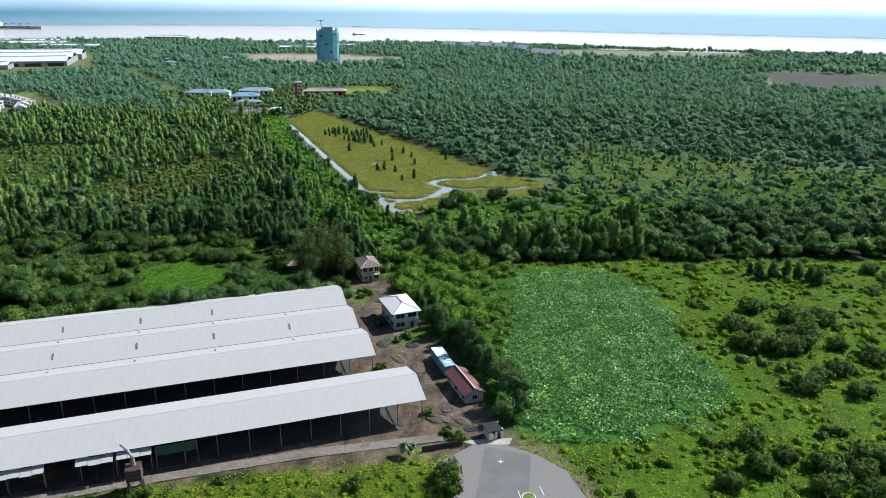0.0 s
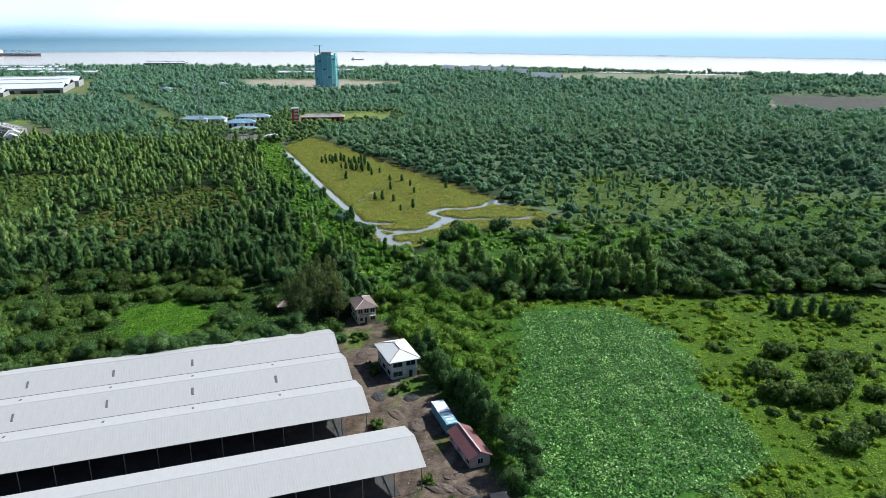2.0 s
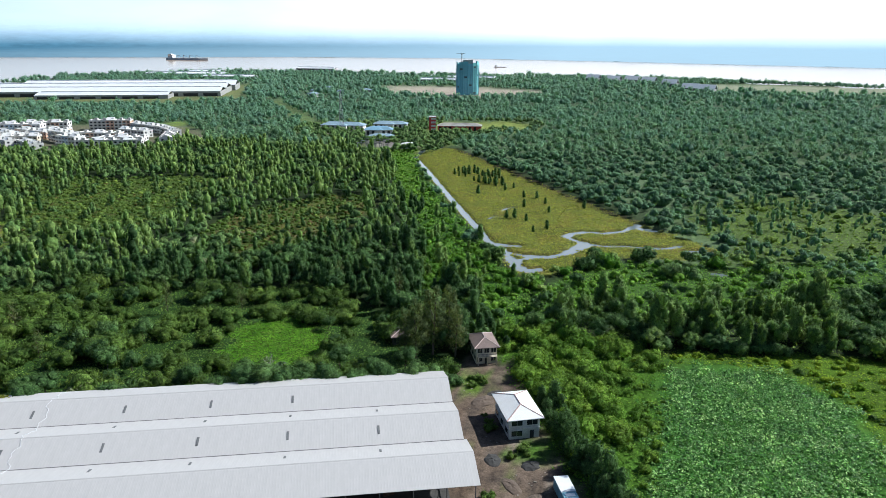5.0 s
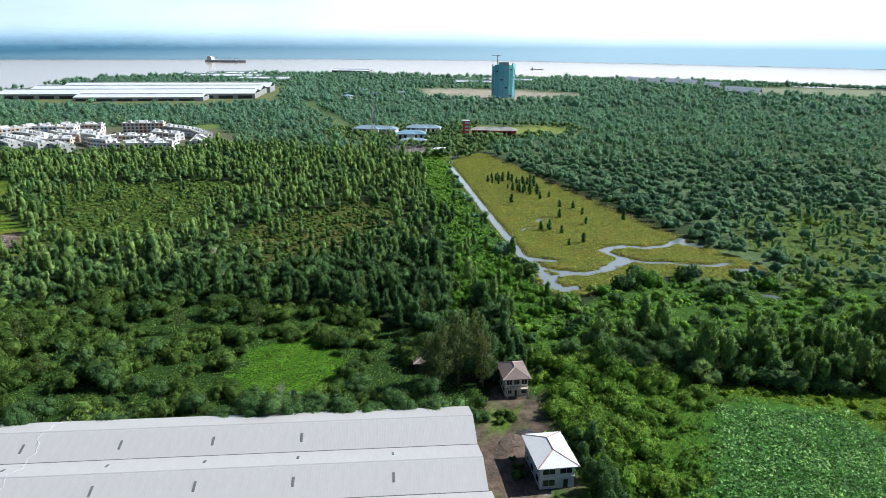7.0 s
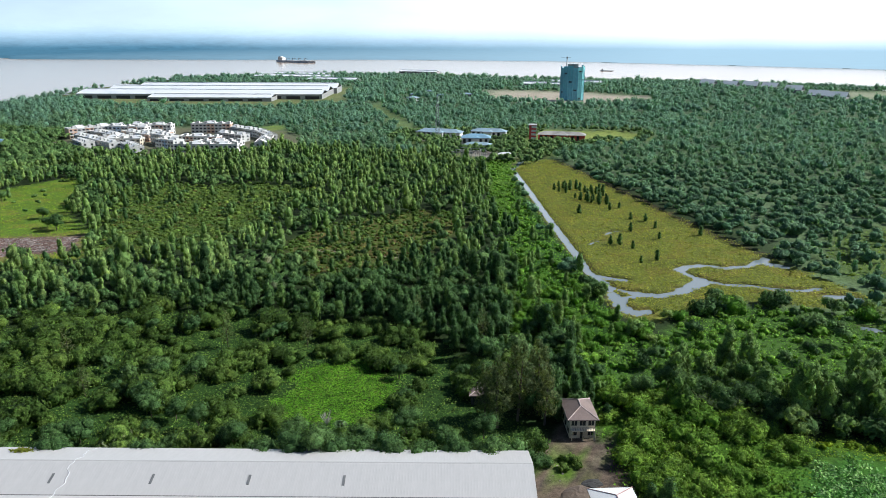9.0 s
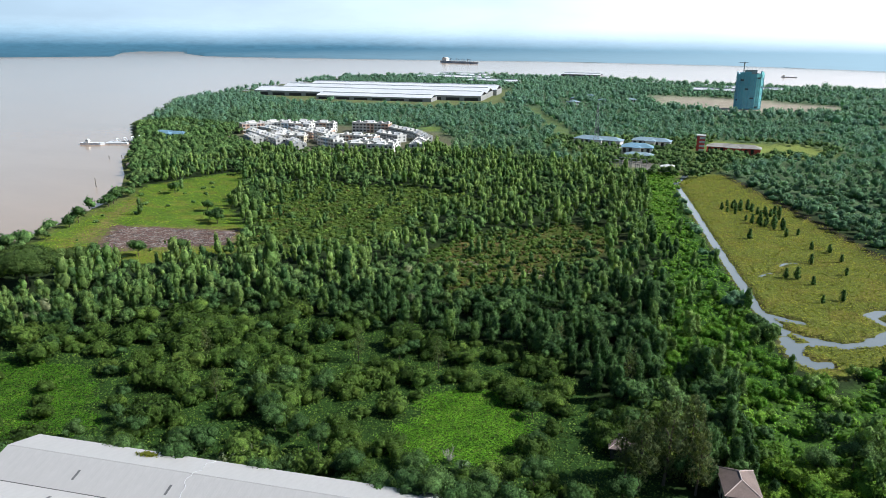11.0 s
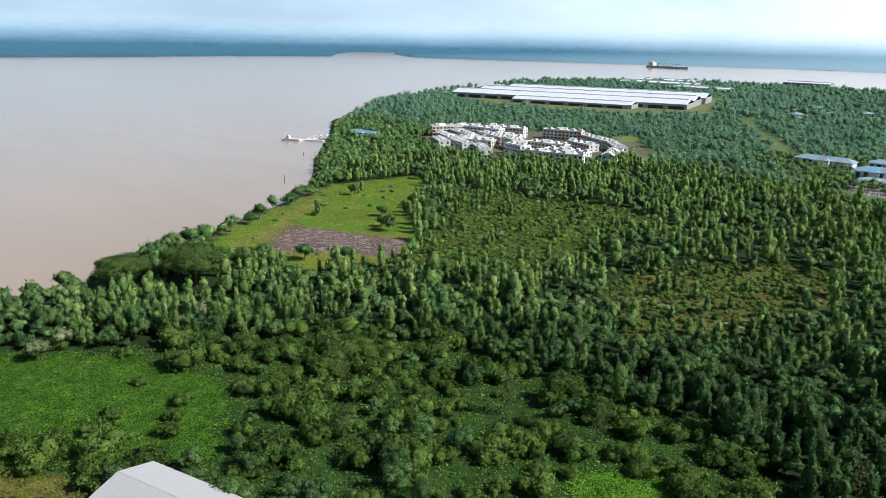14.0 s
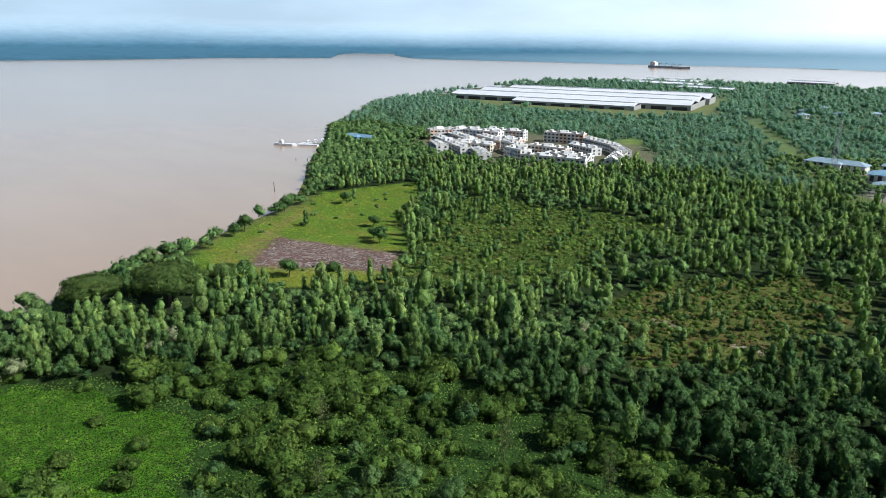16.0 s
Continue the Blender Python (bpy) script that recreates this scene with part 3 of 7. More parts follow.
def build_backdrop():
    """Hazy ridge beyond the far bank, and the low woods along that bank."""
    m, nt, b = material("distant_haze")
    at = nt.nodes.new("ShaderNodeAttribute")
    at.attribute_name = "level"
    lev = at.outputs["Fac"]
    # Haze put into an emission colour, paler upward and eastward; ridge and woods glow.
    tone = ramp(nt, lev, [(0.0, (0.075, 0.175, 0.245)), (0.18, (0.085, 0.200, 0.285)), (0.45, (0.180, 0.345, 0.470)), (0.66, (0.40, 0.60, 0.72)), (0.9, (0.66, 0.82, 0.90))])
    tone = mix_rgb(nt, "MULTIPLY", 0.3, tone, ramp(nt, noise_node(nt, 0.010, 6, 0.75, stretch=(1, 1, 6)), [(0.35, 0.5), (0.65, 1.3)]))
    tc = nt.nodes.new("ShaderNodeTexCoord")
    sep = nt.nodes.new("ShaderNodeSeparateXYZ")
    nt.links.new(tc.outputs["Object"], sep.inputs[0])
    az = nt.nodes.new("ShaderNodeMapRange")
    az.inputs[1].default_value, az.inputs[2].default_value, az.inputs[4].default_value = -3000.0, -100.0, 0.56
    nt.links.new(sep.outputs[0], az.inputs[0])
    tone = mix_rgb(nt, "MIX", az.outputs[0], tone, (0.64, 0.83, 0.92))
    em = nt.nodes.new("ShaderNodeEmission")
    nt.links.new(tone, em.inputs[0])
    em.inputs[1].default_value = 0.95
    tp = nt.nodes.new("ShaderNodeBsdfTransparent")
    mx = nt.nodes.new("ShaderNodeMixShader")
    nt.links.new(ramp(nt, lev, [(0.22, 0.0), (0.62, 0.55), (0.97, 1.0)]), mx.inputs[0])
    nt.links.new(em.outputs[0], mx.inputs[1])
    nt.links.new(tp.outputs[0], mx.inputs[2])
    nt.links.new(mx.outputs[0], nt.nodes["Material Output"].inputs[0])
    v, f = [], []
    line = FAR_LAND[1:22]
    steps = []
    for (x0, y0), (x1, y1) in zip(line[:-1], line[1:]):
        k = max(2, int(math.hypot(x1 - x0, y1 - y0) / 40))
        steps += [(x0 + (x1 - x0) * i / k, y0 + (y1 - y0) * i / k) for i in range(k)]
    for i, (x, y) in enumerate(steps):
        g = 1 + 0.25 * math.sin(i * 1.7) * math.sin(i * 0.61)
        r = math.hypot(x, y)
        for push, h in ((0, -1.0), (4, 9 * g), (30, 13 * g)):
            s = (r + push) / r
            v.append((x * s, y * s, h))
        s = max(1.02, 4845 / r)
        v.append((x * s, y * s, 20))
    n = len(steps)
    for i in range(n - 1):
        for k in range(3):
            f.append((i * 4 + k, (i + 1) * 4 + k, (i + 1) * 4 + k + 1, i * 4 + k + 1))
    k0 = len(v)
    ring = 160
    for i in range(ring + 1):
        a = radians(-100 + 180 * i / ring)
        left = max(0.0, min(1.0, -a / radians(75)))
        h = 172 + 60 * left * (0.75 + 0.25 * math.sin(i * 0.37) * math.sin(i * 0.13 + 1)) + 4 * math.sin(i * 0.9)
        x, y = 4850 * math.sin(a), 4850 * math.cos(a)
        v += [(x, y, -8), (x, y, h)]
    for i in range(ring):
        q = k0 + i * 2
        f.append((q, q + 2, q + 3, q + 1))
    me = bpy.data.meshes.new("backdrop_far_shore")
    me.from_pydata(v, [], f)
    me.materials.append(m)
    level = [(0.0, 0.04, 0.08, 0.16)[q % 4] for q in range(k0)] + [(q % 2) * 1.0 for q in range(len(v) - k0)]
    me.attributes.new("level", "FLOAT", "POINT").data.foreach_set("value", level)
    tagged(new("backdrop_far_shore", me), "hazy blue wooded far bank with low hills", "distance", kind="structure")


def build_haze_sky():
    """Bright haze low over the horizon, whiter towards the sun."""
    m, nt, b = material("bright_haze_sky")
    tc = nt.nodes.new("ShaderNodeTexCoord")
    sep = nt.nodes.new("ShaderNodeSeparateXYZ")
    nt.links.new(tc.outputs["Object"], sep.inputs[0])
    az = nt.nodes.new("ShaderNodeMapRange")
    az.inputs[1].default_value, az.inputs[2].default_value = -4300.0, 0.0
    nt.links.new(sep.outputs[0], az.inputs[0])
    up = nt.nodes.new("ShaderNodeMapRange")
    up.inputs[1].default_value, up.inputs[2].default_value = 0.0, 2800.0
    nt.links.new(sep.outputs[2], up.inputs[0])
    side = ramp(nt, az.outputs[0], [(0.0, (0.45, 0.57, 0.66)), (0.5, (0.71, 0.80, 0.86)), (1.0, (1.12, 1.12, 1.14))])
    cloud = ramp(nt, noise_node(nt, 0.0011, 4, 0.55, stretch=(1, 1, 4)), [(0.35, 0.93), (0.65, 1.05)])
    em = nt.nodes.new("ShaderNodeEmission")
    nt.links.new(mix_rgb(nt, "MULTIPLY", 1.0, side, cloud), em.inputs[0])
    em.inputs[1].default_value = 1.0
    tp = nt.nodes.new("ShaderNodeBsdfTransparent")
    mx = nt.nodes.new("ShaderNodeMixShader")
    nt.links.new(ramp(nt, up.outputs[0], [(0.30, 0.0), (1.0, 1.0)]), mx.inputs[0])
    nt.links.new(em.outputs[0], mx.inputs[1])
    nt.links.new(tp.outputs[0], mx.inputs[2])
    nt.links.new(mx.outputs[0], nt.nodes["Material Output"].inputs[0])
    v, f, n = [], [], 96
    for i in range(n + 1):
        a = radians(-120 + 240 * i / n)
        v += [(4930 * math.sin(a), 4930 * math.cos(a), -5), (4930 * math.sin(a), 4930 * math.cos(a), 2800)]
    for i in range(n):
        f.append((i * 2, i * 2 + 2, i * 2 + 3, i * 2 + 1))
    me = bpy.data.meshes.new("backdrop_haze")
    me.from_pydata(v, [], f)
    me.materials.append(m)
    tagged(new("backdrop_haze", me), "bright white hazy sky over the horizon", "sky", kind="structure")


build_backdrop()
build_haze_sky()

# ---- plants ----
RNG = np.random.default_rng(7)
_t = (1 + 5 ** 0.5) / 2
ICO_V = np.array([(-1, _t, 0), (1, _t, 0), (-1, -_t, 0), (1, -_t, 0), (0, -1, _t), (0, 1, _t), (0, -1, -_t), (0, 1, -_t), (_t, 0, -1), (_t, 0, 1), (-_t, 0, -1), (-_t, 0, 1)], float)
ICO_V /= np.linalg.norm(ICO_V[0])
ICO_F = np.array([(0, 11, 5), (0, 5, 1), (0, 1, 7), (0, 7, 10), (0, 10, 11), (1, 5, 9), (5, 11, 4), (11, 10, 2), (10, 7, 6), (7, 1, 8),
                  (3, 9, 4), (3, 4, 2), (3, 2, 6), (3, 6, 8), (3, 8, 9), (4, 9, 5), (2, 4, 11), (6, 2, 10), (8, 6, 7), (9, 8, 1)])


def sprays(pos, nrm, size, g, spread=0.5, slim=0.3):
    """Slim upright leaf sprays lying on a crown."""
    n = len(pos)
    nn = nrm + g.normal(0, spread, (n, 3))
    nn /= np.linalg.norm(nn, axis=1)[:, None] + 1e-9
    t = g.normal(0, 0.55, (n, 3)) + np.array((0, 0, 0.9))
    b = t - nn * (t * nn).sum(1)[:, None]
    b /= np.linalg.norm(b, axis=1)[:, None] + 1e-9
    a = np.cross(b, nn)
    s = size * g.uniform(0.6, 1.4, (n, 1))
    v = np.stack([pos - a * s * slim - b * s * 0.5, pos + a * s * slim - b * s * 0.45, pos + b * s * 0.75 + nn * s * 0.15], 1)
    return v.reshape(-1, 3), np.arange(n * 3).reshape(-1, 3)


def leaf_blades(pos, nrm, size, g, spread=0.7, sides=3):
    """Small bent leaf clumps round the points, facing about nrm."""
    n = len(pos)
    nn = nrm + g.normal(0, spread, (n, 3))
    nn /= np.linalg.norm(nn, axis=1)[:, None] + 1e-9
    a = np.cross(nn, g.normal(0, 1, (n, 3)))
    a /= np.linalg.norm(a, axis=1)[:, None] + 1e-9
    b = np.cross(nn, a)
    s = size * g.uniform(0.6, 1.4, (n, 1))
    if sides == 3:
        v = np.stack([pos - a * s * 0.6 - b * s * 0.45, pos + a * s * 0.6 - b * s * 0.4, pos + b * s * 0.75 + nn * s * 0.12], 1)
        return v.reshape(-1, 3), np.arange(n * 3).reshape(-1, 3)
    v = np.stack([pos - b * s * 0.7, pos + a * s * 0.55 + nn * s * 0.1, pos + b * s * 0.7, pos - a * s * 0.55 + nn * s * 0.1], 1).reshape(-1, 3)
    q = np.arange(n) * 4
    return v, np.concatenate([np.stack([q, q + 1, q + 2], 1), np.stack([q, q + 2, q + 3], 1)])


def crown(lobes, leaves, size, g, core=0.9, spread=0.7, up=0.35, slim=0.42, lift=0.0):
    """A crown of lobes (x, y, z, rx, rz), each a dark core with leaf clumps over it."""
    vs, fs, ns, n = [], [], [], 0
    w = np.array([l[3] * l[4] for l in lobes])
    w = w / w.sum()
    for (cx, cy, cz, rx, rz), share in zip(lobes, w):
        if core:
            cv, cf = ICO_V, ICO_F
            k = cv * g.uniform(0.85, 1.1, (len(cv), 1)) * np.array((rx, rx, rz)) * core + (cx, cy, cz)
            vs.append(k), fs.append(cf + n), ns.append(cv)
            n += len(cv)
        m = max(3, int(leaves * share))
        if leaves:
            d = g.normal(0, 1, (m, 3))
            d[:, 2] += up
            d /= np.linalg.norm(d, axis=1)[:, None]
            p = d * np.array((rx, rx, rz)) * g.uniform(0.80, 1.12, (m, 1)) + (cx, cy, cz)
            v, f = sprays(p, d, size, g, spread, slim)
            vs.append(v), fs.append(f + n)
            e = d / np.array((rx, rx, rz))
            ns.append(np.repeat(e / np.linalg.norm(e, axis=1)[:, None], 3, 0))
            n += len(v)
    return np.concatenate(vs), np.concatenate(fs), np.concatenate(ns) + np.array((0, 0, lift))


def lobes_of(kind, g):
    h = 1.0
    if kind == "column":
        h = g.uniform(10.0, 13.5)
        out = [(g.normal(0, 0.2), g.normal(0, 0.2), h * 0.33, g.uniform(1.9, 2.5), h * 0.27),
               (g.normal(0, 0.35), g.normal(0, 0.35), h * 0.57, g.uniform(1.8, 2.3), h * 0.26),
               (g.normal(0, 0.35), g.normal(0, 0.35), h * 0.79, g.uniform(1.25, 1.65), h * 0.19)]
        for i in range(3):
            a = g.uniform(0, 6.28)
            out.append((math.cos(a) * 1.2, math.sin(a) * 1.2, h * g.uniform(0.3, 0.72), g.uniform(0.8, 1.1), h * g.uniform(0.12, 0.18)))
        return out
    if kind == "round":
        h = g.uniform(7, 11)
        out = [(0, 0, h * 0.66, 2.6, h * 0.30)]
        for i in range(5):
            a = i * 1.257 + g.uniform(-0.4, 0.4)
            r = g.uniform(1.6, 2.6)
            out.append((math.cos(a) * 2.3, math.sin(a) * 2.3, h * g.uniform(0.45, 0.8), r, r * 0.85))
        return out
    if kind == "tall":
        h = g.uniform(12, 16)
        out = [(0, 0, h * 0.62, 2.4, h * 0.34)]
        for i in range(6):
            a = i * 1.05 + g.uniform(-0.4, 0.4)
            r = g.uniform(1.5, 2.4)
            out.append((math.cos(a) * 1.9, math.sin(a) * 1.9, h * g.uniform(0.35, 0.9), r, r * 1.2))
        return out
    if kind == "bush":
        out = [(0, 0, 1.2, 2.3, 1.7)]
        for i in range(4):
            a = i * 1.57 + g.uniform(-0.5, 0.5)
            r = g.uniform(1.1, 1.8)
            out.append((math.cos(a) * 1.8, math.sin(a) * 1.8, g.uniform(0.7, 2.0), r, r * 0.9))
        return out
    if kind == "cypress":
        return [(0, 0, 1.0, 1.15, 1.3), (0.1, 0, 2.5, 1.0, 1.4), (0.1, 0, 3.7, 0.7, 1.0), (-0.4, 0.3, 1.8, 0.7, 1.0)]
    if kind == "vine_tower":
        h = g.uniform(6, 9)
        return [(0, 0, h * 0.3, 1.9, h * 0.34), (g.normal(0, .3), g.normal(0, .3), h * 0.7, 1.35, h * 0.3), (0.9, 0.5, h * 0.25, 1.3, h * 0.26), (-0.9, -0.5, h * 0.3, 1.2, h * 0.3)]
    if kind == "umbrella":
        out = [(0, 0, 9.0, 8.5, 2.6)]
        for i in range(8):
            a = i * 0.785 + g.uniform(-0.2, 0.2)
            out.append((math.cos(a) * 6, math.sin(a) * 6, g.uniform(7.4, 9.5), g.uniform(3.2, 4.4), 2.0))
        return out
    if kind == "casuarina":
        out = []
        for i in range(14):
            z = 4 + i * 1.05
            a = i * 2.4
            r = 3.4 * (1 - abs(z - 8) / 16)
            out.append((math.cos(a) * r * 0.7, math.sin(a) * r * 0.7, z, r * 0.62, 1.9))
        return out
    if kind == "mound":
        return [(0, 0, 1.0, 2.6, 1.7)]
    if kind == "slim":
        h = g.uniform(10.0, 13.5)
        return [(g.normal(0, 0.2), g.normal(0, 0.2), h * 0.36, g.uniform(2.0, 2.6), h * 0.30), (g.normal(0, 0.3), g.normal(0, 0.3), h * 0.70, g.uniform(1.5, 2.0), h * 0.26),
                (g.normal(0, 0.9), g.normal(0, 0.9), h * 0.5, 1.2, h * 0.2)]
    if kind == "dome":
        h = g.uniform(7, 11)
        out = [(0, 0, h * 0.62, 2.8, h * 0.34)]
        for i in range(3):
            a = i * 2.09 + g.uniform(-0.4, 0.4)
            r = g.uniform(1.8, 2.6)
            out.append((math.cos(a) * 2.1, math.sin(a) * 2.1, h * g.uniform(0.45, 0.78), r, r * 0.9))
        return out
    if kind == "shrub":
        return [(0, 0, 1.1, 2.2, 1.8), (g.uniform(0.8, 1.8), g.normal(0, 0.8), g.uniform(0.8, 1.6), 1.5, 1.3), (g.uniform(-1.8, -0.8), g.normal(0, 0.8), g.uniform(0.7, 1.7), 1.4, 1.2)]
    # far clump
    return [(0, 0, 4.0, g.uniform(3.6, 4.8), g.uniform(3.0, 4.6))]


def templates(kind, count, leaves, size, core=0.9, spread=0.5, slim=0.42, lift=0.0):
    return [crown(lobes_of(kind, RNG), leaves, size, RNG, core, spread, slim=slim, lift=lift) for _ in range(count)]


T_COLUMN, T_ROUND = templates("column", 7, 320, 0.80, 0.82, 0.5, 0.32), templates("round", 7, 240, 0.76, 0.80, 0.5)
T_TALL, T_BUSH = templates("tall", 5, 400, 0.75, 0.80, 0.5, 0.36), templates("bush", 7, 450, 0.36, 0.82, 0.5, 0.5)
T_COLUMN_M, T_ROUND_M = templates("slim", 6, 66, 1.05, 0.86, 0.45, 0.32), templates("dome", 6, 66, 1.0, 0.84, 0.45, lift=0.7)
T_BUSH_M = templates("shrub", 6, 46, 0.66, 0.84, 0.45)
T_FAR = templates("far", 16, 40, 1.45, 0.70, 0.5, 0.36, lift=1.2)
T_MOUND = templates("mound", 6, 24, 0.85, 0.86, 0.4)
T_WEED = templates("shrub", 6, 32, 0.75, 0.8, 0.5)
T_FAREST = templates("far", 10, 18, 1.9, 0.74, 0.5, 0.36, lift=1.6)


def scatter(name, pts, sizes, temps, mat, label, category, tint=None, kind="stuff", stretch=0.15):
    """One joined mesh of plants at the points."""
    if not len(pts):
        return None
    pick = RNG.integers(0, len(temps), len(pts))
    tint = RNG.uniform(0, 0.75, len(pts)) if tint is None else tint
    vs, fs, ts, ns, n = [], [], [], [], 0
    for k, (tv, tf, tn) in enumerate(temps):
        sel = np.nonzero(pick == k)[0]
        if not len(sel):
            continue
        a = RNG.uniform(0, 6.283, len(sel))
        c, s = np.cos(a)[:, None], np.sin(a)[:, None]
        sc = sizes[sel][:, None]
        st = sc * RNG.uniform(1 - stretch, 1 + stretch, (len(sel), 1))
        x = (tv[None, :, 0] * c - tv[None, :, 1] * s) * sc + pts[sel, 0][:, None]
        y = (tv[None, :, 0] * s + tv[None, :, 1] * c) * sc + pts[sel, 1][:, None]
        z = tv[None, :, 2] * st + pts[sel, 2][:, None]
        vs.append(np.stack([x, y, z], -1).reshape(-1, 3))
        ns.append(np.stack([tn[None, :, 0] * c - tn[None, :, 1] * s, tn[None, :, 0] * s + tn[None, :, 1] * c, np.broadcast_to(tn[None, :, 2], (len(sel), len(tn)))], -1).reshape(-1, 3))
        m = len(tv)
        fs.append((tf[None] + (np.arange(len(sel)) * m)[:, None, None]).reshape(-1, 3) + n)
        ts.append(np.repeat(tint[sel], m))
        n += len(sel) * m
    me = raw_mesh(name, np.concatenate(vs), np.concatenate(fs), mat, np.concatenate(ts), facing=np.concatenate(ns))
    return tagged(new(name, me), label, category, kind=kind)


def jitter_grid(x0, y0, x1, y1, step):
    gx, gy = np.meshgrid(np.arange(x0, x1, step), np.arange(y0, y1, step))
    gx = gx.ravel() + RNG.uniform(-0.45, 0.45, gx.size) * step
    gy = gy.ravel() + RNG.uniform(-0.45, 0.45, gy.size) * step
    return gx, gy


SHED_O, SHED_X, SHED_Y = (-7.2, 145.0), (0.949, 0.316), (-0.316, 0.949)


def shed_xy(u, v):
    return SHED_O[0] + SHED_X[0] * u + SHED_Y[0] * v, SHED_O[1] + SHED_X[1] * u + SHED_Y[1] * v


SHED_PLAN = np.array([shed_xy(u, v) for u, v in ((3, -4), (3, 79.0), (-150, 79.0), (-150, -4))])
OPEN_GROUND = [POND, PATCH_NORTH, PATCH_WEST, CLEARING, GRASS_SHORE, MARSH_A, MARSH_B, FIELD, YARD, SOUTH_GRASS, ROAD, STRIP, SCHOOL, SITE, ESTATE, DEPOT, PALE_EAST, BROWN_EAST, SHED_PLAN, YELLOW_GRASS, LAWN_EAST, GREEN_RIDE]
SOFT_EDGES = (MARSH_A, MARSH_B, GRASS_SHORE, STRIP, PATCH_NORTH, PATCH_WEST)
TALL_BELT = P("-8,262 14,257 66,264 180,276 300,296 300,350 200,336 130,330 92,312 60,290 -6,284")


CLEAR_SPOTS = [(-291, 235, 12, 12), (-306, 214, 9, 9), (-27, 238, 7, 8), (-26, 224, 7, 12), (-602, 550, 26, 12), (-56, 241, 5, 9), (-12, 200, 9, 10)]


def plant_filter(x, y, margin=3.0):
    ok = signed(LAND, x, y) > margin
    for poly in OPEN_GROUND:
        if any(poly is q for q in SOFT_EDGES):
            rag = 9.0 if poly is MARSH_A or poly is MARSH_B else 3.0
            ok &= signed(poly, x, y) + rag * waves(x, y, 26, 51) < -1.0
        else:
            ok &= signed(poly, x, y) < -1.0
    for hx, hy, r0, r1 in CLEAR_SPOTS:
        ok &= ((x - hx) / r0) ** 2 + ((y - hy) / r1) ** 2 > 1
    ok &= (canal_depth(x, y) > 2.5) | (y < 295) | (y > 690)
    return ok


def thinned(x, y):
    """Fewer plants far out on the eastern side."""
    return x < 0.64 * y + 14 + RNG.exponential(10.0, x.size)


def on_ground(x, y):
    return np.stack([x, y, ground_height(x, y)], 1)


NEAR_TREES = []


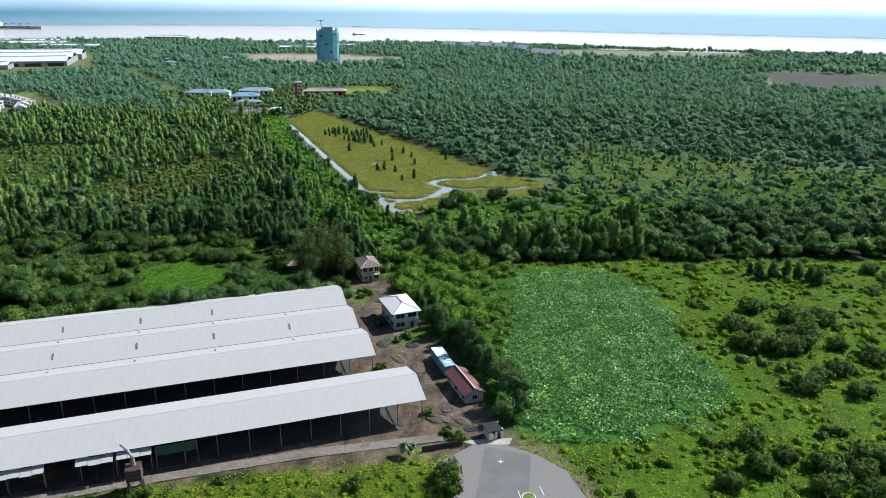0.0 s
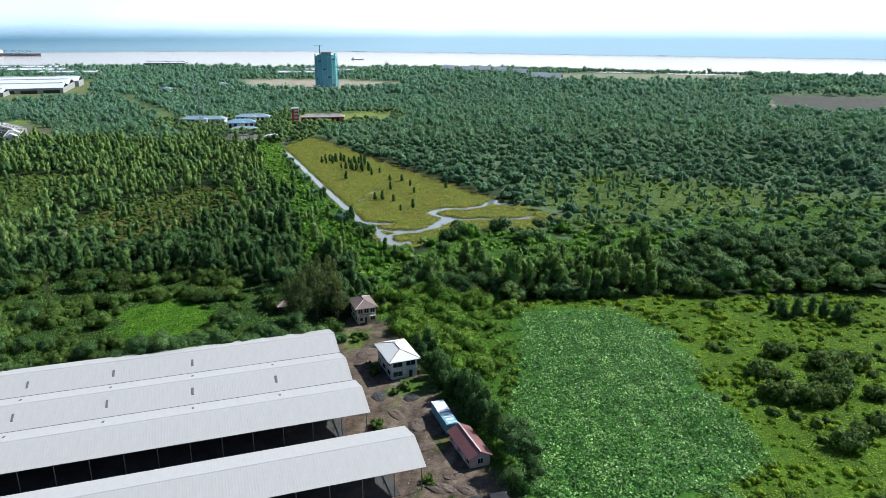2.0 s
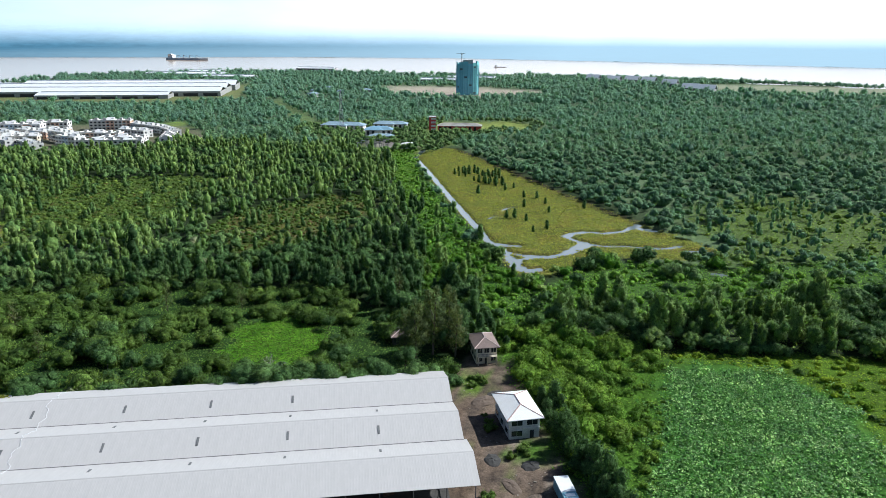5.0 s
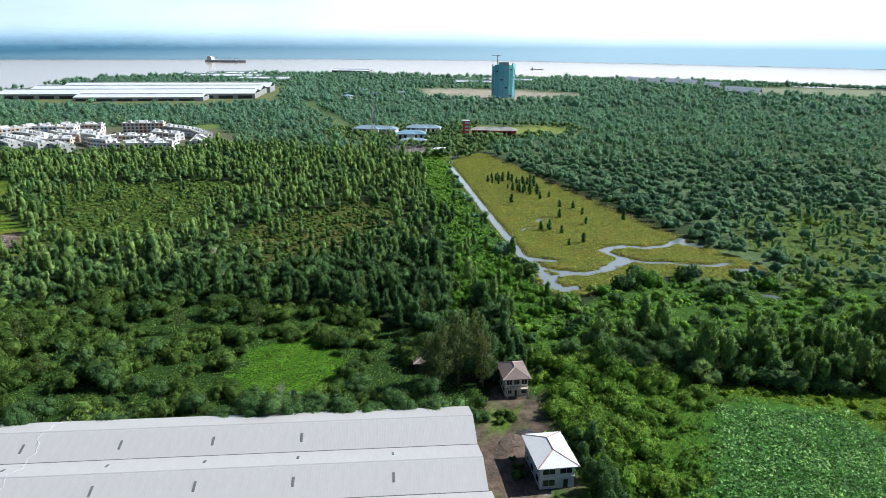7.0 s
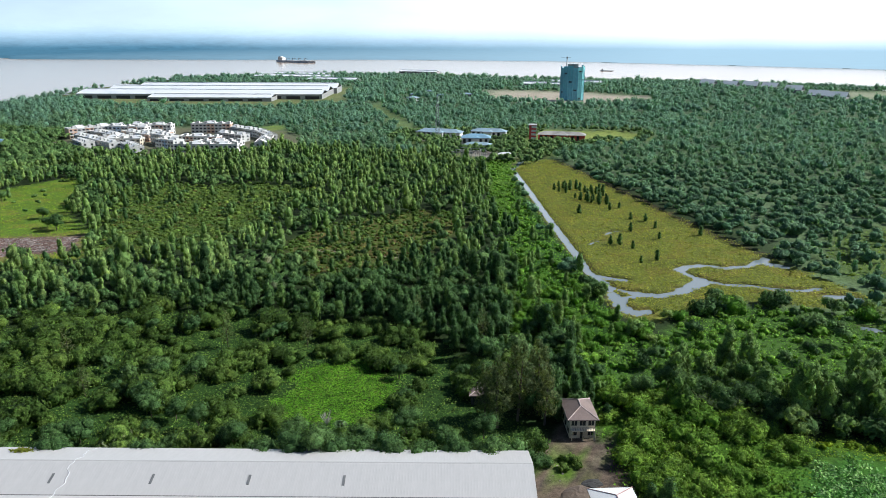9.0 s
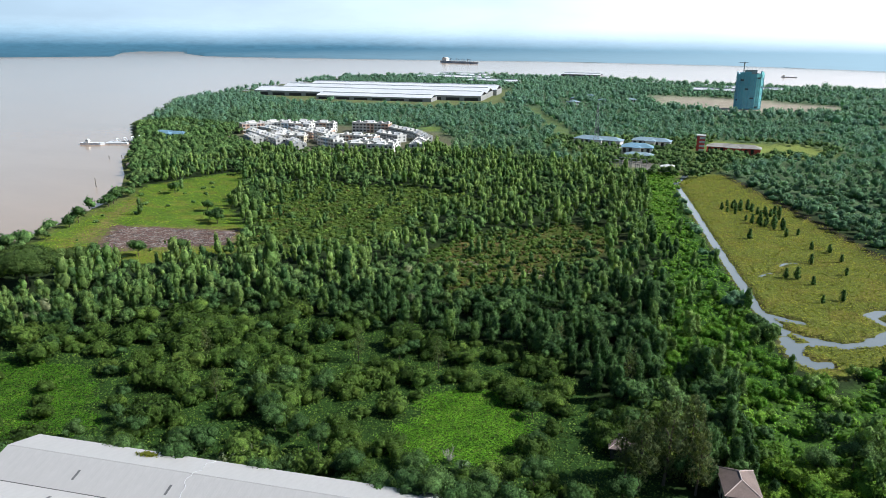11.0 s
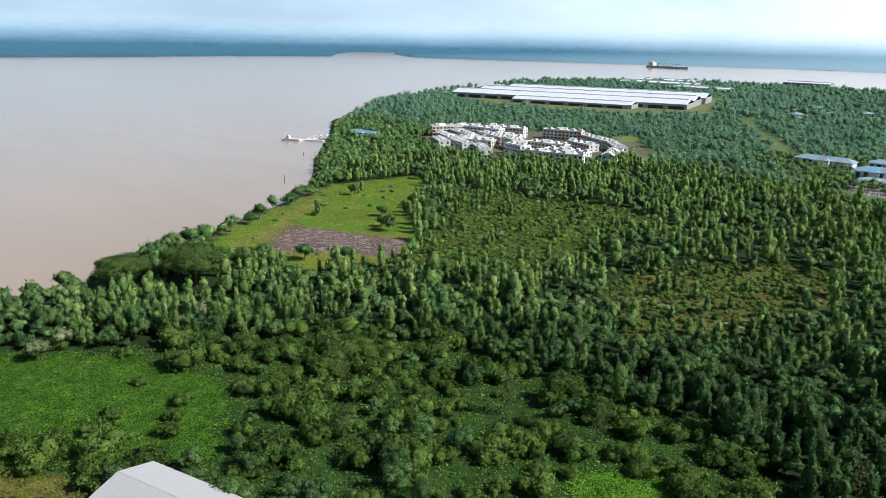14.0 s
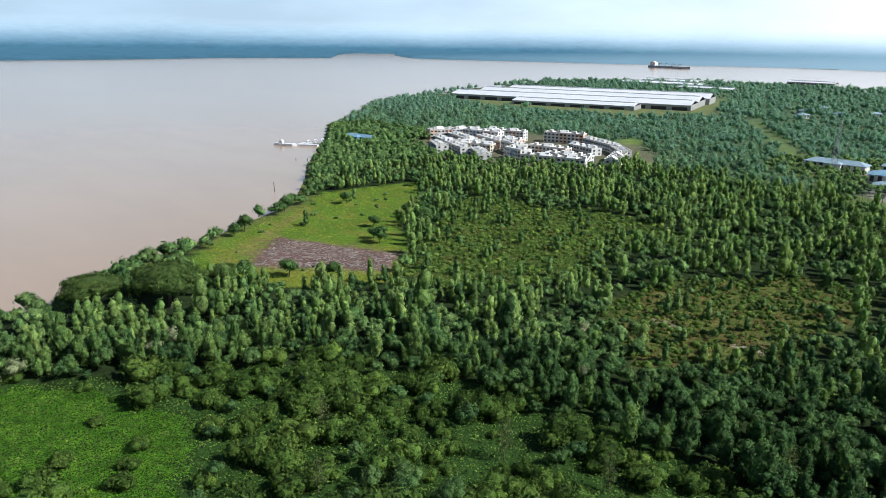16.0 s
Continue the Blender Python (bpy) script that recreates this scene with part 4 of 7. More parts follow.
def build_woods():
    # near and middle woods
    x, y = jitter_grid(-460, 120, 420, 640, 4.0)
    d = np.hypot(x, y - 60)
    gap = waves(x, y, 38, 61) + 0.5 * waves(x, y, 15, 62)
    keep = plant_filter(x, y) & (RNG.uniform(0, 1, x.size) < np.where(d < 330, 1.0, 0.66)) & thinned(x, y) & ((gap > -1.05) | inside(TALL_BELT, x, y))
    slender = (x < -40 - (y - 300) * 0.32) & ~inside(BUSH_BELT, x, y)
    keep &= slender | (RNG.uniform(0, 1, x.size) < 0.67)
    keep &= ~inside(BUSH_BELT, x, y) | (RNG.uniform(0, 1, x.size) < 0.56)
    x, y, d = x[keep], y[keep], d[keep]
    xw, yw = x + 7 * waves(x, y, 42, 95), y + 7 * waves(x, y, 42, 96)
    belt, side, tall, hedge, lake, east = (inside(p, x, y) if p is HEDGE else inside(p, xw, yw) for p in (BUSH_BELT, CANAL_SIDE, TALL_BELT, HEDGE, LAKESIDE, OPEN_EAST))
    east &= signed(OPEN_EAST, x, y) + 26 * waves(x, y, 60, 97) > 0
    shore = (signed(LAND, x, y) < 22) & ~belt
    west = (x < -40 - (y - 300) * 0.32) & ~belt & ~side & ~shore
    mix = RNG.uniform(0, 1, x.size)
    clump = waves(x, y, 45, 21)
    fresh = RNG.uniform(0, 1, x.size) < np.clip(0.60 + 0.35 * waves(x, y, 55, 23) + (y - 290) / 170 - np.maximum((x + 180) / 95, (x + 180) / 150), 0.04, 0.88)
    stand = waves(x, y, 70, 22) + 0.35 * RNG.normal(0, 1, x.size)
    single = (x > -150) & (y < 262) & (x < 14) & (mix > 0.45) & belt
    single &= np.cumsum(single) <= 190
    NEAR_TREES.extend(zip(x[single], y[single], mix[single], hedge[single]))
    for near in (True, False):
        nr = ((d < 300) if near else (d >= 300)) & ~single
        col, rnd, tal, bsh = (T_COLUMN, T_ROUND, T_TALL, T_BUSH) if near else (T_COLUMN_M, T_ROUND_M, T_ROUND_M, T_BUSH_M)

        def put(name, mask, temps, lo, hi, mat, label, cat, shift=0.0):
            m = mask & nr
            grove = 1 + 0.16 * waves(x[m], y[m], 34, 33)
            size = lo + (hi - lo) * RNG.uniform(0, 1, m.sum()) ** 1.3
            size *= np.where(RNG.uniform(0, 1, m.sum()) < 0.07, 1.35, 1.0)
            if name == "vine_hedge":
                size *= np.clip(0.5 + 0.075 * -signed(LOTUS, x[m], y[m]), 0.5, 1.6)
            scatter(name, on_ground(x[m], y[m]), size * grove, temps, mat, label, cat,
                    tint=np.clip(0.26 + shift + 0.18 * waves(x[m], y[m], 40, 31) + RNG.uniform(-0.26, 0.36, m.sum()), 0, 0.9))

        slim = west & (stand > -0.35)
        put("young_woodland", slim & (mix < 0.72) & fresh, col, 0.55, 0.95, F_YOUNG, "dense stand of slender green trees", "woodland")
        put("dark_woodland", slim & (mix < 0.72) & ~fresh, col, 0.5, 0.9, F_WOOD, "dense stand of slender dark green trees", "woodland", -0.3)
        put("broadleaf_woodland", (west & ~slim) | (slim & (mix >= 0.72)) | (lake & (mix > 0.86)) | (belt & (mix > 0.86)), rnd, 0.42, 0.8, F_WOOD, "rounded dark green broadleaf trees", "woodland")
        put("riverside_woodland", shore, rnd, 0.6, 0.95, F_WOOD, "rounded trees leaning over the river bank", "woodland", 0.1)
        put("bushy_thicket", (belt & (mix <= 0.86)), bsh, 0.7, 2.1, F_VINE, "vine-covered bushes and low trees", "thicket")
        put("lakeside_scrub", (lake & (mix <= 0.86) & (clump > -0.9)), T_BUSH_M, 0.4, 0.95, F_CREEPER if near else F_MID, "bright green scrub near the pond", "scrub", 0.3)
        put("canal_trees", side & (mix > 0.8), col, 0.4, 0.8, F_YOUNG, "slender young trees beside the canal", "trees")
        put("canal_scrub", side & (mix <= 0.8), bsh, 0.55, 1.05, F_CREEPER, "bright green scrub beside the canal", "scrub", 0.1)
        big = tall & (x > 82)
        put("field_edge_mass", big & (mix < 0.8), rnd, 0.6, 1.05, F_WOOD, "dense dark broadleaf trees along the field edge", "woodland", -0.1)
        put("tall_tree_belt", tall & ~big & (clump > 0.0), col, 0.85, 1.2, F_YOUNG, "tall green trees along the field edge", "woodland", -0.2)
        put("field_edge_trees", tall & ~big & (clump <= 0.0) & (mix < 0.7), tal, 0.45, 0.8, F_YOUNG, "green broadleaf trees along the field edge", "woodland", -0.2)
        put("vine_hedge", hedge, bsh, 0.4, 1.15, F_CANOPY, "overgrown bushes smothered by climbing vines", "thicket", 0.3)
        openness = waves(x, y, 60, 24)
        put("open_scrub", east & (mix < 0.42), T_BUSH_M, 0.3, 0.85, F_OPEN, "scattered scrub on open grassy ground", "scrub", 0.3)
        put("open_trees", east & (mix >= 0.72) & (openness < 0.9), T_COLUMN_M, 0.3, 0.7, F_MID, "scattered small trees on grassy ground", "trees", 0.0)
        put("open_broadleaves", east & (mix >= 0.42) & (mix < 0.72) & (openness < 0.15), T_ROUND_M, 0.3, 0.8, F_MID, "scattered rounded trees on grassy ground", "trees", -0.1)
        rest = ~(west | belt | side | tall | hedge | lake | shore | east)
        ridge = rest & inside(EAST_FOREST, xw, yw)
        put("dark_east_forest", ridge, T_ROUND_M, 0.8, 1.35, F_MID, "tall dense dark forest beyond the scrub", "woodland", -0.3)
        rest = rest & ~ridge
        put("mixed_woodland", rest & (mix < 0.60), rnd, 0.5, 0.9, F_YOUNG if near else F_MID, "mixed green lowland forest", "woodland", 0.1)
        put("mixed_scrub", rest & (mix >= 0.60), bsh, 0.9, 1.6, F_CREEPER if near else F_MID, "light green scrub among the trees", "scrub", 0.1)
    # far woods
    x, y = jitter_grid(-1250, 600, 1500, 1900, 7.6)
    d = np.hypot(x, y)
    keep = plant_filter(x, y, 8.0) & ~((x > -460) & (x < 420) & (y < 640)) & thinned(x, y) & (x > -1.35 * y - 60) & (RNG.uniform(0, 1, x.size) < np.where(y > 1050, 0.38, 0.85))
    x, y = x[keep], y[keep]
    sz = (0.42 + 0.65 * RNG.uniform(0, 1, x.size) ** 2.0) * (1 + 0.18 * waves(x, y, 90, 41)) * np.where(y > 1050, 1.45, 1.1)
    tint = np.clip(0.35 + 0.2 * waves(x, y, 120, 42) + RNG.uniform(-0.3, 0.35, x.size), 0, 0.9)
    fresh = RNG.uniform(0, 1, x.size) < np.clip((860 - y + 40 * waves(x, y, 80, 43)) / 240, 0, 0.95)
    for back in (False, True):
        m = ~fresh & ((y > 1050) == back)
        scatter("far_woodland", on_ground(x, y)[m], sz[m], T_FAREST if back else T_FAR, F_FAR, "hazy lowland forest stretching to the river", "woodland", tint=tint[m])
    scatter("middle_woodland", on_ground(x, y)[fresh], sz[fresh], T_FAR, F_MID, "pale hazed green lowland forest beyond the marsh", "woodland", tint=tint[fresh])
    x, y = jitter_grid(-60, 1200, 1500, 1900, 8.0)
    rim = signed(LAND, x, y)
    keep = (rim > 5) & (rim < 46 + 14 * waves(x, y, 120, 44)) & thinned(x, y)
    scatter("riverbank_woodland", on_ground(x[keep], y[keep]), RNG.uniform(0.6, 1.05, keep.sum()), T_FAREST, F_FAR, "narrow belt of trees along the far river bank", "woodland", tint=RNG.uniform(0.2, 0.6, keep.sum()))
    x, y = jitter_grid(420, 250, 900, 640, 8.0)
    keep = plant_filter(x, y) & thinned(x, y)
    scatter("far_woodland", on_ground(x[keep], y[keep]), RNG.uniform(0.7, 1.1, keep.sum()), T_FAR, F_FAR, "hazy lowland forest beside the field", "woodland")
    x, y = jitter_grid(-700, 380, -460, 640, 6.0)
    keep = plant_filter(x, y, 4)
    scatter("shore_woodland", on_ground(x[keep], y[keep]), RNG.uniform(0.7, 1.1, keep.sum()), T_ROUND_M, F_WOOD, "rounded dark green trees along the river bank", "woodland")


build_woods()


def garden_trees():
    """Trees standing among the low public buildings and in front of the estate."""
    x, y = jitter_grid(-300, 610, -40, 865, 5.2)
    ok = inside(SCHOOL, x, y) & (waves(x, y, 30, 91) > -0.55)
    for hx, hy, w_, d_ in ((-242, 748, 28, 14), (-197, 768, 22, 13), (-196, 720, 18, 15), (-185, 689, 16, 10), (-148, 644, 10, 9), (-124, 766, 28, 13), (-175, 640, 16, 22), (-151, 757, 8, 20), (-105, 815, 48, 34)):
        ok &= (np.abs(x - hx) > w_) | (np.abs(y - hy) > d_)
    ex, ey = jitter_grid(-580, 540, -350, 640, 9.0)
    ek = inside(ESTATE, ex, ey) & (edge_distance(ESTATE, ex, ey) < 14)
    x, y = np.concatenate([x[ok], ex[ek]]), np.concatenate([y[ok], ey[ek]])
    scatter("garden_trees", on_ground(x, y), RNG.uniform(0.5, 0.9, x.size), T_ROUND_M, F_WOOD, "garden trees among white buildings", "trees")


garden_trees()


def low_cover(name, poly, step, size, mat, label, cat, height=0.4, upright=0.5, sides=3, holes=(), thin=1.0, box=None, bent=0.7, vary=0.3):
    """Many single leaves close to the ground inside an outline."""
    x0, y0 = poly.min(0)
    x1, y1 = poly.max(0)
    if box:
        x0, y0, x1, y1 = max(x0, box[0]), max(y0, box[1]), min(x1, box[2]), min(y1, box[3])
    x, y = jitter_grid(x0, y0, x1, y1, step)
    keep = (signed(poly, x, y) + 2 * waves(x, y, 12, 9) + RNG.normal(0, 1.6, x.size) + (4.5 * waves(x, y, 21, 8) + 2.0 * waves(x, y, 7, 14) if poly is LOTUS else 0) > 0.3) & (RNG.uniform(0, 1, x.size) < thin)
    for h in holes:
        keep &= ~inside(h, x, y)
    cd = canal_depth(x, y)
    keep &= ((cd > 0.6) | (y < 300)) & thinned(x, y)
    x, y = x[keep], y[keep]
    p = on_ground(x, y)
    p[:, 2] += RNG.uniform(0.05, 1, x.size) * height * (1 + 0.5 * waves(x, y, 9, 17))
    nrm = np.tile(np.array((0, 0, 1.0)), (x.size, 1))
    v, f = leaf_blades(p, nrm, size, RNG, upright, sides)
    k = 3 if sides == 3 else 4
    tint = np.repeat(np.clip(0.35 + 0.25 * waves(x, y, 16, 19) + RNG.uniform(-vary, vary, x.size), 0, 0.95), k)
    tagged(new(name, raw_mesh(name, v, f, mat, tint, facing=np.tile((0.0, 0.0, bent), (len(v), 1)))), label, cat, kind="stuff")


low_cover("broad_leaf_bed", LOTUS, 0.42, 0.46, F_LOTUS, "dense bed of pale broad-leaved plants", "plants", 1.1, 0.6, 4, bent=0.10, vary=0.55)


def field_bushes():
    x, y = jitter_grid(16, 100, 260, 290, 3.8)
    s = waves(x, y, 30, 71) + 0.5 * waves(x, y, 11, 72)
    ok = (signed(FIELD, x, y) > 2) & (signed(LOTUS, x, y) < -2) & (signed(ROAD, x, y) < -4) & thinned(x, y) & (s > 0.95 - 0.004 * (x - 40))
    x, y = x[ok], y[ok]
    scatter("field_scrub", on_ground(x, y) - np.array((0, 0, 0.25)), RNG.uniform(0.3, 0.8, x.size), T_BUSH_M, F_VINE, "dark green scrub mounds in the meadow", "scrub", tint=RNG.uniform(0.0, 0.4, x.size))
    x, y = jitter_grid(16, 100, 230, 285, 3.0)
    ok = (signed(FIELD, x, y) > 1) & (signed(LOTUS, x, y) < -1) & (signed(ROAD, x, y) < -3) & thinned(x, y) & (waves(x, y, 17, 75) > -0.35)
    x, y = x[ok], y[ok]
    scatter("meadow_mounds", on_ground(x, y) - np.array((0, 0, 0.35)), 0.13 + 0.42 * RNG.uniform(0, 1, x.size) ** 2, T_MOUND, F_MEADOW, "low leafy mounds of meadow creepers", "grass",
            tint=np.clip(0.3 + 0.3 * waves(x, y, 22, 76) + RNG.uniform(-0.3, 0.4, x.size), 0, 0.95))
    x, y = jitter_grid(16, 100, 230, 285, 3.2)
    ok = (signed(FIELD, x, y) > 1) & (signed(LOTUS, x, y) < -1) & (signed(ROAD, x, y) < -3) & thinned(x, y) & (waves(x, y, 33, 78) + 0.4 * waves(x, y, 12, 79) > 0.05)
    x, y = x[ok], y[ok]
    scatter("meadow_hummocks", on_ground(x, y) - np.array((0, 0, 0.3)), 0.2 + 0.55 * RNG.uniform(0, 1, x.size) ** 1.6, T_WEED, F_MEADOW, "tall leafy hummocks in the sunny meadow", "grass", tint=RNG.uniform(0.1, 0.8, x.size))
    x, y = jitter_grid(16, 100, 230, 285, 3.4)
    ok = (signed(FIELD, x, y) > 1) & (signed(LOTUS, x, y) < -1) & (signed(ROAD, x, y) < -3) & thinned(x, y) & (waves(x, y, 24, 77) + 0.5 * RNG.normal(0, 1, x.size) > 0.55)
    x, y = x[ok], y[ok]
    scatter("meadow_weeds", on_ground(x, y) - np.array((0, 0, 0.2)), RNG.uniform(0.12, 0.34, x.size), T_WEED, F_CREEPER, "leafy green weeds in the meadow", "plants", tint=RNG.uniform(0, 0.4, x.size))


field_bushes()


def marsh_scrub():
    for poly, seed in ((MARSH_A, 81), (MARSH_B, 82), (GRASS_SHORE, 83)):
        (x0, y0), (x1, y1) = poly.min(0), poly.max(0)
        x, y = jitter_grid(x0, y0, x1, y1, 5.0)
        ok = inside(poly, x, y) & (waves(x, y, 24, seed) + 0.4 * RNG.normal(0, 1, x.size) > (1.1 if seed == 83 else 0.55)) & ~inside(CLEARING, x, y)
        x, y = x[ok], y[ok]
        scatter("marsh_scrub", on_ground(x, y), RNG.uniform(0.3, 0.8, x.size), T_BUSH_M, F_WOOD, "scattered dark shrubs on open marsh", "scrub")
        if seed != 83:
            bx, by = jitter_grid(x0, y0, x1, y1, 3.3)
            k = (signed(poly, bx, by) > -6) & (waves(bx, by, 20, seed + 5) + 0.4 * RNG.normal(0, 1, bx.size) > -0.5)
            scatter("marsh_mounds", on_ground(bx[k], by[k]) - np.array((0, 0, 0.4)), RNG.uniform(0.35, 0.8, k.sum()), T_MOUND, F_VINE, "low green shrubs covering the marsh", "scrub")
            bx, by = jitter_grid(x0, y0, x1, y1, 3.2)
            k = inside(poly, bx, by) & (waves(bx, by, 30, seed + 9) + 0.4 * RNG.normal(0, 1, bx.size) > (0.6 if seed == 81 else -0.1))
            scatter("russet_scrub", on_ground(bx[k], by[k]) - np.array((0, 0, 0.2)), RNG.uniform(0.2, 0.45, k.sum()), T_WEED, F_RUSSET, "low reddish brown shrubs on the marsh", "scrub")
        ok = RNG.uniform(0, 1, x.size) < (0.35 if seed != 83 else 0.05)
        scatter("marsh_saplings", on_ground(x[ok] + 2, y[ok] + 1), RNG.uniform(0.45, 0.8, ok.sum()), T_COLUMN_M, F_WOOD, "slender saplings scattered on the marsh", "saplings")


marsh_scrub()


def strip_scrub():
    x, y = jitter_grid(-170, 430, -88, 660, 3.8)
    ok = (signed(STRIP, x, y) > -2) & (waves(x, y, 30, 87) + 0.5 * RNG.normal(0, 1, x.size) > -0.25)
    x, y = x[ok], y[ok]
    scatter("strip_scrub", on_ground(x, y), RNG.uniform(0.3, 0.75, x.size), T_BUSH_M, F_CREEPER, "scrub on the grassy strip by the canal", "scrub")


strip_scrub()
low_cover("meadow_plants", FIELD, 0.62, 0.36, F_MEADOW, "bright green creeping meadow plants", "grass", 0.4, 0.3, 3, holes=(LOTUS, ROAD), box=(10, 95, 210, 285), vary=0.5)
low_cover("lakeside_creepers", LAKESIDE, 1.2, 0.7, F_CREEPER, "green creepers and scrub near the pond", "plants", 0.8, 0.6)
low_cover("edge_creepers", TALL_BELT, 1.1, 0.6, F_VINE, "creepers under the trees at the field edge", "plants", 0.9, 0.6)
low_cover("open_grass", OPEN_EAST, 1.9, 1.0, F_OPEN, "rough sunny grass between scattered trees", "grass", 0.6, 0.5)
low_cover("canal_creepers", CANAL_SIDE, 1.3, 0.8, F_CREEPER, "green creepers carpeting the ground by the canal", "plants", 1.2, 0.6)
low_cover("strip_grass", STRIP, 1.1, 0.6, F_CREEPER, "rough green grass on the strip by the canal", "grass", 0.5, 0.6)
low_cover("pond_sedge", POND, 1.0, 0.65, F_MARSH, "yellow-green sedge covering the marsh", "grass", 0.4, 0.4)
low_cover("belt_creepers", BUSH_BELT, 0.85, 0.5, F_VINE, "green creepers between the bushes", "plants", 0.6, 0.6)
low_cover("hedge_creepers", HEDGE, 0.6, 0.45, F_CANOPY, "sunlit creeper leaves carpeting the thicket", "plants", 2.0, 0.6)
low_cover("patch_plants", PATCH_NORTH, 0.30, 0.34, F_SUNNY, "bright green creeping plants in a clearing", "plants", 0.22, 0.25)
low_cover("patch_plants", PATCH_WEST, 0.36, 0.38, F_PATCH, "green creeping plants in a clearing", "plants", 0.24, 0.25)
low_cover("dry_grass", YELLOW_GRASS, 0.6, 0.42, F_MARSH, "dry yellow-brown grass at the end of the sheds", "grass", 0.4, 0.7)
low_cover("shore_grass", GRASS_SHORE, 0.95, 0.5, F_MEADOW, "light green rough grass near the shore", "grass", 0.4, 0.35, holes=(CLEARING,))
low_cover("marsh_plants", MARSH_A, 1.0, 0.65, F_VINE, "low green marsh plants", "plants", 0.8, 0.7)
low_cover("marsh_plants", MARSH_B, 1.2, 0.7, F_VINE, "low dark green marsh plants", "plants", 0.7, 0.7, thin=0.75)
low_cover("marsh_plants", MARSH_B, 2.4, 0.6, F_MARSH, "low reddish green marsh plants", "plants", 0.5, 0.7, thin=0.4)
low_cover("roadside_grass", SOUTH_GRASS, 0.38, 0.34, F_MEADOW, "rough yellow-green grass by the yard", "grass", 0.3, 0.25, box=(-100, 100, 10, 140))


def south_hummocks():
    x, y = jitter_grid(-110, 95, 2, 134, 1.9)
    ok = (signed(SOUTH_GRASS, x, y) > 0.6) & (signed(ROAD, x, y) < -0.8) & (waves(x, y, 11, 74) > -0.6)
    x, y = x[ok], y[ok]
    scatter("grass_hummocks", on_ground(x, y) - np.array((0, 0, 0.3)), RNG.uniform(0.14, 0.4, x.size), T_MOUND, F_MEADOW, "tufted yellow-green grass hummocks by the yard", "grass", tint=RNG.uniform(0.2, 0.8, x.size))


south_hummocks()


# ---- single trees ----
def trunk_mesh(h, r, limbs=3, lean=0.05):
    b = Build()
    top = (h * lean, 0, h)
    b.bar((0, 0, -0.2), (h * lean * 0.5, 0, h * 0.5), r, 7, r * 0.75).bar((h * lean * 0.5, 0, h * 0.5), top, r * 0.75, 7, r * 0.3)
    for i in range(limbs):
        a = i * 6.283 / limbs + 0.5
        z = h * (0.45 + 0.12 * i)
        b.bar((h * lean * z / h, 0, z), (math.cos(a) * h * 0.24, math.sin(a) * h * 0.24, z + h * 0.28), r * 0.5, 5, r * 0.15)
    return b.mesh("trunk", M_BARK)


def tree_kind(name, kind, label, category, group, leaves, size, mat, trunk_h, trunk_r, spread=0.5, core=0.78):
    v, f, nrm = crown(lobes_of(kind, RNG), leaves, size, RNG, core, spread)
    root = thing(name, pose(0, 0, 0), label, category, group)
    part("trunk", trunk_mesh(trunk_h, trunk_r), M_BARK, root)
    part("crown", raw_mesh("crown", v, f, mat, np.full(len(v), 0.25), facing=nrm), mat, root)
    return root


def plant(kinds, spots):
    """First use moves the model itself, later ones copy it."""
    used = set()
    for i, (x, y, s) in enumerate(spots):
        k = kinds[i % len(kinds)]
        z = float(ground_height(np.array([x]), np.array([y]))[0])
        m = pose(x, y, z, 0, 0, (i * 137.5) % 360) @ Matrix.Scale(s, 4)
        if id(k) in used:
            o = copy_thing(k, m)
            o.scale = (s, s, s)
        else:
            used.add(id(k))
            k.matrix_world = m


GROVE = "thicket beside the sheds"
bushes = [tree_kind("bush", "bush", "dense vine-covered bush beside the sheds", "bush", GROVE, 860, 0.30, F_VINE, 1.8, 0.12) for _ in range(5)]
rounds = [tree_kind("tree", "round", "rounded broadleaf tree beside the sheds", "tree", GROVE, 1000, 0.38, F_WOOD, 5.5, 0.2) for _ in range(5)]
spots_b = [(x, y, 0.75 + 0.9 * ((q * 7.3) % 1)) for x, y, q, h in NEAR_TREES if q < 0.86]
spots_r = [(x, y, 0.55 + 0.4 * ((q * 9.1) % 1)) for x, y, q, h in NEAR_TREES if q >= 0.86]
plant(bushes, spots_b)
plant(rounds, spots_r)
towers = [tree_kind("vine_column", "vine_tower", "dead trunk smothered in dark hanging vines", "tree", "vine-draped trunks by the yard", 900, 0.40, F_WOOD, 5.0, 0.2) for _ in range(4)]
plant(towers, [(-9.0, 207.0, 1.0), (-7.0, 202.5, 0.9), (-5.2, 199.0, 1.0), (-3.2, 192.0, 1.05), (-0.6, 186.5, 1.1), (4.8, 174.6, 1.2), (-10.4, 213.0, 0.9), (-7.6, 212, 1.1), (-5.4, 210, 0.95), (-4.0, 204, 0.9), (2.6, 183, 1.3), (5.6, 177, 1.35), (6.4, 172, 1.2), (0.4, 189, 1.15), (-2.2, 196, 1.1), (8.8, 168, 1.1), (3.6, 179, 1.15), (1.6, 186, 1.2), (7.4, 174.5, 1.25)])
casu = [tree_kind("casuarina", "casuarina", "tall feathery dark casuarina tree", "tree", "casuarinas behind the sheds", 2400, 0.42, F_FINE, 15, 0.35, 0.9, 0.35) for _ in range(3)]
plant(casu, [(-45, 240, 1.15), (-49, 235, 1.0), (-41, 246, 1.1), (-38, 240, 0.85), (-53, 238, 0.8)])
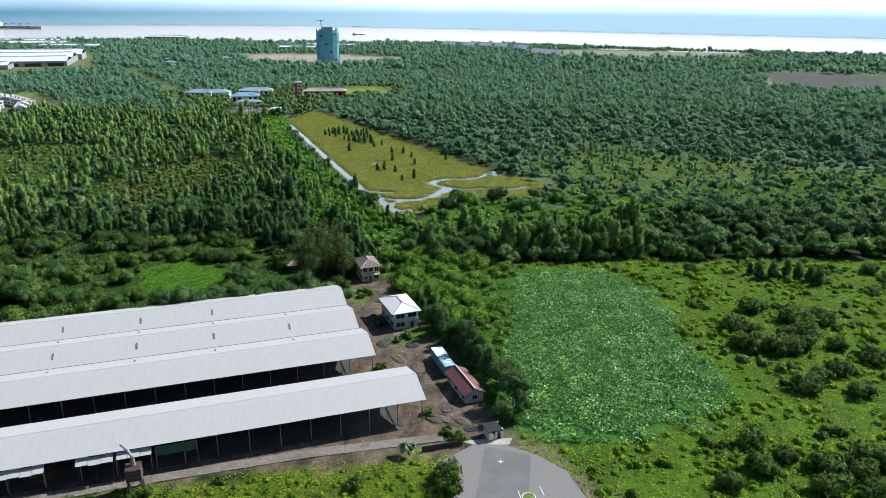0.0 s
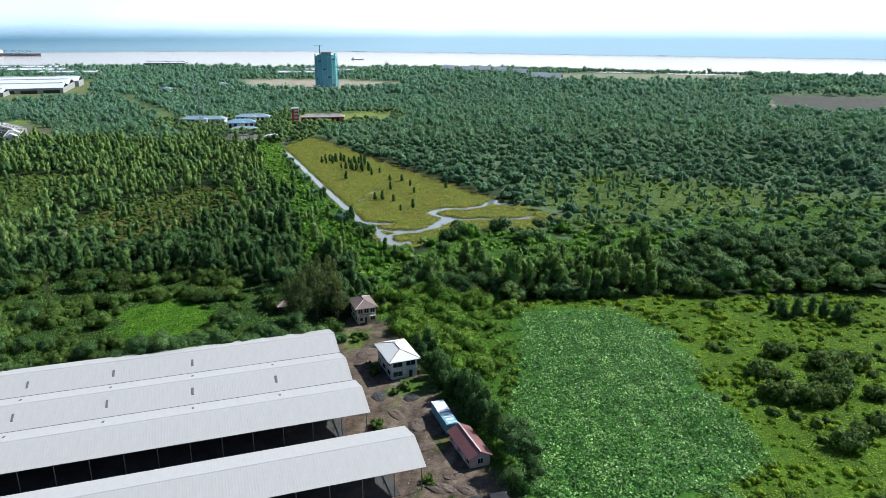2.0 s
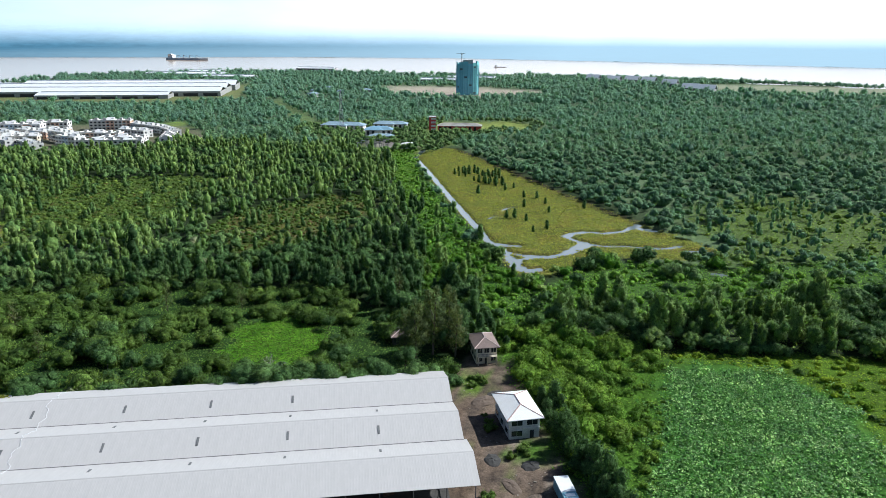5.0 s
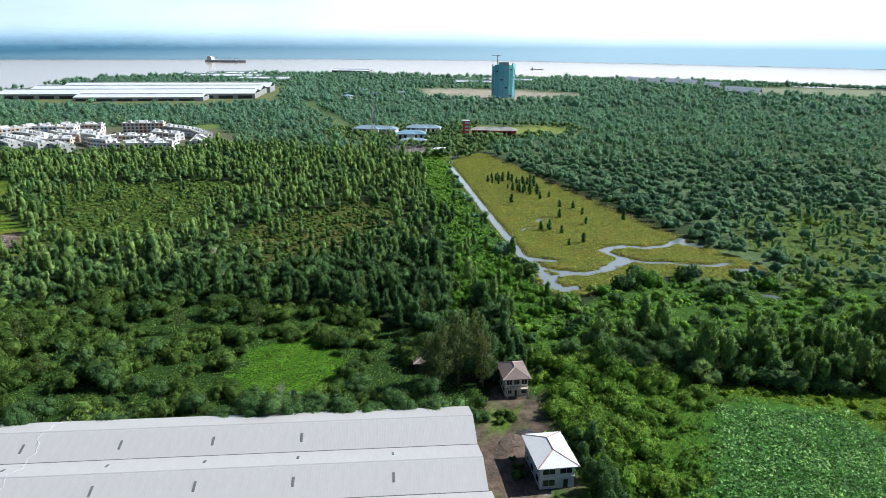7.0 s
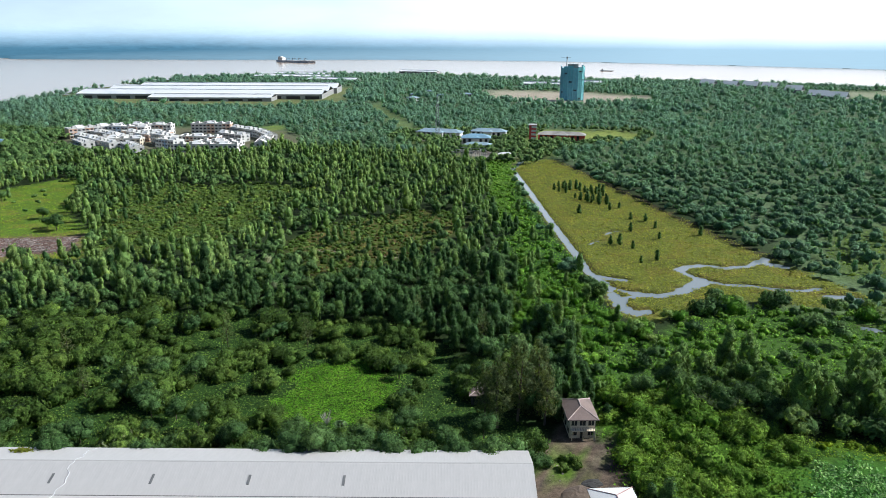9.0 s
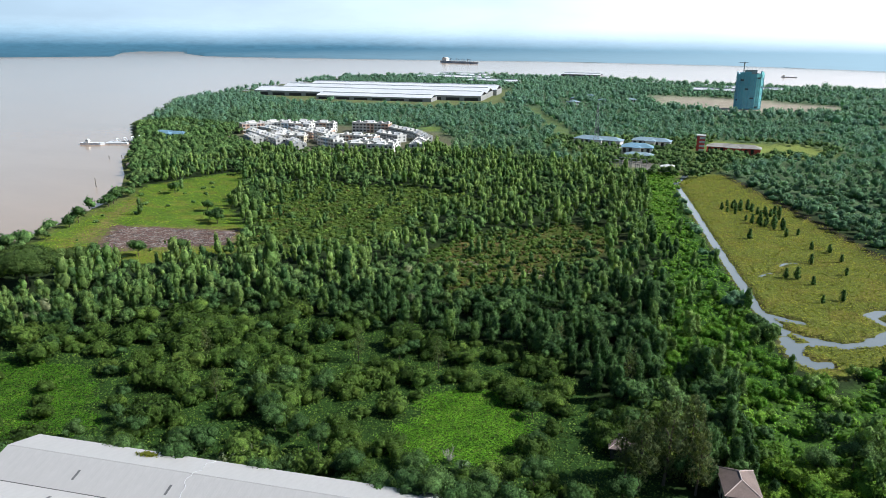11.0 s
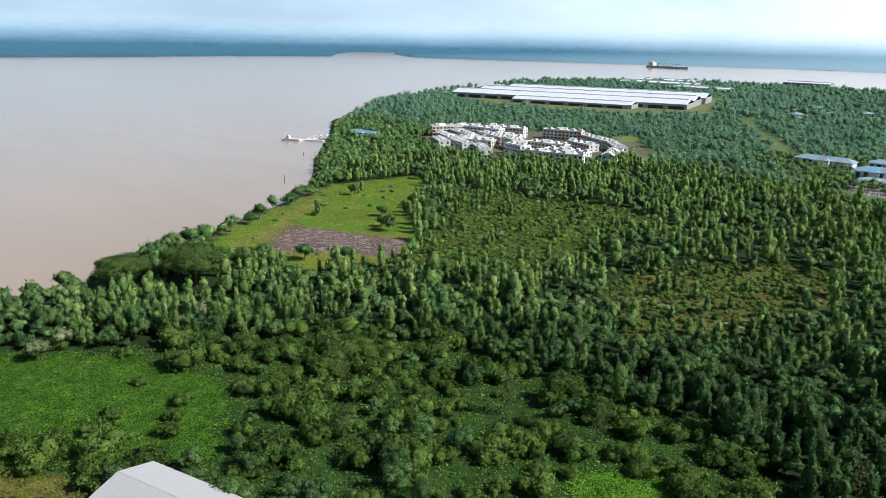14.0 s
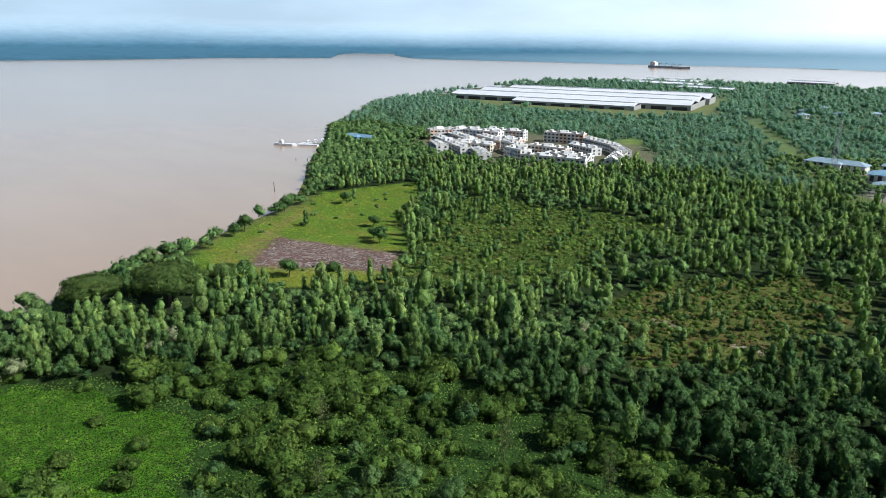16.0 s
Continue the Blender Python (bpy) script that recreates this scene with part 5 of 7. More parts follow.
young = [tree_kind("young_casuarina", "casuarina", "small wispy grey-green casuarina", "tree", "young casuarinas in the thicket", 420, 0.6, F_FINE, 13, 0.2, 0.9, 0.3) for _ in range(2)]
plant(young, [(-181, 229, 0.6), (-142, 254, 0.65), (-118, 262, 0.55), (-92, 292, 0.6), (-160, 214, 0.5), (-66, 281, 0.7)])
rain = [tree_kind("rain_tree", "umbrella", "broad domed dark green rain tree", "tree", "domed trees on the river bank", 4200, 0.55, F_RAIN, 8.5, 0.5, 0.4, 0.93) for _ in range(2)]
plant(rain, [(-291, 236, 1.4), (-306, 214, 1.1), (-302, 262, 0.7)])
shore_tree = [tree_kind("tree", "round", "rounded broadleaf tree on the grassy shore", "tree", "trees on the grassy shore", 520, 0.8, F_WOOD, 5.5, 0.25) for _ in range(3)]
plant(shore_tree, [(-371, 308, 1.0), (-366, 300, 0.8), (-392, 340, 0.85), (-396, 346, 0.9), (-402, 352, 0.8), (-410, 360, 0.8), (-309, 347, 0.95), (-318, 350, 0.7), (-293, 287, 0.9), (-299, 270, 1.0), (-336, 364, 0.8), (-329, 392, 1.0),
                  (-322, 388, 1.0), (-316, 380, 0.95), (-390, 385, 0.9), (-340, 402, 0.9), (-350, 412, 1.0), (-345, 395, 0.85), (-280, 300, 0.8)])
marsh_tree = [tree_kind("marsh_conifer", "cypress", "small dark pointed tree in the marsh", "tree", "small trees in the marsh", 150, 0.5, F_WOOD, 3.0, 0.1) for _ in range(4)]
spots = [(-85.2, 528.7), (-84.3, 539.7), (-81.1, 544.8), (-68.4, 507.8), (-69.2, 531.9), (-62.2, 516.9), (-61.8, 529.2), (-61.2, 503.6), (-56.9, 504.4), (-48.8, 487.9), (-44.1, 494.1), (-61.0, 537.8),
         (-27.7, 467.2), (-24.6, 389.7), (-18.1, 396.5), (-29.8, 411.6), (-36.4, 416.4), (-40.5, 415.6), (-18.9, 432.8), (0.4, 446.2), (-35.5, 468.8), (-64.1, 472.9), (-33.4, 443.7), (-21.9, 453.2)]
spots += [(x + dx, y + dy) for (x, y) in spots[:9] for dx, dy in ((3.5, 6.0), (-4.0, 5.0), (5.0, -3.5))]
plant(marsh_tree, [(x, y, 0.75 + 0.5 * ((i * 0.618) % 1)) for i, (x, y) in enumerate(spots)])
lake_bush = [tree_kind("bush", "bush", "large dark vine-covered bush beside open ground", "bush", "large dark bushes", 520, 0.6, F_WOOD, 1.8, 0.15) for _ in range(2)]
plant(lake_bush, [(16, 257, 1.1), (24, 259, 1.4), (33, 261, 1.2), (41, 262, 1.7), (47, 260, 1.2), (54, 263, 1.6), (60, 261, 1.1), (72, 266, 1.4), (6, 341, 1.9), (1, 336, 1.6), (25, 352, 1.7), (36, 332, 1.9), (-38, 343, 1.6), (-43, 352, 1.3)])
field_bush = [tree_kind("bush", "bush", "dark leafy bush standing in the meadow", "bush", "bushes in the meadow", 420, 0.5, F_VINE, 1.6, 0.12) for _ in range(3)]
plant(field_bush, [(91, 264, 1.8), (96, 262, 1.4), (86.5, 198, 1.5), (88.5, 201, 1.2), (84, 187, 1.4), (87, 184.5, 1.5), (91, 186, 1.6), (94, 183, 1.4), (97, 184, 1.5), (101, 186, 1.3), (104, 191, 1.7), (100, 192, 1.3), (107, 196, 1.5), (107, 203, 1.6), (112, 207, 1.5), (116, 204, 1.4), (97, 212, 1.3), (101, 214, 1.0), (91, 162, 1.3), (97, 167, 1.2), (104, 171, 1.3), (67, 138, 1.1), (79, 128, 1.4), (85, 126, 1.3),
                   (65, 128, 1.2), (56, 123, 1.1), (72, 132, 1.0), (90, 131, 1.5), (95, 127, 1.4), (100, 134, 1.2), (76, 121, 1.3), (84, 118, 1.4), (92, 120, 1.3), (108, 140, 1.2), (112, 150, 1.1), (104, 160, 1.2), (118, 178, 1.3), (112, 186, 1.1), (92, 196, 1.0), (90, 249, 0.9), (157, 249, 1.2), (0.5, 138.2, 0.75), (-210, 154, 1.1), (-205, 162, 1.2), (-199, 160, 1.0), (-203, 170, 1.2), (-209, 176, 1.0), (-192, 166, 1.1), (-204, 192, 0.9), (-191, 183, 1.1), (-222, 188, 0.8), (-197, 187, 0.9), (-2, 124, 1.25), (-1.5, 121, 1.0), (-21, 122, 0.7)])
meadow_tree = [tree_kind("vine_column", "vine_tower", "dark vine-smothered tree standing in the meadow", "tree", "dark trees in the meadow", 620, 0.46, F_WOOD, 4.5, 0.2) for _ in range(3)]
plant(meadow_tree, [(111, 246, 0.75), (112.5, 242, 0.85), (117.5, 242, 0.95), (119.5, 245, 0.8), (123.5, 244, 0.95), (126.5, 241.5, 0.9), (129.5, 239, 0.95), (131.5, 236, 0.85), (133.5, 240, 0.8), (115, 249, 0.6)])
eave_bush = [tree_kind("bush", "bush", "dark bush crowding the back eave of the sheds", "bush", "bushes along the shed eave", 860, 0.32, F_WOOD, 1.8, 0.12) for _ in range(4)]
eave_spots = []
for i in range(40):
    q = (i * 0.618) % 1
    if i % 9 != 4:
        eave_spots.append((*shed_xy(-146 + i * 3.7, 80.6 + 4.5 * ((i * 0.37) % 1)), 0.75 + 0.75 * q))
plant(eave_bush, eave_spots)
eave_tree = [tree_kind("tree", "round", "dark rounded tree behind the sheds", "tree", "trees behind the sheds", 1200, 0.38, F_WOOD, 5.0, 0.2) for _ in range(3)]
plant(eave_tree, [(*shed_xy(-118, 88), 0.75), (*shed_xy(-96, 90), 0.7), (*shed_xy(-74, 86), 0.85), (*shed_xy(-60, 91), 0.8), (*shed_xy(-44, 87), 0.85), (*shed_xy(-34, 92), 0.9), (*shed_xy(-24, 88), 0.8), (*shed_xy(-15, 92), 0.85), (*shed_xy(-86, 96), 0.7), (*shed_xy(-132, 92), 0.7), (*shed_xy(-14, 79.0), 1.00), (*shed_xy(-22, 79.0), 0.90), (*shed_xy(-30, 79.0), 0.98), (*shed_xy(-37, 79.0), 1.06), (*shed_xy(-58, 79.0), 1.00), (*shed_xy(-66, 79.0), 0.94), (*shed_xy(-92, 79.0), 0.88), (*shed_xy(-112, 79.0), 0.88), (*shed_xy(-128, 79.0), 0.94), (*shed_xy(-48, 79.4), 1.05), (*shed_xy(-53, 80.0), 1.1), (*shed_xy(-43, 80.0), 1.0)])
gate_tree = [tree_kind("tree", "round", "dark leafy tree beside the bungalow", "tree", "trees beside the gate", 1200, 0.38, F_WOOD, 5.0, 0.2)]
plant(gate_tree, [(13.0, 160.5, 1.0), (14.5, 153.0, 1.1), (11.5, 147.0, 0.65), (16.0, 148.0, 0.6), (13.0, 165.0, 0.8), (-2, 264, 1.0), (5, 260, 0.9), (11, 263, 1.05), (-9, 269, 1.0), (17, 262, 0.9), (-16, 262, 0.9)])


M_BLADE = surface("dark_green_blade", (0.10, 0.17, 0.055), 0.5, 0, 3.0, 0.5, 0.3, 0.1)


def rosette(m, label):
    """A clump of long arching blades."""
    root = thing("agave_clump", m, label, "plant", "spiky clumps")
    for i in range(26):
        a, t = i * 2.4, 0.35 + 0.5 * ((i * 0.37) % 1)
        c, s = math.cos(a), math.sin(a)
        L = 3.4 * (0.7 + 0.4 * ((i * 0.61) % 1))
        p1, p2 = (c * L * t * 0.5, s * L * t * 0.5, L * 0.75), (c * L * t, s * L * t, L * (0.95 - t * 0.6))
        w_ = 0.16
        b = Build()
        b.v = [(-s * 0.10, c * 0.10, 0.1), (s * 0.10, -c * 0.10, 0.1), (p1[0] + s * w_, p1[1] - c * w_, p1[2]), (p1[0] - s * w_, p1[1] + c * w_, p1[2]), p2]
        b.f = [(0, 1, 2, 3), (3, 2, 4)]
        part("blade", b, M_BLADE, root)


rosette(pose(-11.8, 133.2, 0.1), "clump of long dark green arching leaves")
rosette(pose(-10.2, 132.4, 0.1, 0, 0, 40), "clump of long dark green arching leaves")
rosette(pose(-86, 220, 0.3), "clump of long dark green arching leaves")


# ---- dead bushes ----
M_TWIG = surface("bleached_twigs", (0.46, 0.44, 0.36), 0.9, 0, 4.0, 0.5, 0.3, 0.2)


def dead_bush(m, seed):
    g = random.Random(seed)
    root = thing("dead_bush", m, "pale leafless bush with bleached branches", "bush", "dead bushes by the sheds")
    for i in range(9):
        b = Build()
        a = i * 0.7 + g.uniform(-0.2, 0.2)
        tip = (math.cos(a) * g.uniform(0.6, 2.0), math.sin(a) * g.uniform(0.6, 2.0), g.uniform(2.2, 3.6))
        b.bar((0, 0, 0), tip, 0.09, 5, 0.04)
        for k in range(7):
            q = 0.35 + 0.09 * k
            p = tuple(c * q for c in tip)
            b.bar(p, (p[0] + g.uniform(-0.8, 0.8), p[1] + g.uniform(-0.8, 0.8), p[2] + g.uniform(0.2, 0.9)), 0.05, 4, 0.02)
        part("branch", b, M_TWIG, root)


dead_bush(pose(-90.3, 222.0, 0.1), 1)
F_PALE = foliage("pale_grey_leaves", (0.200, 0.240, 0.120), (0.300, 0.340, 0.180), (0.430, 0.450, 0.290), 0.4, 0.6, 0.8, 0.08)
pale_shrub = [tree_kind("shrub", "bush", "pale grey-green shrub behind the shed roof", "shrub", "pale shrubs", 420, 0.5, F_PALE, 1.6, 0.1)]
plant(pale_shrub, [(-129.5, 193.0, 1.75)])
pale_tree = [tree_kind("tree", "round", "tree with pale flowering crown among green trees", "tree", "pale flowering trees", 420, 0.6, F_PALE, 5.0, 0.2) for _ in range(2)]
plant(pale_tree, [(-257, 171, 0.85), (-262, 179, 0.8), (-251, 214, 0.75), (-255, 222, 0.8), (-274, 203, 0.6), (-172, 326, 0.7), (-152, 300, 0.7)])

# ---- sheds ----
SHED_ANGLE = math.degrees(math.atan2(0.316, 0.949))


def ribbed_panel(width, depth, z0, z1, pitch=0.6, lip=0.005):
    """A roof sheet over one bay: raised ribs run down the slope."""
    b = Build()
    n = max(2, round(width / pitch))
    top = []
    for i in range(n):
        x = width * i / n
        s = width / n
        top += [(x, 0.0), (x + s * 0.62, 0.0), (x + s * 0.70, lip), (x + s * 0.92, lip)]
    top.append((width, 0.0))
    for (xa, ha), (xb, hb) in zip(top[:-1], top[1:]):
        b.poly([(xa, 0, z0 + ha), (xb, 0, z0 + hb), (xb, depth, z1 + hb), (xa, depth, z1 + ha)])
    b.poly([(0, 0, z0 - 0.05), (0, depth, z1 - 0.05), (width, depth, z1 - 0.05), (width, 0, z0 - 0.05)])
    b.poly([(0, 0, z0 - 0.05), (width, 0, z0 - 0.05), (width, 0, z0), (0, 0, z0)])
    return b


def shed(name, label, roofs, eave, rise, bay=6.7):
    """Open-sided shed in the yard's own axes. roofs: (x_left, x_right, y_near, y_far)."""
    x, y = SHED_O
    root = thing(name, pose(x, y, 0, 0, 0, SHED_ANGLE), label, "shed")
    for k, (xa, xb, ya, yb) in enumerate(roofs):
        mid, half = (ya + yb) / 2, (yb - ya) / 2
        n = round((xb - xa) / bay)
        w_ = (xb - xa) / n
        front = ribbed_panel(w_, half, eave, eave + rise).mesh("roof_panel", M_SHEET)
        back = ribbed_panel(w_, half, eave + rise, eave).mesh("roof_panel", M_SHEET)
        for i in range(n):
            sag = 0.004 * math.sin(i * 2.3 + k)
            a = part("roof_panel", front, None, root)
            a.location = (xa + i * w_, ya, sag)
            a = part("roof_panel", back, None, root)
            a.location = (xa + i * w_, mid, sag)
        part("ridge_cap", Build().slab([(xa, mid - 0.2, eave + rise - 0.04), (xb, mid - 0.2, eave + rise - 0.04), (xb, mid, eave + rise + 0.07), (xa, mid, eave + rise + 0.07)], 0.04)
             .slab([(xa, mid, eave + rise + 0.07), (xb, mid, eave + rise + 0.07), (xb, mid + 0.2, eave + rise - 0.04), (xa, mid + 0.2, eave + rise - 0.04)], 0.04), M_SHEET, root)
        for i in range(n + 1):
            px = min(max(xa + i * w_, xa + 0.6), xb - 0.8)
            for py in ([ya + 1.0] if k or len(roofs) == 1 else [ya + 1.0]) + ([yb - 1.0] if k == len(roofs) - 1 else []):
                part("post", Build().box(px - 0.09, py - 0.09, 0.05, px + 0.09, py + 0.09, eave + 0.1), M_POST, root)
            truss = Build().box(px - 0.08, ya + 0.4, eave - 0.25, px + 0.08, yb - 0.4, eave - 0.10)
            for s in (-1, 1):
                truss.bar((px, mid, eave + rise - 0.35), (px, mid + s * half * 0.95, eave - 0.15), 0.09, 4)
                truss.bar((px, mid, eave - 0.15), (px, mid + s * half * 0.5, eave + rise * 0.5 - 0.25), 0.06, 4)
            part("truss", truss, M_POST, root)
    xa, xb = min(r[0] for r in roofs), max(r[1] for r in roofs)
    ya, yb = min(r[2] for r in roofs), max(r[3] for r in roofs)
    part("floor_slab", Build().box(xa, ya + 0.6, -0.3, xb - 5.5, yb - 0.6, 0.12), M_FLOOR, root, "dark mottled floor slab")
    for i in range(len(roofs) - 1):
        g = roofs[i][3]
        part("valley_gutter", Build().box(max(roofs[i][0], roofs[i + 1][0]), g - 0.12, eave - 0.12, min(roofs[i][1], roofs[i + 1][1]), g + 0.12, eave + 0.06), M_GUTTER, root, "dark narrow valley gutter")
    return root


EAVE, RISE = 6.2, 2.45
near_shed = shed("open_shed", "long open-sided shed with pale metal gable roof", [(-147, 0.8, 0.9, 17.9)], EAVE, RISE)
big_shed = shed("triple_shed", "large shed with three pale metal gable roofs", [(-148, -5.2, 26.2, 43.6), (-148, -5.8, 43.6, 61.0), (-148, -5.8, 61.0, 78.4)], EAVE, RISE)


def skylight(parent, x, y, front, length, mid, half):
    """A narrow dark strip vent lying on a roof slope."""
    z = lambda q: EAVE + RISE * (1 - abs(q - mid) / half) + 0.10
    b = Build().slab([(x - 0.26, y - length / 2, z(y - length / 2)), (x + 0.26, y - length / 2, z(y - length / 2)),
                      (x + 0.26, y + length / 2, z(y + length / 2)), (x - 0.26, y + length / 2, z(y + length / 2))], 0.08)
    part("roof_vent", b, M_VENT, parent, "narrow dark roof vent")


for x_ in (-24.8, -45.1, -64.6, -84.6, -105.4, -127.0):
    if x_ < -40:
        skylight(big_shed, x_, 65.0, True, 2.4, 69.7, 8.7)
    skylight(big_shed, x_, 56.9, False, 1.6, 52.3, 8.7)
    skylight(big_shed, x_, 48.0, True, 2.4, 52.3, 8.7)
    skylight(big_shed, x_, 39.6, False, 1.6, 34.9, 8.7)


def roof_height(v):
    """Height of the triple shed's roof at the depth v."""
    for mid in (34.9, 52.3, 69.7):
        if abs(v - mid) <= 8.7:
            return EAVE + RISE * (1 - abs(v - mid) / 8.7)
    return EAVE


def roof_cable():
    b = Build()
    line = [(-102.5 + 0.5 * math.sin(v * 0.9) + 0.3 * math.sin(v * 2.3), v, roof_height(v) + 0.1) for v in [26.4 + 0.87 * i for i in range(60)]]
    for p, q in zip(line[:-1], line[1:]):
        b.bar(p, q, 0.05, 4)
    ob = tagged(new("cable", b.mesh("cable", M_WHITE_SHEET)), "loose white cable lying across the shed roof", "cable")
    ob.matrix_world = pose(*SHED_O, 0, 0, 0, SHED_ANGLE)


roof_cable()


def roof_creeper():
    g = np.random.default_rng(91)
    u, v = g.normal(-117.5, 1.1, 260), g.normal(75.6, 0.7, 260)
    p = np.stack([*shed_xy(u, v), np.array([roof_height(q) for q in v]) + g.uniform(0.05, 0.4, 260)], 1)
    nrm = np.tile(np.array((0, 0, 1.0)), (260, 1))
    vs, fs = leaf_blades(p, nrm, 0.4, g, 0.6)
    tagged(new("roof_creeper", raw_mesh("roof_creeper", vs, fs, F_MARSH, np.full(len(vs), 0.5), facing=np.tile((0, 0, 0.5), (len(vs), 1)))), "yellowish creeper spreading over the roof edge", "creeper", kind="stuff")


roof_creeper()
# Added near-black sheets darken the shed interiors where shade falls.
part("stacked_board", Build().box(-120, 40, 0.12, -12, 41, 3.2), M_DARK, big_shed, "added dark sheet that darkens the shed interior")
part("partition", Build().box(-140, 11.5, 0.12, -14, 11.8, 4.2), M_DARK, near_shed, "added dark sheet that darkens the shed interior")


def local(u, v, z=0.0, turn=0.0):
    x, y = shed_xy(u, v)
    return pose(x, y, z, 0, 0, SHED_ANGLE + turn)


def lean_to(u0, u1, v0, v1):
    root = thing("lean_to_roof", local(u0, v0), "sagging white sheet lean-to beside the shed", "lean-to", "lean-to roofs along the shed")
    w_ = u1 - u0
    n = max(2, round(w_ / 2.3))
    for i in range(n):
        ob = part("sheet", ribbed_panel(w_ / n - 0.05, v1 - v0, 4.9, 5.6), M_SHEET, root)
        ob.location = (i * w_ / n, 0.10 * math.sin(i * 2.1 + u0), 0.07 * math.sin(i * 3.7 + u0))
    for px in np.linspace(0.3, w_ - 0.3, 3):
        part("post", Build().box(px - 0.05, 0.3, 0, px + 0.05, 0.4, 4.9), M_RUST, root)


lean_to(-73.6, -66.5, -0.4, 1.6)
lean_to(-66.0, -59.2, -0.2, 1.6)
lean_to(-92, -79.2, -0.4, 1.6)


def green_sheet():
    root = thing("tarpaulin", local(-58.6, 1.2), "dark green tarpaulin hanging under the shed eave", "tarpaulin")
    b = Build()
    for i in range(8):
        x0, x1 = i * 1.05, (i + 1) * 1.05
        y0, y1 = 0.12 * math.sin(i * 1.9), 0.12 * math.sin((i + 1) * 1.9)
        b.poly([(x0, y0, 3.3 + 0.2 * math.sin(i * 2.7)), (x1, y1, 3.3 + 0.2 * math.sin((i + 1) * 2.7)), (x1, y1, 5.6), (x0, y0, 5.6)])
        b.poly([(x1, y1 + 0.04, 3.3 + 0.2 * math.sin((i + 1) * 2.7)), (x0, y0 + 0.04, 3.3 + 0.2 * math.sin(i * 2.7)), (x0, y0 + 0.04, 5.6), (x1, y1 + 0.04, 5.6)])
    part("sheet", b, surface("dark_green_tarpaulin", (0.035, 0.085, 0.060), 0.7, 0, 2.0, 0.4, 0.4, 0.2), root)
    for px in (0.1, 8.3):
        part("pole", Build().box(px - 0.05, -0.2, 0, px + 0.05, -0.1, 5.6), M_POST, root)


green_sheet()


def water_tank():
    root = thing("water_tank_tower", local(-62.4, -4.6) @ Matrix.Scale(1.25, 4), "rusted iron tank tower beside the shed", "tank tower")
    for sx in (-1, 1):
        for sy in (-1, 1):
            part("leg", Build().bar((sx * 1.1, sy * 1.1, 0), (sx * 0.95, sy * 0.95, 2.4), 0.12, 6), M_RUST, root)
    b = Build()
    for s in (-1, 1):
        b.bar((-1.05, s * 1.05, 0.3), (1.05, s * 1.05, 2.1), 0.05, 4).bar((s * 1.05, -1.05, 0.3), (s * 1.05, 1.05, 2.1), 0.05, 4)
        b.bar((1.05, s * 1.05, 0.3), (-1.05, s * 1.05, 2.1), 0.05, 4).bar((s * 1.05, 1.05, 0.3), (s * 1.05, -1.05, 2.1), 0.05, 4)
    part("brace", b, M_RUST, root)
    part("tank", Build().box(-1.15, -1.15, 2.36, 1.15, 1.15, 4.56), M_RUST, root, "rusted red square tank")
    bands = Build()
    for z in (2.4, 3.1, 3.8, 4.4):
        bands.box(-1.22, -1.22, z, 1.22, 1.22, z + 0.1)
    part("band", bands, M_GUTTER, root)
    part("hopper", Build().bar((0, 0.3, 4.5), (0, 0.3, 6.2), 0.45, 10, 0.28), M_POST, root)
    part("duct", Build().bar((0, 0.3, 6.2), (-0.6, 1.0, 7.0), 0.24, 8).bar((-0.6, 1.0, 7.0), (-1.6, 2.0, 7.6), 0.22, 8), M_STEEL, root, "pale bent duct pipe")


water_tank()


# ---- houses ----
def hip_roof(w, d, z, rise, over, ridge_cut=None, thick=0.18):
    """Four roof slopes over a w x d plan with its corner at 0, 0."""
    c = min(w, d) / 2 + over if ridge_cut is None else ridge_cut
    x0, y0, x1, y1 = -over, -over, w + over, d + over
    if w >= d:
        a, b = (x0 + c, d / 2, z + rise), (x1 - c, d / 2, z + rise)
        return [[(x0, y0, z), (x1, y0, z), b, a], [(x1, y1, z), (x0, y1, z), a, b], [(x0, y1, z), (x0, y0, z), a], [(x1, y0, z), (x1, y1, z), b]], (a, b)
    a, b = (w / 2, y0 + c, z + rise), (w / 2, y1 - c, z + rise)
    return [[(x0, y1, z), (x0, y0, z), a, b], [(x1, y0, z), (x1, y1, z), b, a], [(x0, y0, z), (x1, y0, z), a], [(x1, y1, z), (x0, y1, z), b]], (a, b)


def wall_window(parent, face, at, z, w, h, wd, dp, frame_mat):
    """A window set into one face (s, n, w, e) of a wd x dp house."""
    t = 0.05
    if face in "sn":
        y = -t if face == "s" else dp
        fr = Build().box(at - w / 2 - 0.1, y - 0.03, z - 0.1, at + w / 2 + 0.1, y + t + 0.03, z + h + 0.1)
        yy = y - 0.05 if face == "s" else y + t + 0.01
        panes = [Build().box(x0 + 0.04, yy, z, x0 + w / 2 - 0.04, yy + 0.04, z + h) for x0 in (at - w / 2, at)]
    else:
        x = -t if face == "w" else wd
        fr = Build().box(x - 0.03, at - w / 2 - 0.1, z - 0.1, x + t + 0.03, at + w / 2 + 0.1, z + h + 0.1)
        xx = x - 0.05 if face == "w" else x + t + 0.01
        panes = [Build().box(xx, y0 + 0.04, z, xx + 0.04, y0 + w / 2 - 0.04, z + h) for y0 in (at - w / 2, at)]
    f = part("window", fr, frame_mat, parent)
    for pane in panes:
        part("pane", pane, M_GLASS, f)


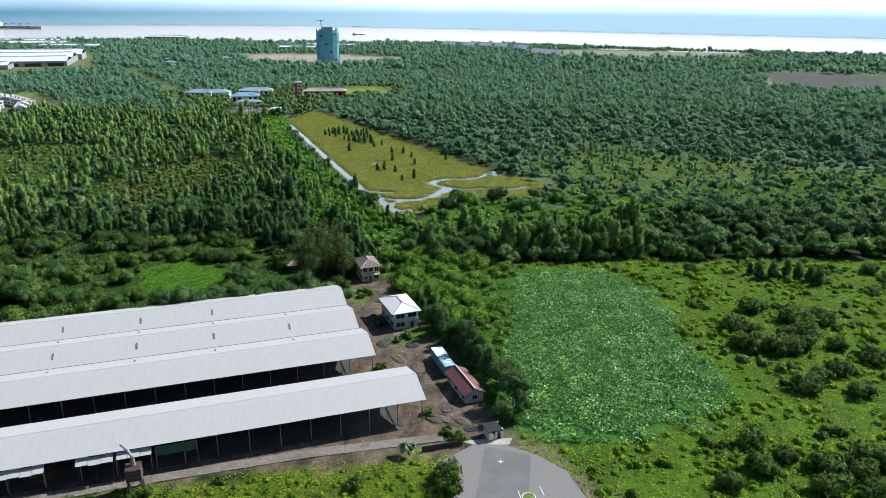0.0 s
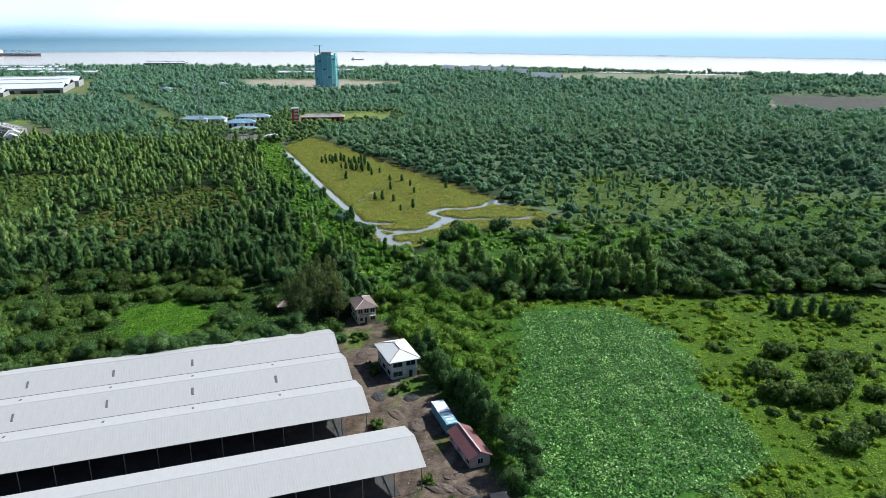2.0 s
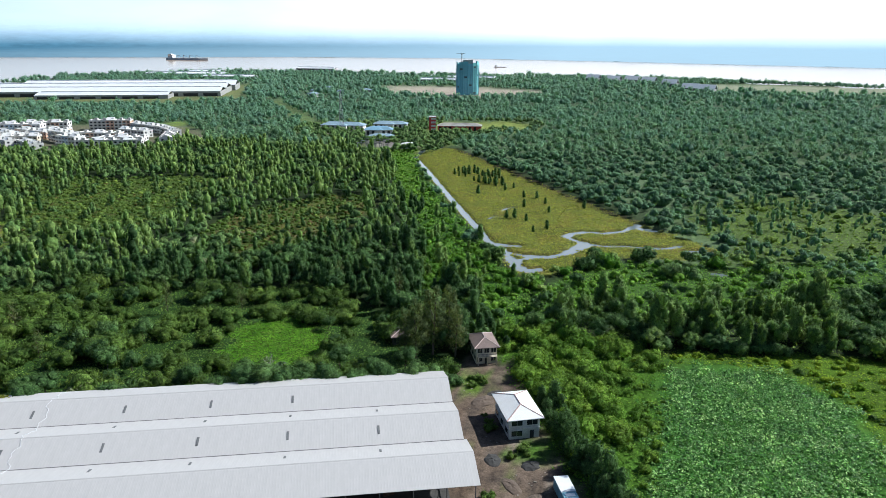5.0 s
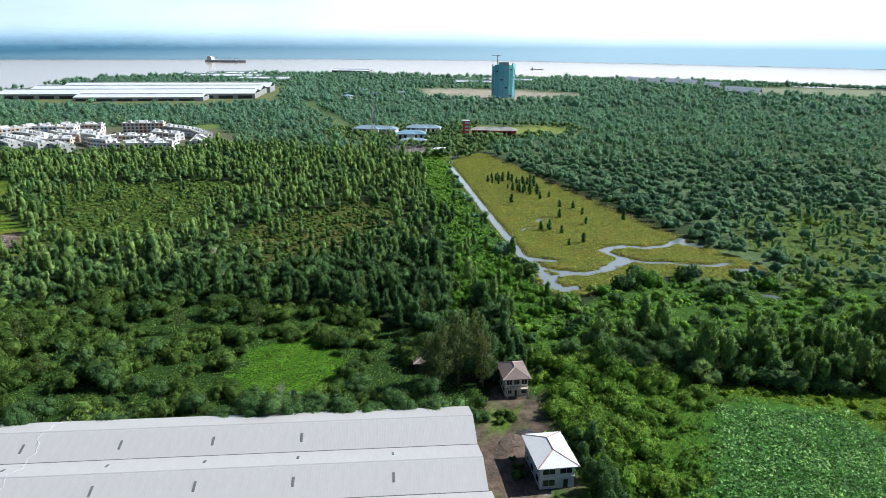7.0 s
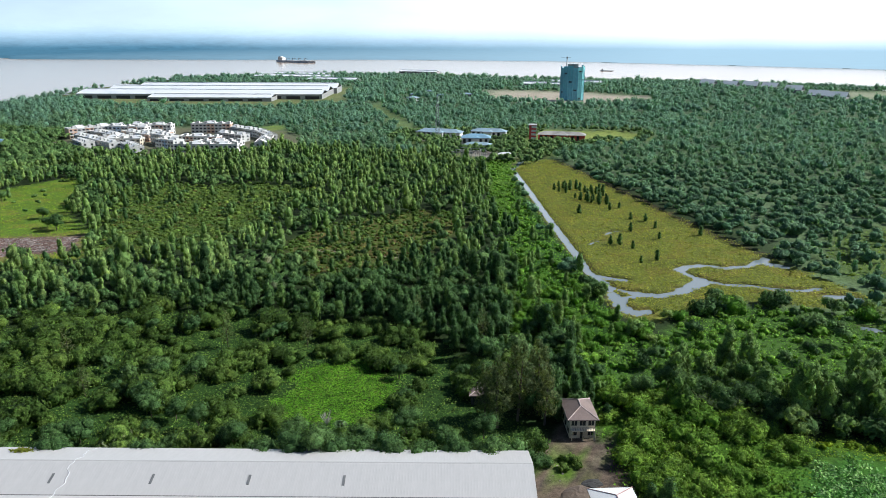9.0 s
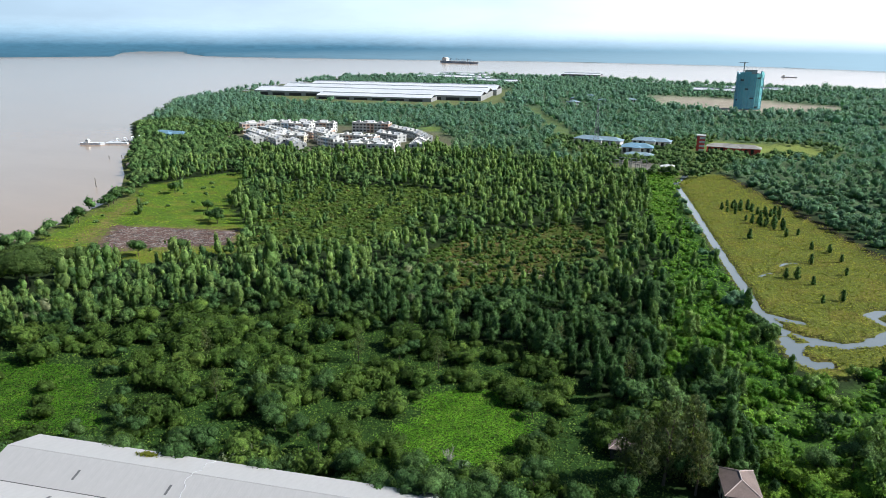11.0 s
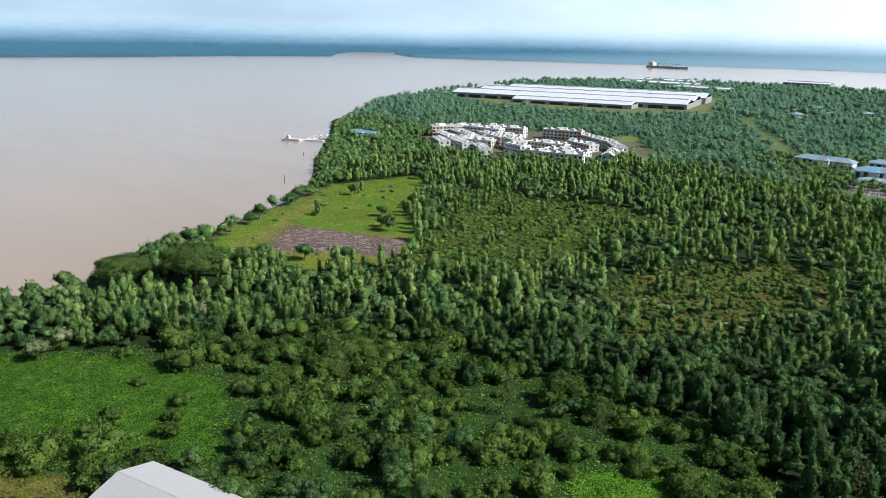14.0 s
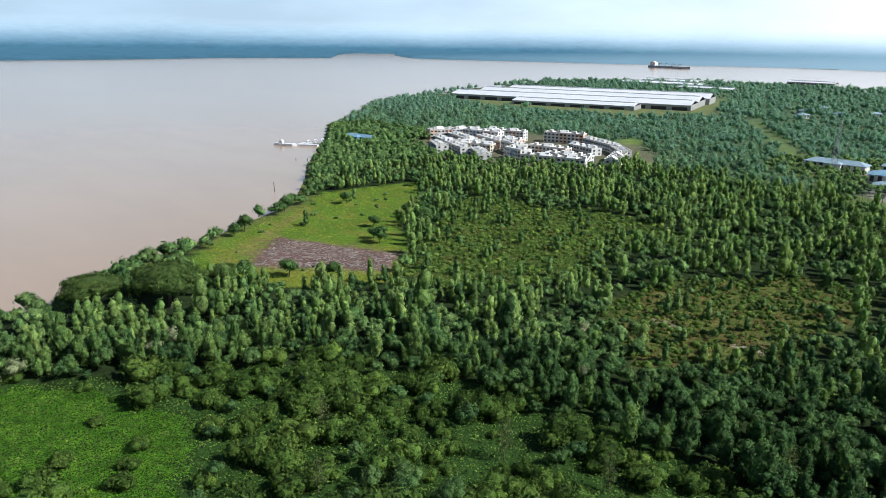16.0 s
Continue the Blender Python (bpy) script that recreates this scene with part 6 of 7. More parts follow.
def hip_house(name, m, label, w, d, storeys, floor_h, rise, over, wall, roof, ridge_cut=None, trim=None, balcony=False, cols=(3, 3)):
    root = thing(name, m, label, "house")
    h = storeys * floor_h
    shell = Build()
    t = 0.2
    shell.box(0, 0, 0, w, t, h).box(0, d - t, 0, w, d, h).box(0, t, 0, t, d - t, h).box(w - t, t, 0, w, d - t, h).box(t, t, h - 0.15, w - t, d - t, h - 0.02)
    part("wall", shell, wall, root)
    for s in range(1, storeys):
        part("floor_band", Build().box(-0.12, -0.12, s * floor_h - 0.16, w + 0.12, d + 0.12, s * floor_h + 0.1), wall, root)
    slopes, ridge = hip_roof(w, d, h, rise, over, ridge_cut)
    for q in slopes:
        part("roof_slope", Build().slab(q, 0.18), roof, root)
    caps = Build().bar(ridge[0], ridge[1], 0.14, 6)
    for cx, cy in ((-over, -over), (w + over, -over), (-over, d + over), (w + over, d + over)):
        e = min(ridge, key=lambda p: (p[0] - cx) ** 2 + (p[1] - cy) ** 2)
        caps.bar((cx, cy, h), e, 0.12, 6)
    part("ridge_tiles", caps, trim or roof, root)
    for s in range(storeys):
        z = s * floor_h + 0.95
        for i in range(cols[0]):
            at = w * (i + 0.5) / cols[0]
            if s == 0 and i == 1:
                part("door", Build().box(at - 0.5, -0.06, 0.05, at + 0.5, -0.01, 2.1), M_DARK, root)
            else:
                wall_window(root, "s", at, z - 0.1, w / cols[0] * 0.72, 1.4, w, d, wall)
            wall_window(root, "n", at, z, w / cols[0] * 0.5, 1.2, w, d, wall)
        for i in range(cols[1]):
            at = d * (i + 0.5) / cols[1]
            wall_window(root, "w", at, z, d / cols[1] * 0.5, 1.25, w, d, wall)
            wall_window(root, "e", at, z, d / cols[1] * 0.5, 1.25, w, d, wall)
    if balcony:
        part("balcony_slab", Build().box(0.2, -1.3, floor_h - 0.15, w - 0.2, -0.13, floor_h + 0.02), wall, root)
        rail = Build().box(0.2, -1.3, floor_h + 0.85, w - 0.2, -1.22, floor_h + 0.95)
        for px in np.arange(0.3, w - 0.2, 0.4):
            rail.box(px, -1.28, floor_h, px + 0.05, -1.24, floor_h + 0.9)
        part("balcony_rail", rail, M_DARK, root)
        for px in (0.35, w / 2, w - 0.35):
            part("column", Build().box(px - 0.12, -1.28, 0, px + 0.12, -1.04, floor_h - 0.15), wall, root)
    return root


hip_house("villa", pose(-17.3, 196.4, 0, 0, 0, 22), "white two-storey house with whitened hipped roof", 7.6, 12.6, 2, 2.8, 1.6, 0.9, M_WALL, M_WHITETILE, trim=M_RIDGE, cols=(2, 3))
hip_house("old_house", pose(-31.0, 236.0, 0, 0, 0, 20), "cream two-storey house with brown hipped roof", 6.2, 9.5, 2, 2.7, 1.8, 0.8, M_CREAM, M_BROWNTILE, trim=M_PINK, balcony=True, cols=(3, 3))
hip_house("small_house", pose(-58.6, 244.0, 0, 0, 0, 20), "small derelict dark house with brown roof among trees", 5.2, 7.0, 1, 3.0, 1.2, 0.6, M_DARK, M_BROWNTILE, trim=M_PINK, cols=(2, 2))


def red_bungalow():
    root = thing("bungalow", pose(7.3, 156.0, 0, 0, 0, 111), "long pink bungalow with faded red gable roof", "house")
    L, D, H, R = 12.2, 4.8, 2.8, 1.3
    part("wall", Build().box(0, 0, 0, L, 0.2, H).box(0, D - 0.2, 0, L, D, H).box(0, 0.2, 0, 0.2, D - 0.2, H).box(L - 0.2, 0.2, 0, L, D - 0.2, H)
         .poly([(0, 0, H), (0, D / 2, H + R), (0, D, H)]).poly([(L, 0, H), (L, D, H), (L, D / 2, H + R)]), M_PINK, root)
    for s in (0, 1):
        y0, y1 = ((-0.6, D / 2) if s == 0 else (D / 2, D + 0.6))
        zl, zh = H - 0.25, H + R
        for i in range(6):
            xa, xb = -0.5 + i * (L + 1) / 6, -0.5 + (i + 1) * (L + 1) / 6
            pan = ribbed_panel(xb - xa, y1 - y0, zl if s == 0 else zh, zh if s == 0 else zl, 0.4, 0.04)
            part("roof_panel", pan, M_REDROOF, root).location = (xa, y0, 0.03)
    part("ridge_cap", Build().box(-0.5, D / 2 - 0.2, H + R + 0.0, L + 0.5, D / 2 + 0.2, H + R + 0.14), M_PINK, root)
    for i in range(5):
        at = 1.2 + i * 2.4
        if i in (1, 3):
            part("door", Build().box(at - 0.5, D, 0.05, at + 0.5, D + 0.06, 2.1), M_WALL, root, "white door")
        else:
            wall_window(root, "n", at, 1.0, 1.4, 1.2, L, D, M_WALL)
    wall_window(root, "w", D / 2, 1.0, 1.3, 1.2, L, D, M_WALL)


red_bungalow()


def truck_box():
    root = thing("truck_body", pose(0.6, 168.6, 0, 0, 0, 109), "abandoned blue box body with white torn roof", "container")
    L, W, H = 11.5, 3.0, 3.2
    part("body", Build().box(0, 0, 0.5, L, W, H), M_TEAL, root)
    ribs = Build()
    for i in range(20):
        x = 0.2 + i * (L - 0.4) / 19
        ribs.box(x - 0.06, W, 0.6, x + 0.06, W + 0.06, H - 0.1).box(x - 0.06, -0.06, 0.6, x + 0.06, 0, H - 0.1)
    part("rib", ribs, M_TEAL, root)
    part("roof_sheet", Build().box(L * 0.52, -0.1, H, L + 0.1, W + 0.1, H + 0.08), M_WHITE_SHEET, root, "white roof sheet")
    for i in range(4):
        part("roof_sheet", Build().box(0.3 + i * 1.4, 0.2 + 0.3 * (i % 2), H + 0.004, 1.2 + i * 1.4, W - 0.5, H + 0.06), M_WHITE_SHEET if i % 2 else M_PALEBLUE, root)
    for i in range(4):
        part("support", Build().box(0.6 + i * 3.3, 0.3, 0, 1.0 + i * 3.3, W - 0.3, 0.5), M_DARK, root)


truck_box()


M_GUARD = surface("blackened_concrete", (0.030, 0.030, 0.032), 1.0, 0.0, 3.0, 0.5, 0.5, 0.3)


def guard_house():
    root = thing("guard_house", pose(7.6, 138.6, 0, 0, 0, 20), "small derelict white guard house with dark flat roof", "hut")
    part("wall", Build().box(0, 0, 0, 0.5, 0.5, 2.5).box(3.0, 0, 0, 3.5, 0.5, 2.5).box(1.6, 0.1, 0, 2.1, 0.4, 2.5).box(0, 3, 0, 3.5, 3.2, 2.5).box(0, 0.5, 0, 0.2, 3, 2.5).box(3.3, 0.5, 0, 3.5, 3, 1.0), M_WALL, root)
    part("roof", Build().slab([(-0.4, -0.3, 2.55), (3.2, -0.4, 2.5), (3.0, 3.1, 2.8), (-0.4, 3.4, 2.75)], 0.15), M_GUARD, root, "dark flat roof")


guard_house()


# ---- road ----
def road():
    b = Build().slab([(x, y, 0.16) for x, y in ROAD[::-1]], 0.5)
    root = tagged(new("road", b.mesh("road", M_ASPHALT)), "worn grey asphalt turning area with faint markings", "road", kind="structure")
    part("repair_strip", Build().slab([(2.5, 112, 0.166), (12.5, 108, 0.166), (16.5, 133.2, 0.166), (6.5, 136.4, 0.166)], 0.003), surface("darker_asphalt", (0.160, 0.155, 0.150), 0.9, 0, 3, 0.15, 0.3, 0.2), root, "darker asphalt lane")
    for a in ((12.8, 118.0, 8), (17.5, 119.5, 10), (18.8, 112.0, 10), (11.8, 110.0, 8)):
        c, s = math.cos(radians(90 + a[2])), math.sin(radians(90 + a[2]))
        x, y = a[0], a[1]
        part("lane_mark", Build().slab([(x - s * 0.08, y + c * 0.08, 0.174), (x + s * 0.08, y - c * 0.08, 0.174), (x + c * 3 + s * 0.08, y + s * 3 - c * 0.08, 0.174), (x + c * 3 - s * 0.08, y + s * 3 + c * 0.08, 0.174)], 0.003), M_PAINT, root)
    x, y = 9.6, 130.8
    part("cross_mark", Build().slab([(x - 0.6, y - 0.1, 0.174), (x + 0.6, y - 0.1, 0.174), (x + 0.6, y + 0.1, 0.174), (x - 0.6, y + 0.1, 0.174)], 0.003)
         .slab([(x - 0.1, y - 0.6, 0.176), (x + 0.1, y - 0.6, 0.176), (x + 0.1, y + 0.6, 0.176), (x - 0.1, y + 0.6, 0.176)], 0.003), M_PAINT, root)
    isl = thing("traffic_island", pose(15.0, 114.0, 0.16, 0, 0, 8), "kerbed grass island in the road", "traffic island", kind="structure")
    kerb = Build()
    ring = [(1.3 * math.cos(t), (5 if math.sin(t) > 0 else 0) + 1.3 * math.sin(t)) for t in np.linspace(0, 2 * math.pi, 24, endpoint=False)]
    for (xa, ya), (xb, yb) in zip(ring, ring[1:] + ring[:1]):
        kerb.bar((xa, ya, 0.08), (xb, yb, 0.08), 0.12, 5)
    part("kerb", kerb, M_PAINT, isl)
    part("island_grass", Build().slab([(p[0], p[1], 0.12) for p in ring], 0.2), surface("island_grass", (0.13, 0.18, 0.03), 0.95, 0, 3, 0.5, 0.4, 0.4), isl)
    drive = Build().slab([(1.0, 138.6, 0.10), (4.6, 136.8, 0.10), (12.0, 137.2, 0.10), (13.0, 139.8, 0.10)], 0.3)
    tagged(new("pavement", drive.mesh("pavement", surface("pale_concrete", (0.46, 0.43, 0.39), 0.9, 0, 2, 0.3, 0.4, 0.2))), "pale concrete threshold at the gate", "pavement", kind="structure")
    slab = Build().slab([(*shed_xy(-90, -3.0), 0.17), (*shed_xy(-57, -3.4), 0.17), (*shed_xy(-28, -4.6), 0.17), (*shed_xy(2, -7.6), 0.17), (*shed_xy(3, -4.8), 0.17), (*shed_xy(-26, -1.6), 0.17), (*shed_xy(-90, 0.4), 0.17)], 0.5)
    tagged(new("pavement", slab.mesh("pavement", M_APRON)), "cracked concrete apron beside the shed", "pavement", kind="structure")
    wall = Build().box(0, 0, 0, 9, 0.2, 1.3)
    ob = tagged(new("wall_gate", wall.mesh("wall_gate", M_DARK)), "dark stained boundary wall by the gate", "wall", kind="structure")
    ob.matrix_world = pose(-7.5, 134.3, 0, 0, 0, 16)


road()


# ---- far buildings ----
def tower_block():
    root = thing("tower_block", pose(-190, 1235, 0, 0, 0, 12), "unfinished high-rise wrapped in blue-green safety netting", "high-rise")
    b = Build()
    n = 16
    prof = [(20 * math.cos(t) * (1.0 if abs(math.sin(t)) > 0.4 else 0.92), 15 * math.sin(t)) for t in np.linspace(0, 2 * math.pi, n, endpoint=False)]
    H = 52
    for fl in range(15):
        z = 2 + fl * 3.15
        part("floor_slab", Build().slab([(x * 1.004, y * 1.004, z) for x, y in prof], 0.3), M_TEAL, root)
    for i, ((xa, ya), (xb, yb)) in enumerate(zip(prof, prof[1:] + prof[:1])):
        top = H + 2 * math.sin(i * 1.9)
        part("netting", Build().slab([(xa, ya, top), (xb, yb, top), (xb * 0.985, yb * 0.985, top), (xa * 0.985, ya * 0.985, top)], top - 1), M_NET_LIGHT if i in (0, 13, 14, 15) else M_NET, root, "blue-green safety net")
        for q in (0.0, 0.5):
            px, py = (xa + (xb - xa) * q) * 1.015, (ya + (yb - ya) * q) * 1.015
            part("scaffold_pole", Build().box(px - 0.14, py - 0.14, 0, px + 0.14, py + 0.14, top - 1.5 - 3 * ((i + q) % 1.7)), M_TEAL, root)
        for fl in range(0, 15, 1):
            if (i * 7 + fl * 5) % 13 < 1:
                z = 3 + fl * 3.15
                # Dark plates on the netting, coloured as the shade inside gaps.
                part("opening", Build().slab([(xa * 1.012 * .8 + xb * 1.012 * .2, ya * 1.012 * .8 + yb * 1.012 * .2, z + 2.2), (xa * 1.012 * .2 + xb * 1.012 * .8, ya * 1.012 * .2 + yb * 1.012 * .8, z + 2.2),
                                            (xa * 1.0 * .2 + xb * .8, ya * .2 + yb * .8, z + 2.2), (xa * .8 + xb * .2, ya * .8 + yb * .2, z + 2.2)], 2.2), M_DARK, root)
    part("core", Build().box(-8, -6, H - 2, 8, 6, H + 4), M_CONCRETE, root)
    crane = thing("tower_crane", pose(-200, 1236, 52, 0, 0, 0), "thin tower crane on the high-rise", "crane")
    part("mast", Build().box(-0.6, -0.6, 0, 0.6, 0.6, 15), M_STEEL, crane)
    part("jib", Build().bar((-10, 5, 14), (6, -3, 14), 0.4, 4), M_STEEL, crane)
    part("cab", Build().box(-0.9, -0.9, 12, 0.9, 0.9, 13.8), M_STEEL, crane)


tower_block()


def depot(name, u0, v0, du, dv, eave, rise, spans, wall_mat=M_STEEL, base=None):
    """A long warehouse: gable roofs side by side, low walls with openings."""
    root = thing(name, base @ pose(u0, v0, 0), "very long white metal warehouse", "warehouse", "riverside warehouses")
    part("wall", Build().box(0, 0, 0, du, 0.4, eave).box(0, dv - 0.4, 0, du, dv, eave).box(0, 0.4, 0, 0.4, dv - 0.4, eave).box(du - 0.4, 0.4, 0, du, dv - 0.4, eave), wall_mat, root)
    w_ = dv / spans
    for k in range(spans):
        n = max(2, round(du / 24))
        for i in range(n):
            xa, xb = du * i / n, du * (i + 1) / n
            y0, y1, ym = k * w_, (k + 1) * w_, (k + 0.5) * w_
            part("roof_panel", Build().slab([(xa, y0, eave), (xb, y0, eave), (xb, ym, eave + rise), (xa, ym, eave + rise)], 0.3), M_WHITE_SHEET, root)
            part("roof_panel", Build().slab([(xa, ym, eave + rise), (xb, ym, eave + rise), (xb, y1, eave), (xa, y1, eave)], 0.3), M_WHITE_SHEET, root)
        part("ridge_vent", Build().box(4, (k + 0.5) * w_ - 1.2, eave + rise - 0.3, du - 4, (k + 0.5) * w_ + 1.2, eave + rise + 1.0), M_WHITE_SHEET, root)
    for i in range(int(du / 30)):
        # Dark plates in front of the closed wall, standing for shaded doorways.
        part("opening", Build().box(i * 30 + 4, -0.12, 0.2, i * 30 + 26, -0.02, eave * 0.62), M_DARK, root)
    return root


E1, E2 = Vector((-935, 985, 0)), Vector((-565, 1110, 0))
ang = math.degrees(math.atan2(E2.y - E1.y, E2.x - E1.x))
base = pose(E1.x, E1.y, 0, 0, 0, ang)
Ld = (E2 - E1).length
depot("warehouse", 0, 0, Ld, 62, 8, 5, 1, base=base)
depot("warehouse", 20, 62.5, Ld - 20, 62, 9, 6, 1, base=base)
depot("warehouse", 46, 125, Ld - 40, 62, 10, 6, 1, base=base)
depot("warehouse", 130, -42, 190, 40, 6, 3.5, 1, base=base)
for q, (ox, oy, lx, ly) in enumerate(((-1010, 1600, 190, 40), (-1030, 1720, 140, 40), (-830, 1530, 120, 30), (-780, 1960, 110, 26), (-340, 1540, 90, 24), (-300, 1640, 110, 22))):
    depot("warehouse", 0, 0, lx, ly, 6, 3, 1, base=pose(ox, oy, 0, 0, 0, 8 - 3 * q))
for ox, oy in ((62, 1650), (100, 1655), (132, 1620), (166, 1545), (188, 1420), (212, 1390), (20, 1690)):
    r = thing("boathouse", pose(ox, oy, 0, 0, 0, -25), "grey steep-gabled waterside shed", "shed", "gabled sheds by the river")
    part("wall", Build().box(-14, -9, 0, 14, 9, 6), M_STEEL, r)
    part("roof", Build().slab([(-15, -10, 6), (15, -10, 6), (15, 0, 14), (-15, 0, 14)], 0.4).slab([(-15, 0, 14), (15, 0, 14), (15, 10, 6), (-15, 10, 6)], 0.4), M_WHITE_SHEET, r)


def townhouse(m, wall, storeys, w=8.0, d=11.0, gable=False):
    root = thing("townhouse", m, "white terraced house with balconies and flat roof", "house", "riverside housing estate")
    h = storeys * 3.1
    part("wall", Build().box(0, 0, 0, w, d, h), wall, root)
    part("parapet", Build().box(-0.15, -0.15, h, w + 0.15, 0.15, h + 0.8).box(-0.15, d - 0.15, h, w + 0.15, d + 0.15, h + 0.8).box(-0.15, 0.15, h, 0.15, d - 0.15, h + 0.8).box(w - 0.15, 0.15, h, w + 0.15, d - 0.15, h + 0.8), M_WALL, root)
    part("roof_slab", Build().box(0.15, 0.15, h - 0.1, w - 0.15, d - 0.15, h + 0.1), M_CONCRETE, root)
    if gable:
        part("gable_roof", Build().slab([(0.5, 1, h + 0.6), (w - 0.5, 1, h + 0.6), (w - 0.5, d / 2, h + 3), (0.5, d / 2, h + 3)], 0.2).slab([(0.5, d / 2, h + 3), (w - 0.5, d / 2, h + 3), (w - 0.5, d - 1, h + 0.6), (0.5, d - 1, h + 0.6)], 0.2), M_WHITETILE, root)
    part("tower_box", Build().box(w * 0.6, d * 0.3, h, w - 0.4, d * 0.6, h + 2.4), M_WALL, root)
    for s in range(storeys):
        for i in range(2):
            x = w * (i + 0.5) / 2
            part("window", Build().box(x - 1.1, -0.08, s * 3.1 + 0.9, x + 1.1, 0.0, s * 3.1 + 2.4), M_GLASS, root)
            part("window", Build().box(w, d * (i + .5) / 2 - 0.9, s * 3.1 + 0.9, w + 0.08, d * (i + .5) / 2 + 0.9, s * 3.1 + 2.4), M_GLASS, root)
        if s:
            part("balcony", Build().box(0.4, -1.4, s * 3.1 - 0.1, w * 0.5, -0.02, s * 3.1 + 0.1).box(0.4, -1.4, s * 3.1 + 0.1, w * 0.5, -1.3, s * 3.1 + 1.0), M_WALL, root)
    return root


PROTO = {}
rows = [(-582, 628, -505, 592, 2, 0), (-572, 650, -520, 625, 2, 0), (-600, 640, -575, 690, 3, 1), (-568, 692, -528, 704, 3, 1), (-560, 668, -510, 650, 2, 2), (-500, 600, -468, 577, 2, 0),
        (-516, 722, -476, 735, 3, 1), (-476, 735, -430, 715, 2, 0), (-428, 712, -402, 688, 2, 0), (-404, 684, -384, 640, 2, 1), (-470, 612, -446, 606, 3, 2), (-446, 606, -392, 624, 2, 0), (-500, 640, -470, 628, 3, 0), (-545, 610, -520, 640, 2, 1), (-590, 655, -545, 640, 2, 0), (-585, 672, -540, 680, 3, 2),
        (-540, 665, -505, 672, 2, 1), (-556, 600, -530, 585, 2, 2), (-530, 615, -500, 625, 2, 0), (-480, 655, -440, 660, 2, 1), (-460, 690, -425, 680, 2, 0), (-440, 632, -400, 640, 2, 3)]
walls = [M_WALL, M_PEACH, M_PALEBLUE, M_CREAM]
k = 0
for xa, ya, xb, yb, st, tone in rows:
    xa, ya, xb, yb = -28 + (xa + 28) * 0.95, 120 + (ya - 120) * 0.95, -28 + (xb + 28) * 0.95, 120 + (yb - 120) * 0.95
    n = max(2, round(math.hypot(xb - xa, yb - ya) / 8.1))
    a = math.degrees(math.atan2(yb - ya, xb - xa))
    for i in range(n):
        x, y = xa + (xb - xa) * i / n, ya + (yb - ya) * i / n
        key = (st, (0, 0, tone, 0, 1)[k % 5] if tone else (0, 0, 3, 0, 0)[k % 5], k % 3 == 0)
        z = 0.3 * math.sin(k * 1.3)
        if key in PROTO:
            copy_thing(PROTO[key], pose(x, y, 0, 0, 0, a))
        else:
            PROTO[key] = townhouse(pose(x, y, 0, 0, 0, a), walls[key[1]], st, gable=key[2])
        k += 1


def long_hall(x, y, a, L, D, H, roof, wall, label):
    root = thing("hall", pose(x, y, 0, 0, 0, a), label, "building", "low public buildings")
    part("wall", Build().box(0, 0, 0, L, D, H), wall, root)
    for q in hip_roof(L, D, H, D * 0.22, 1.0)[0]:
        part("roof_slope", Build().slab(q, 0.25), roof, root)
    if L > 20:
        wing = Build()
        for q in hip_roof(L * 0.26, 7.0, H + 0.3, 1.8, 0.8)[0]:
            wing.slab([(x + L * 0.37, y - 4.5, z) for x, y, z in q], 0.25)
        part("porch_wall", Build().box(L * 0.37, -4.5, 0, L * 0.63, -0.1, H), wall, root)
        part("porch_roof", wing, roof, root)
    for i in range(int(L / 5)):
        part("window", Build().box(i * 5 + 1.2, -0.08, 1.0, i * 5 + 3.8, -0.01, H - 0.8), M_GLASS, root)


long_hall(-264, 742, 2, 44, 13, 6, M_GREYROOF, M_WALL, "white hall with blue-grey hipped roof")
long_hall(-214, 762, 6, 34, 12, 6, M_GREYROOF, M_WALL, "white hall with blue-grey hipped roof")
long_hall(-208, 712, 14, 26, 14, 6, M_BLUEROOF, M_WALL, "white hall with blue hipped roof")
long_hall(-196, 684, 10, 22, 9, 4, M_GREYROOF, M_WALL, "low white hall with grey roof")
long_hall(-154, 640, 8, 11, 7, 4, M_WHITETILE, M_WALL, "small white pump building with pale roof")
long_hall(-146, 760, 8, 44, 12, 6, M_CONCRETE, M_BRIGHTRED, "red and white station building")
r = thing("drill_tower", pose(-151, 757, 0, 0, 0, 12), "red and white banded drill tower", "tower")
part("shaft", Build().box(-3.4, -3.4, 0, 3.4, 3.4, 15), M_BRIGHTRED, r)
for i in range(4):
    part("white_band", Build().box(-1.2, -3.5, 2.0 + i * 3.5, 3.5, 3.5, 3.9 + i * 3.5), M_WALL, r)
part("cap", Build().box(-3.9, -3.9, 15, 3.9, 3.9, 15.8), M_WALL, r)
for i in range(9):
    r = thing("substation_frame", pose(-186 + (i % 3) * 8, 624 + (i // 3) * 12, 0, 0, 0, 10), "grey steel gantry frame in a substation", "gantry", "substation frames")
    part("post", Build().box(-2.6, -0.15, 0, -2.3, 0.15, 7), M_STEEL, r)
    part("post", Build().box(2.3, -0.15, 0, 2.6, 0.15, 7), M_STEEL, r)
    part("beam", Build().box(-3.2, -0.2, 6.4, 3.2, 0.2, 6.8), M_STEEL, r)
r = thing("lattice_mast", pose(-236, 724, 0), "thin grey lattice radio mast", "mast")
for sx in (-1, 1):
    for sy in (-1, 1):
        part("leg", Build().bar((sx * 2, sy * 2, 0), (sx * 0.4, sy * 0.4, 42), 0.12, 4), M_STEEL, r)
b_ = Build()
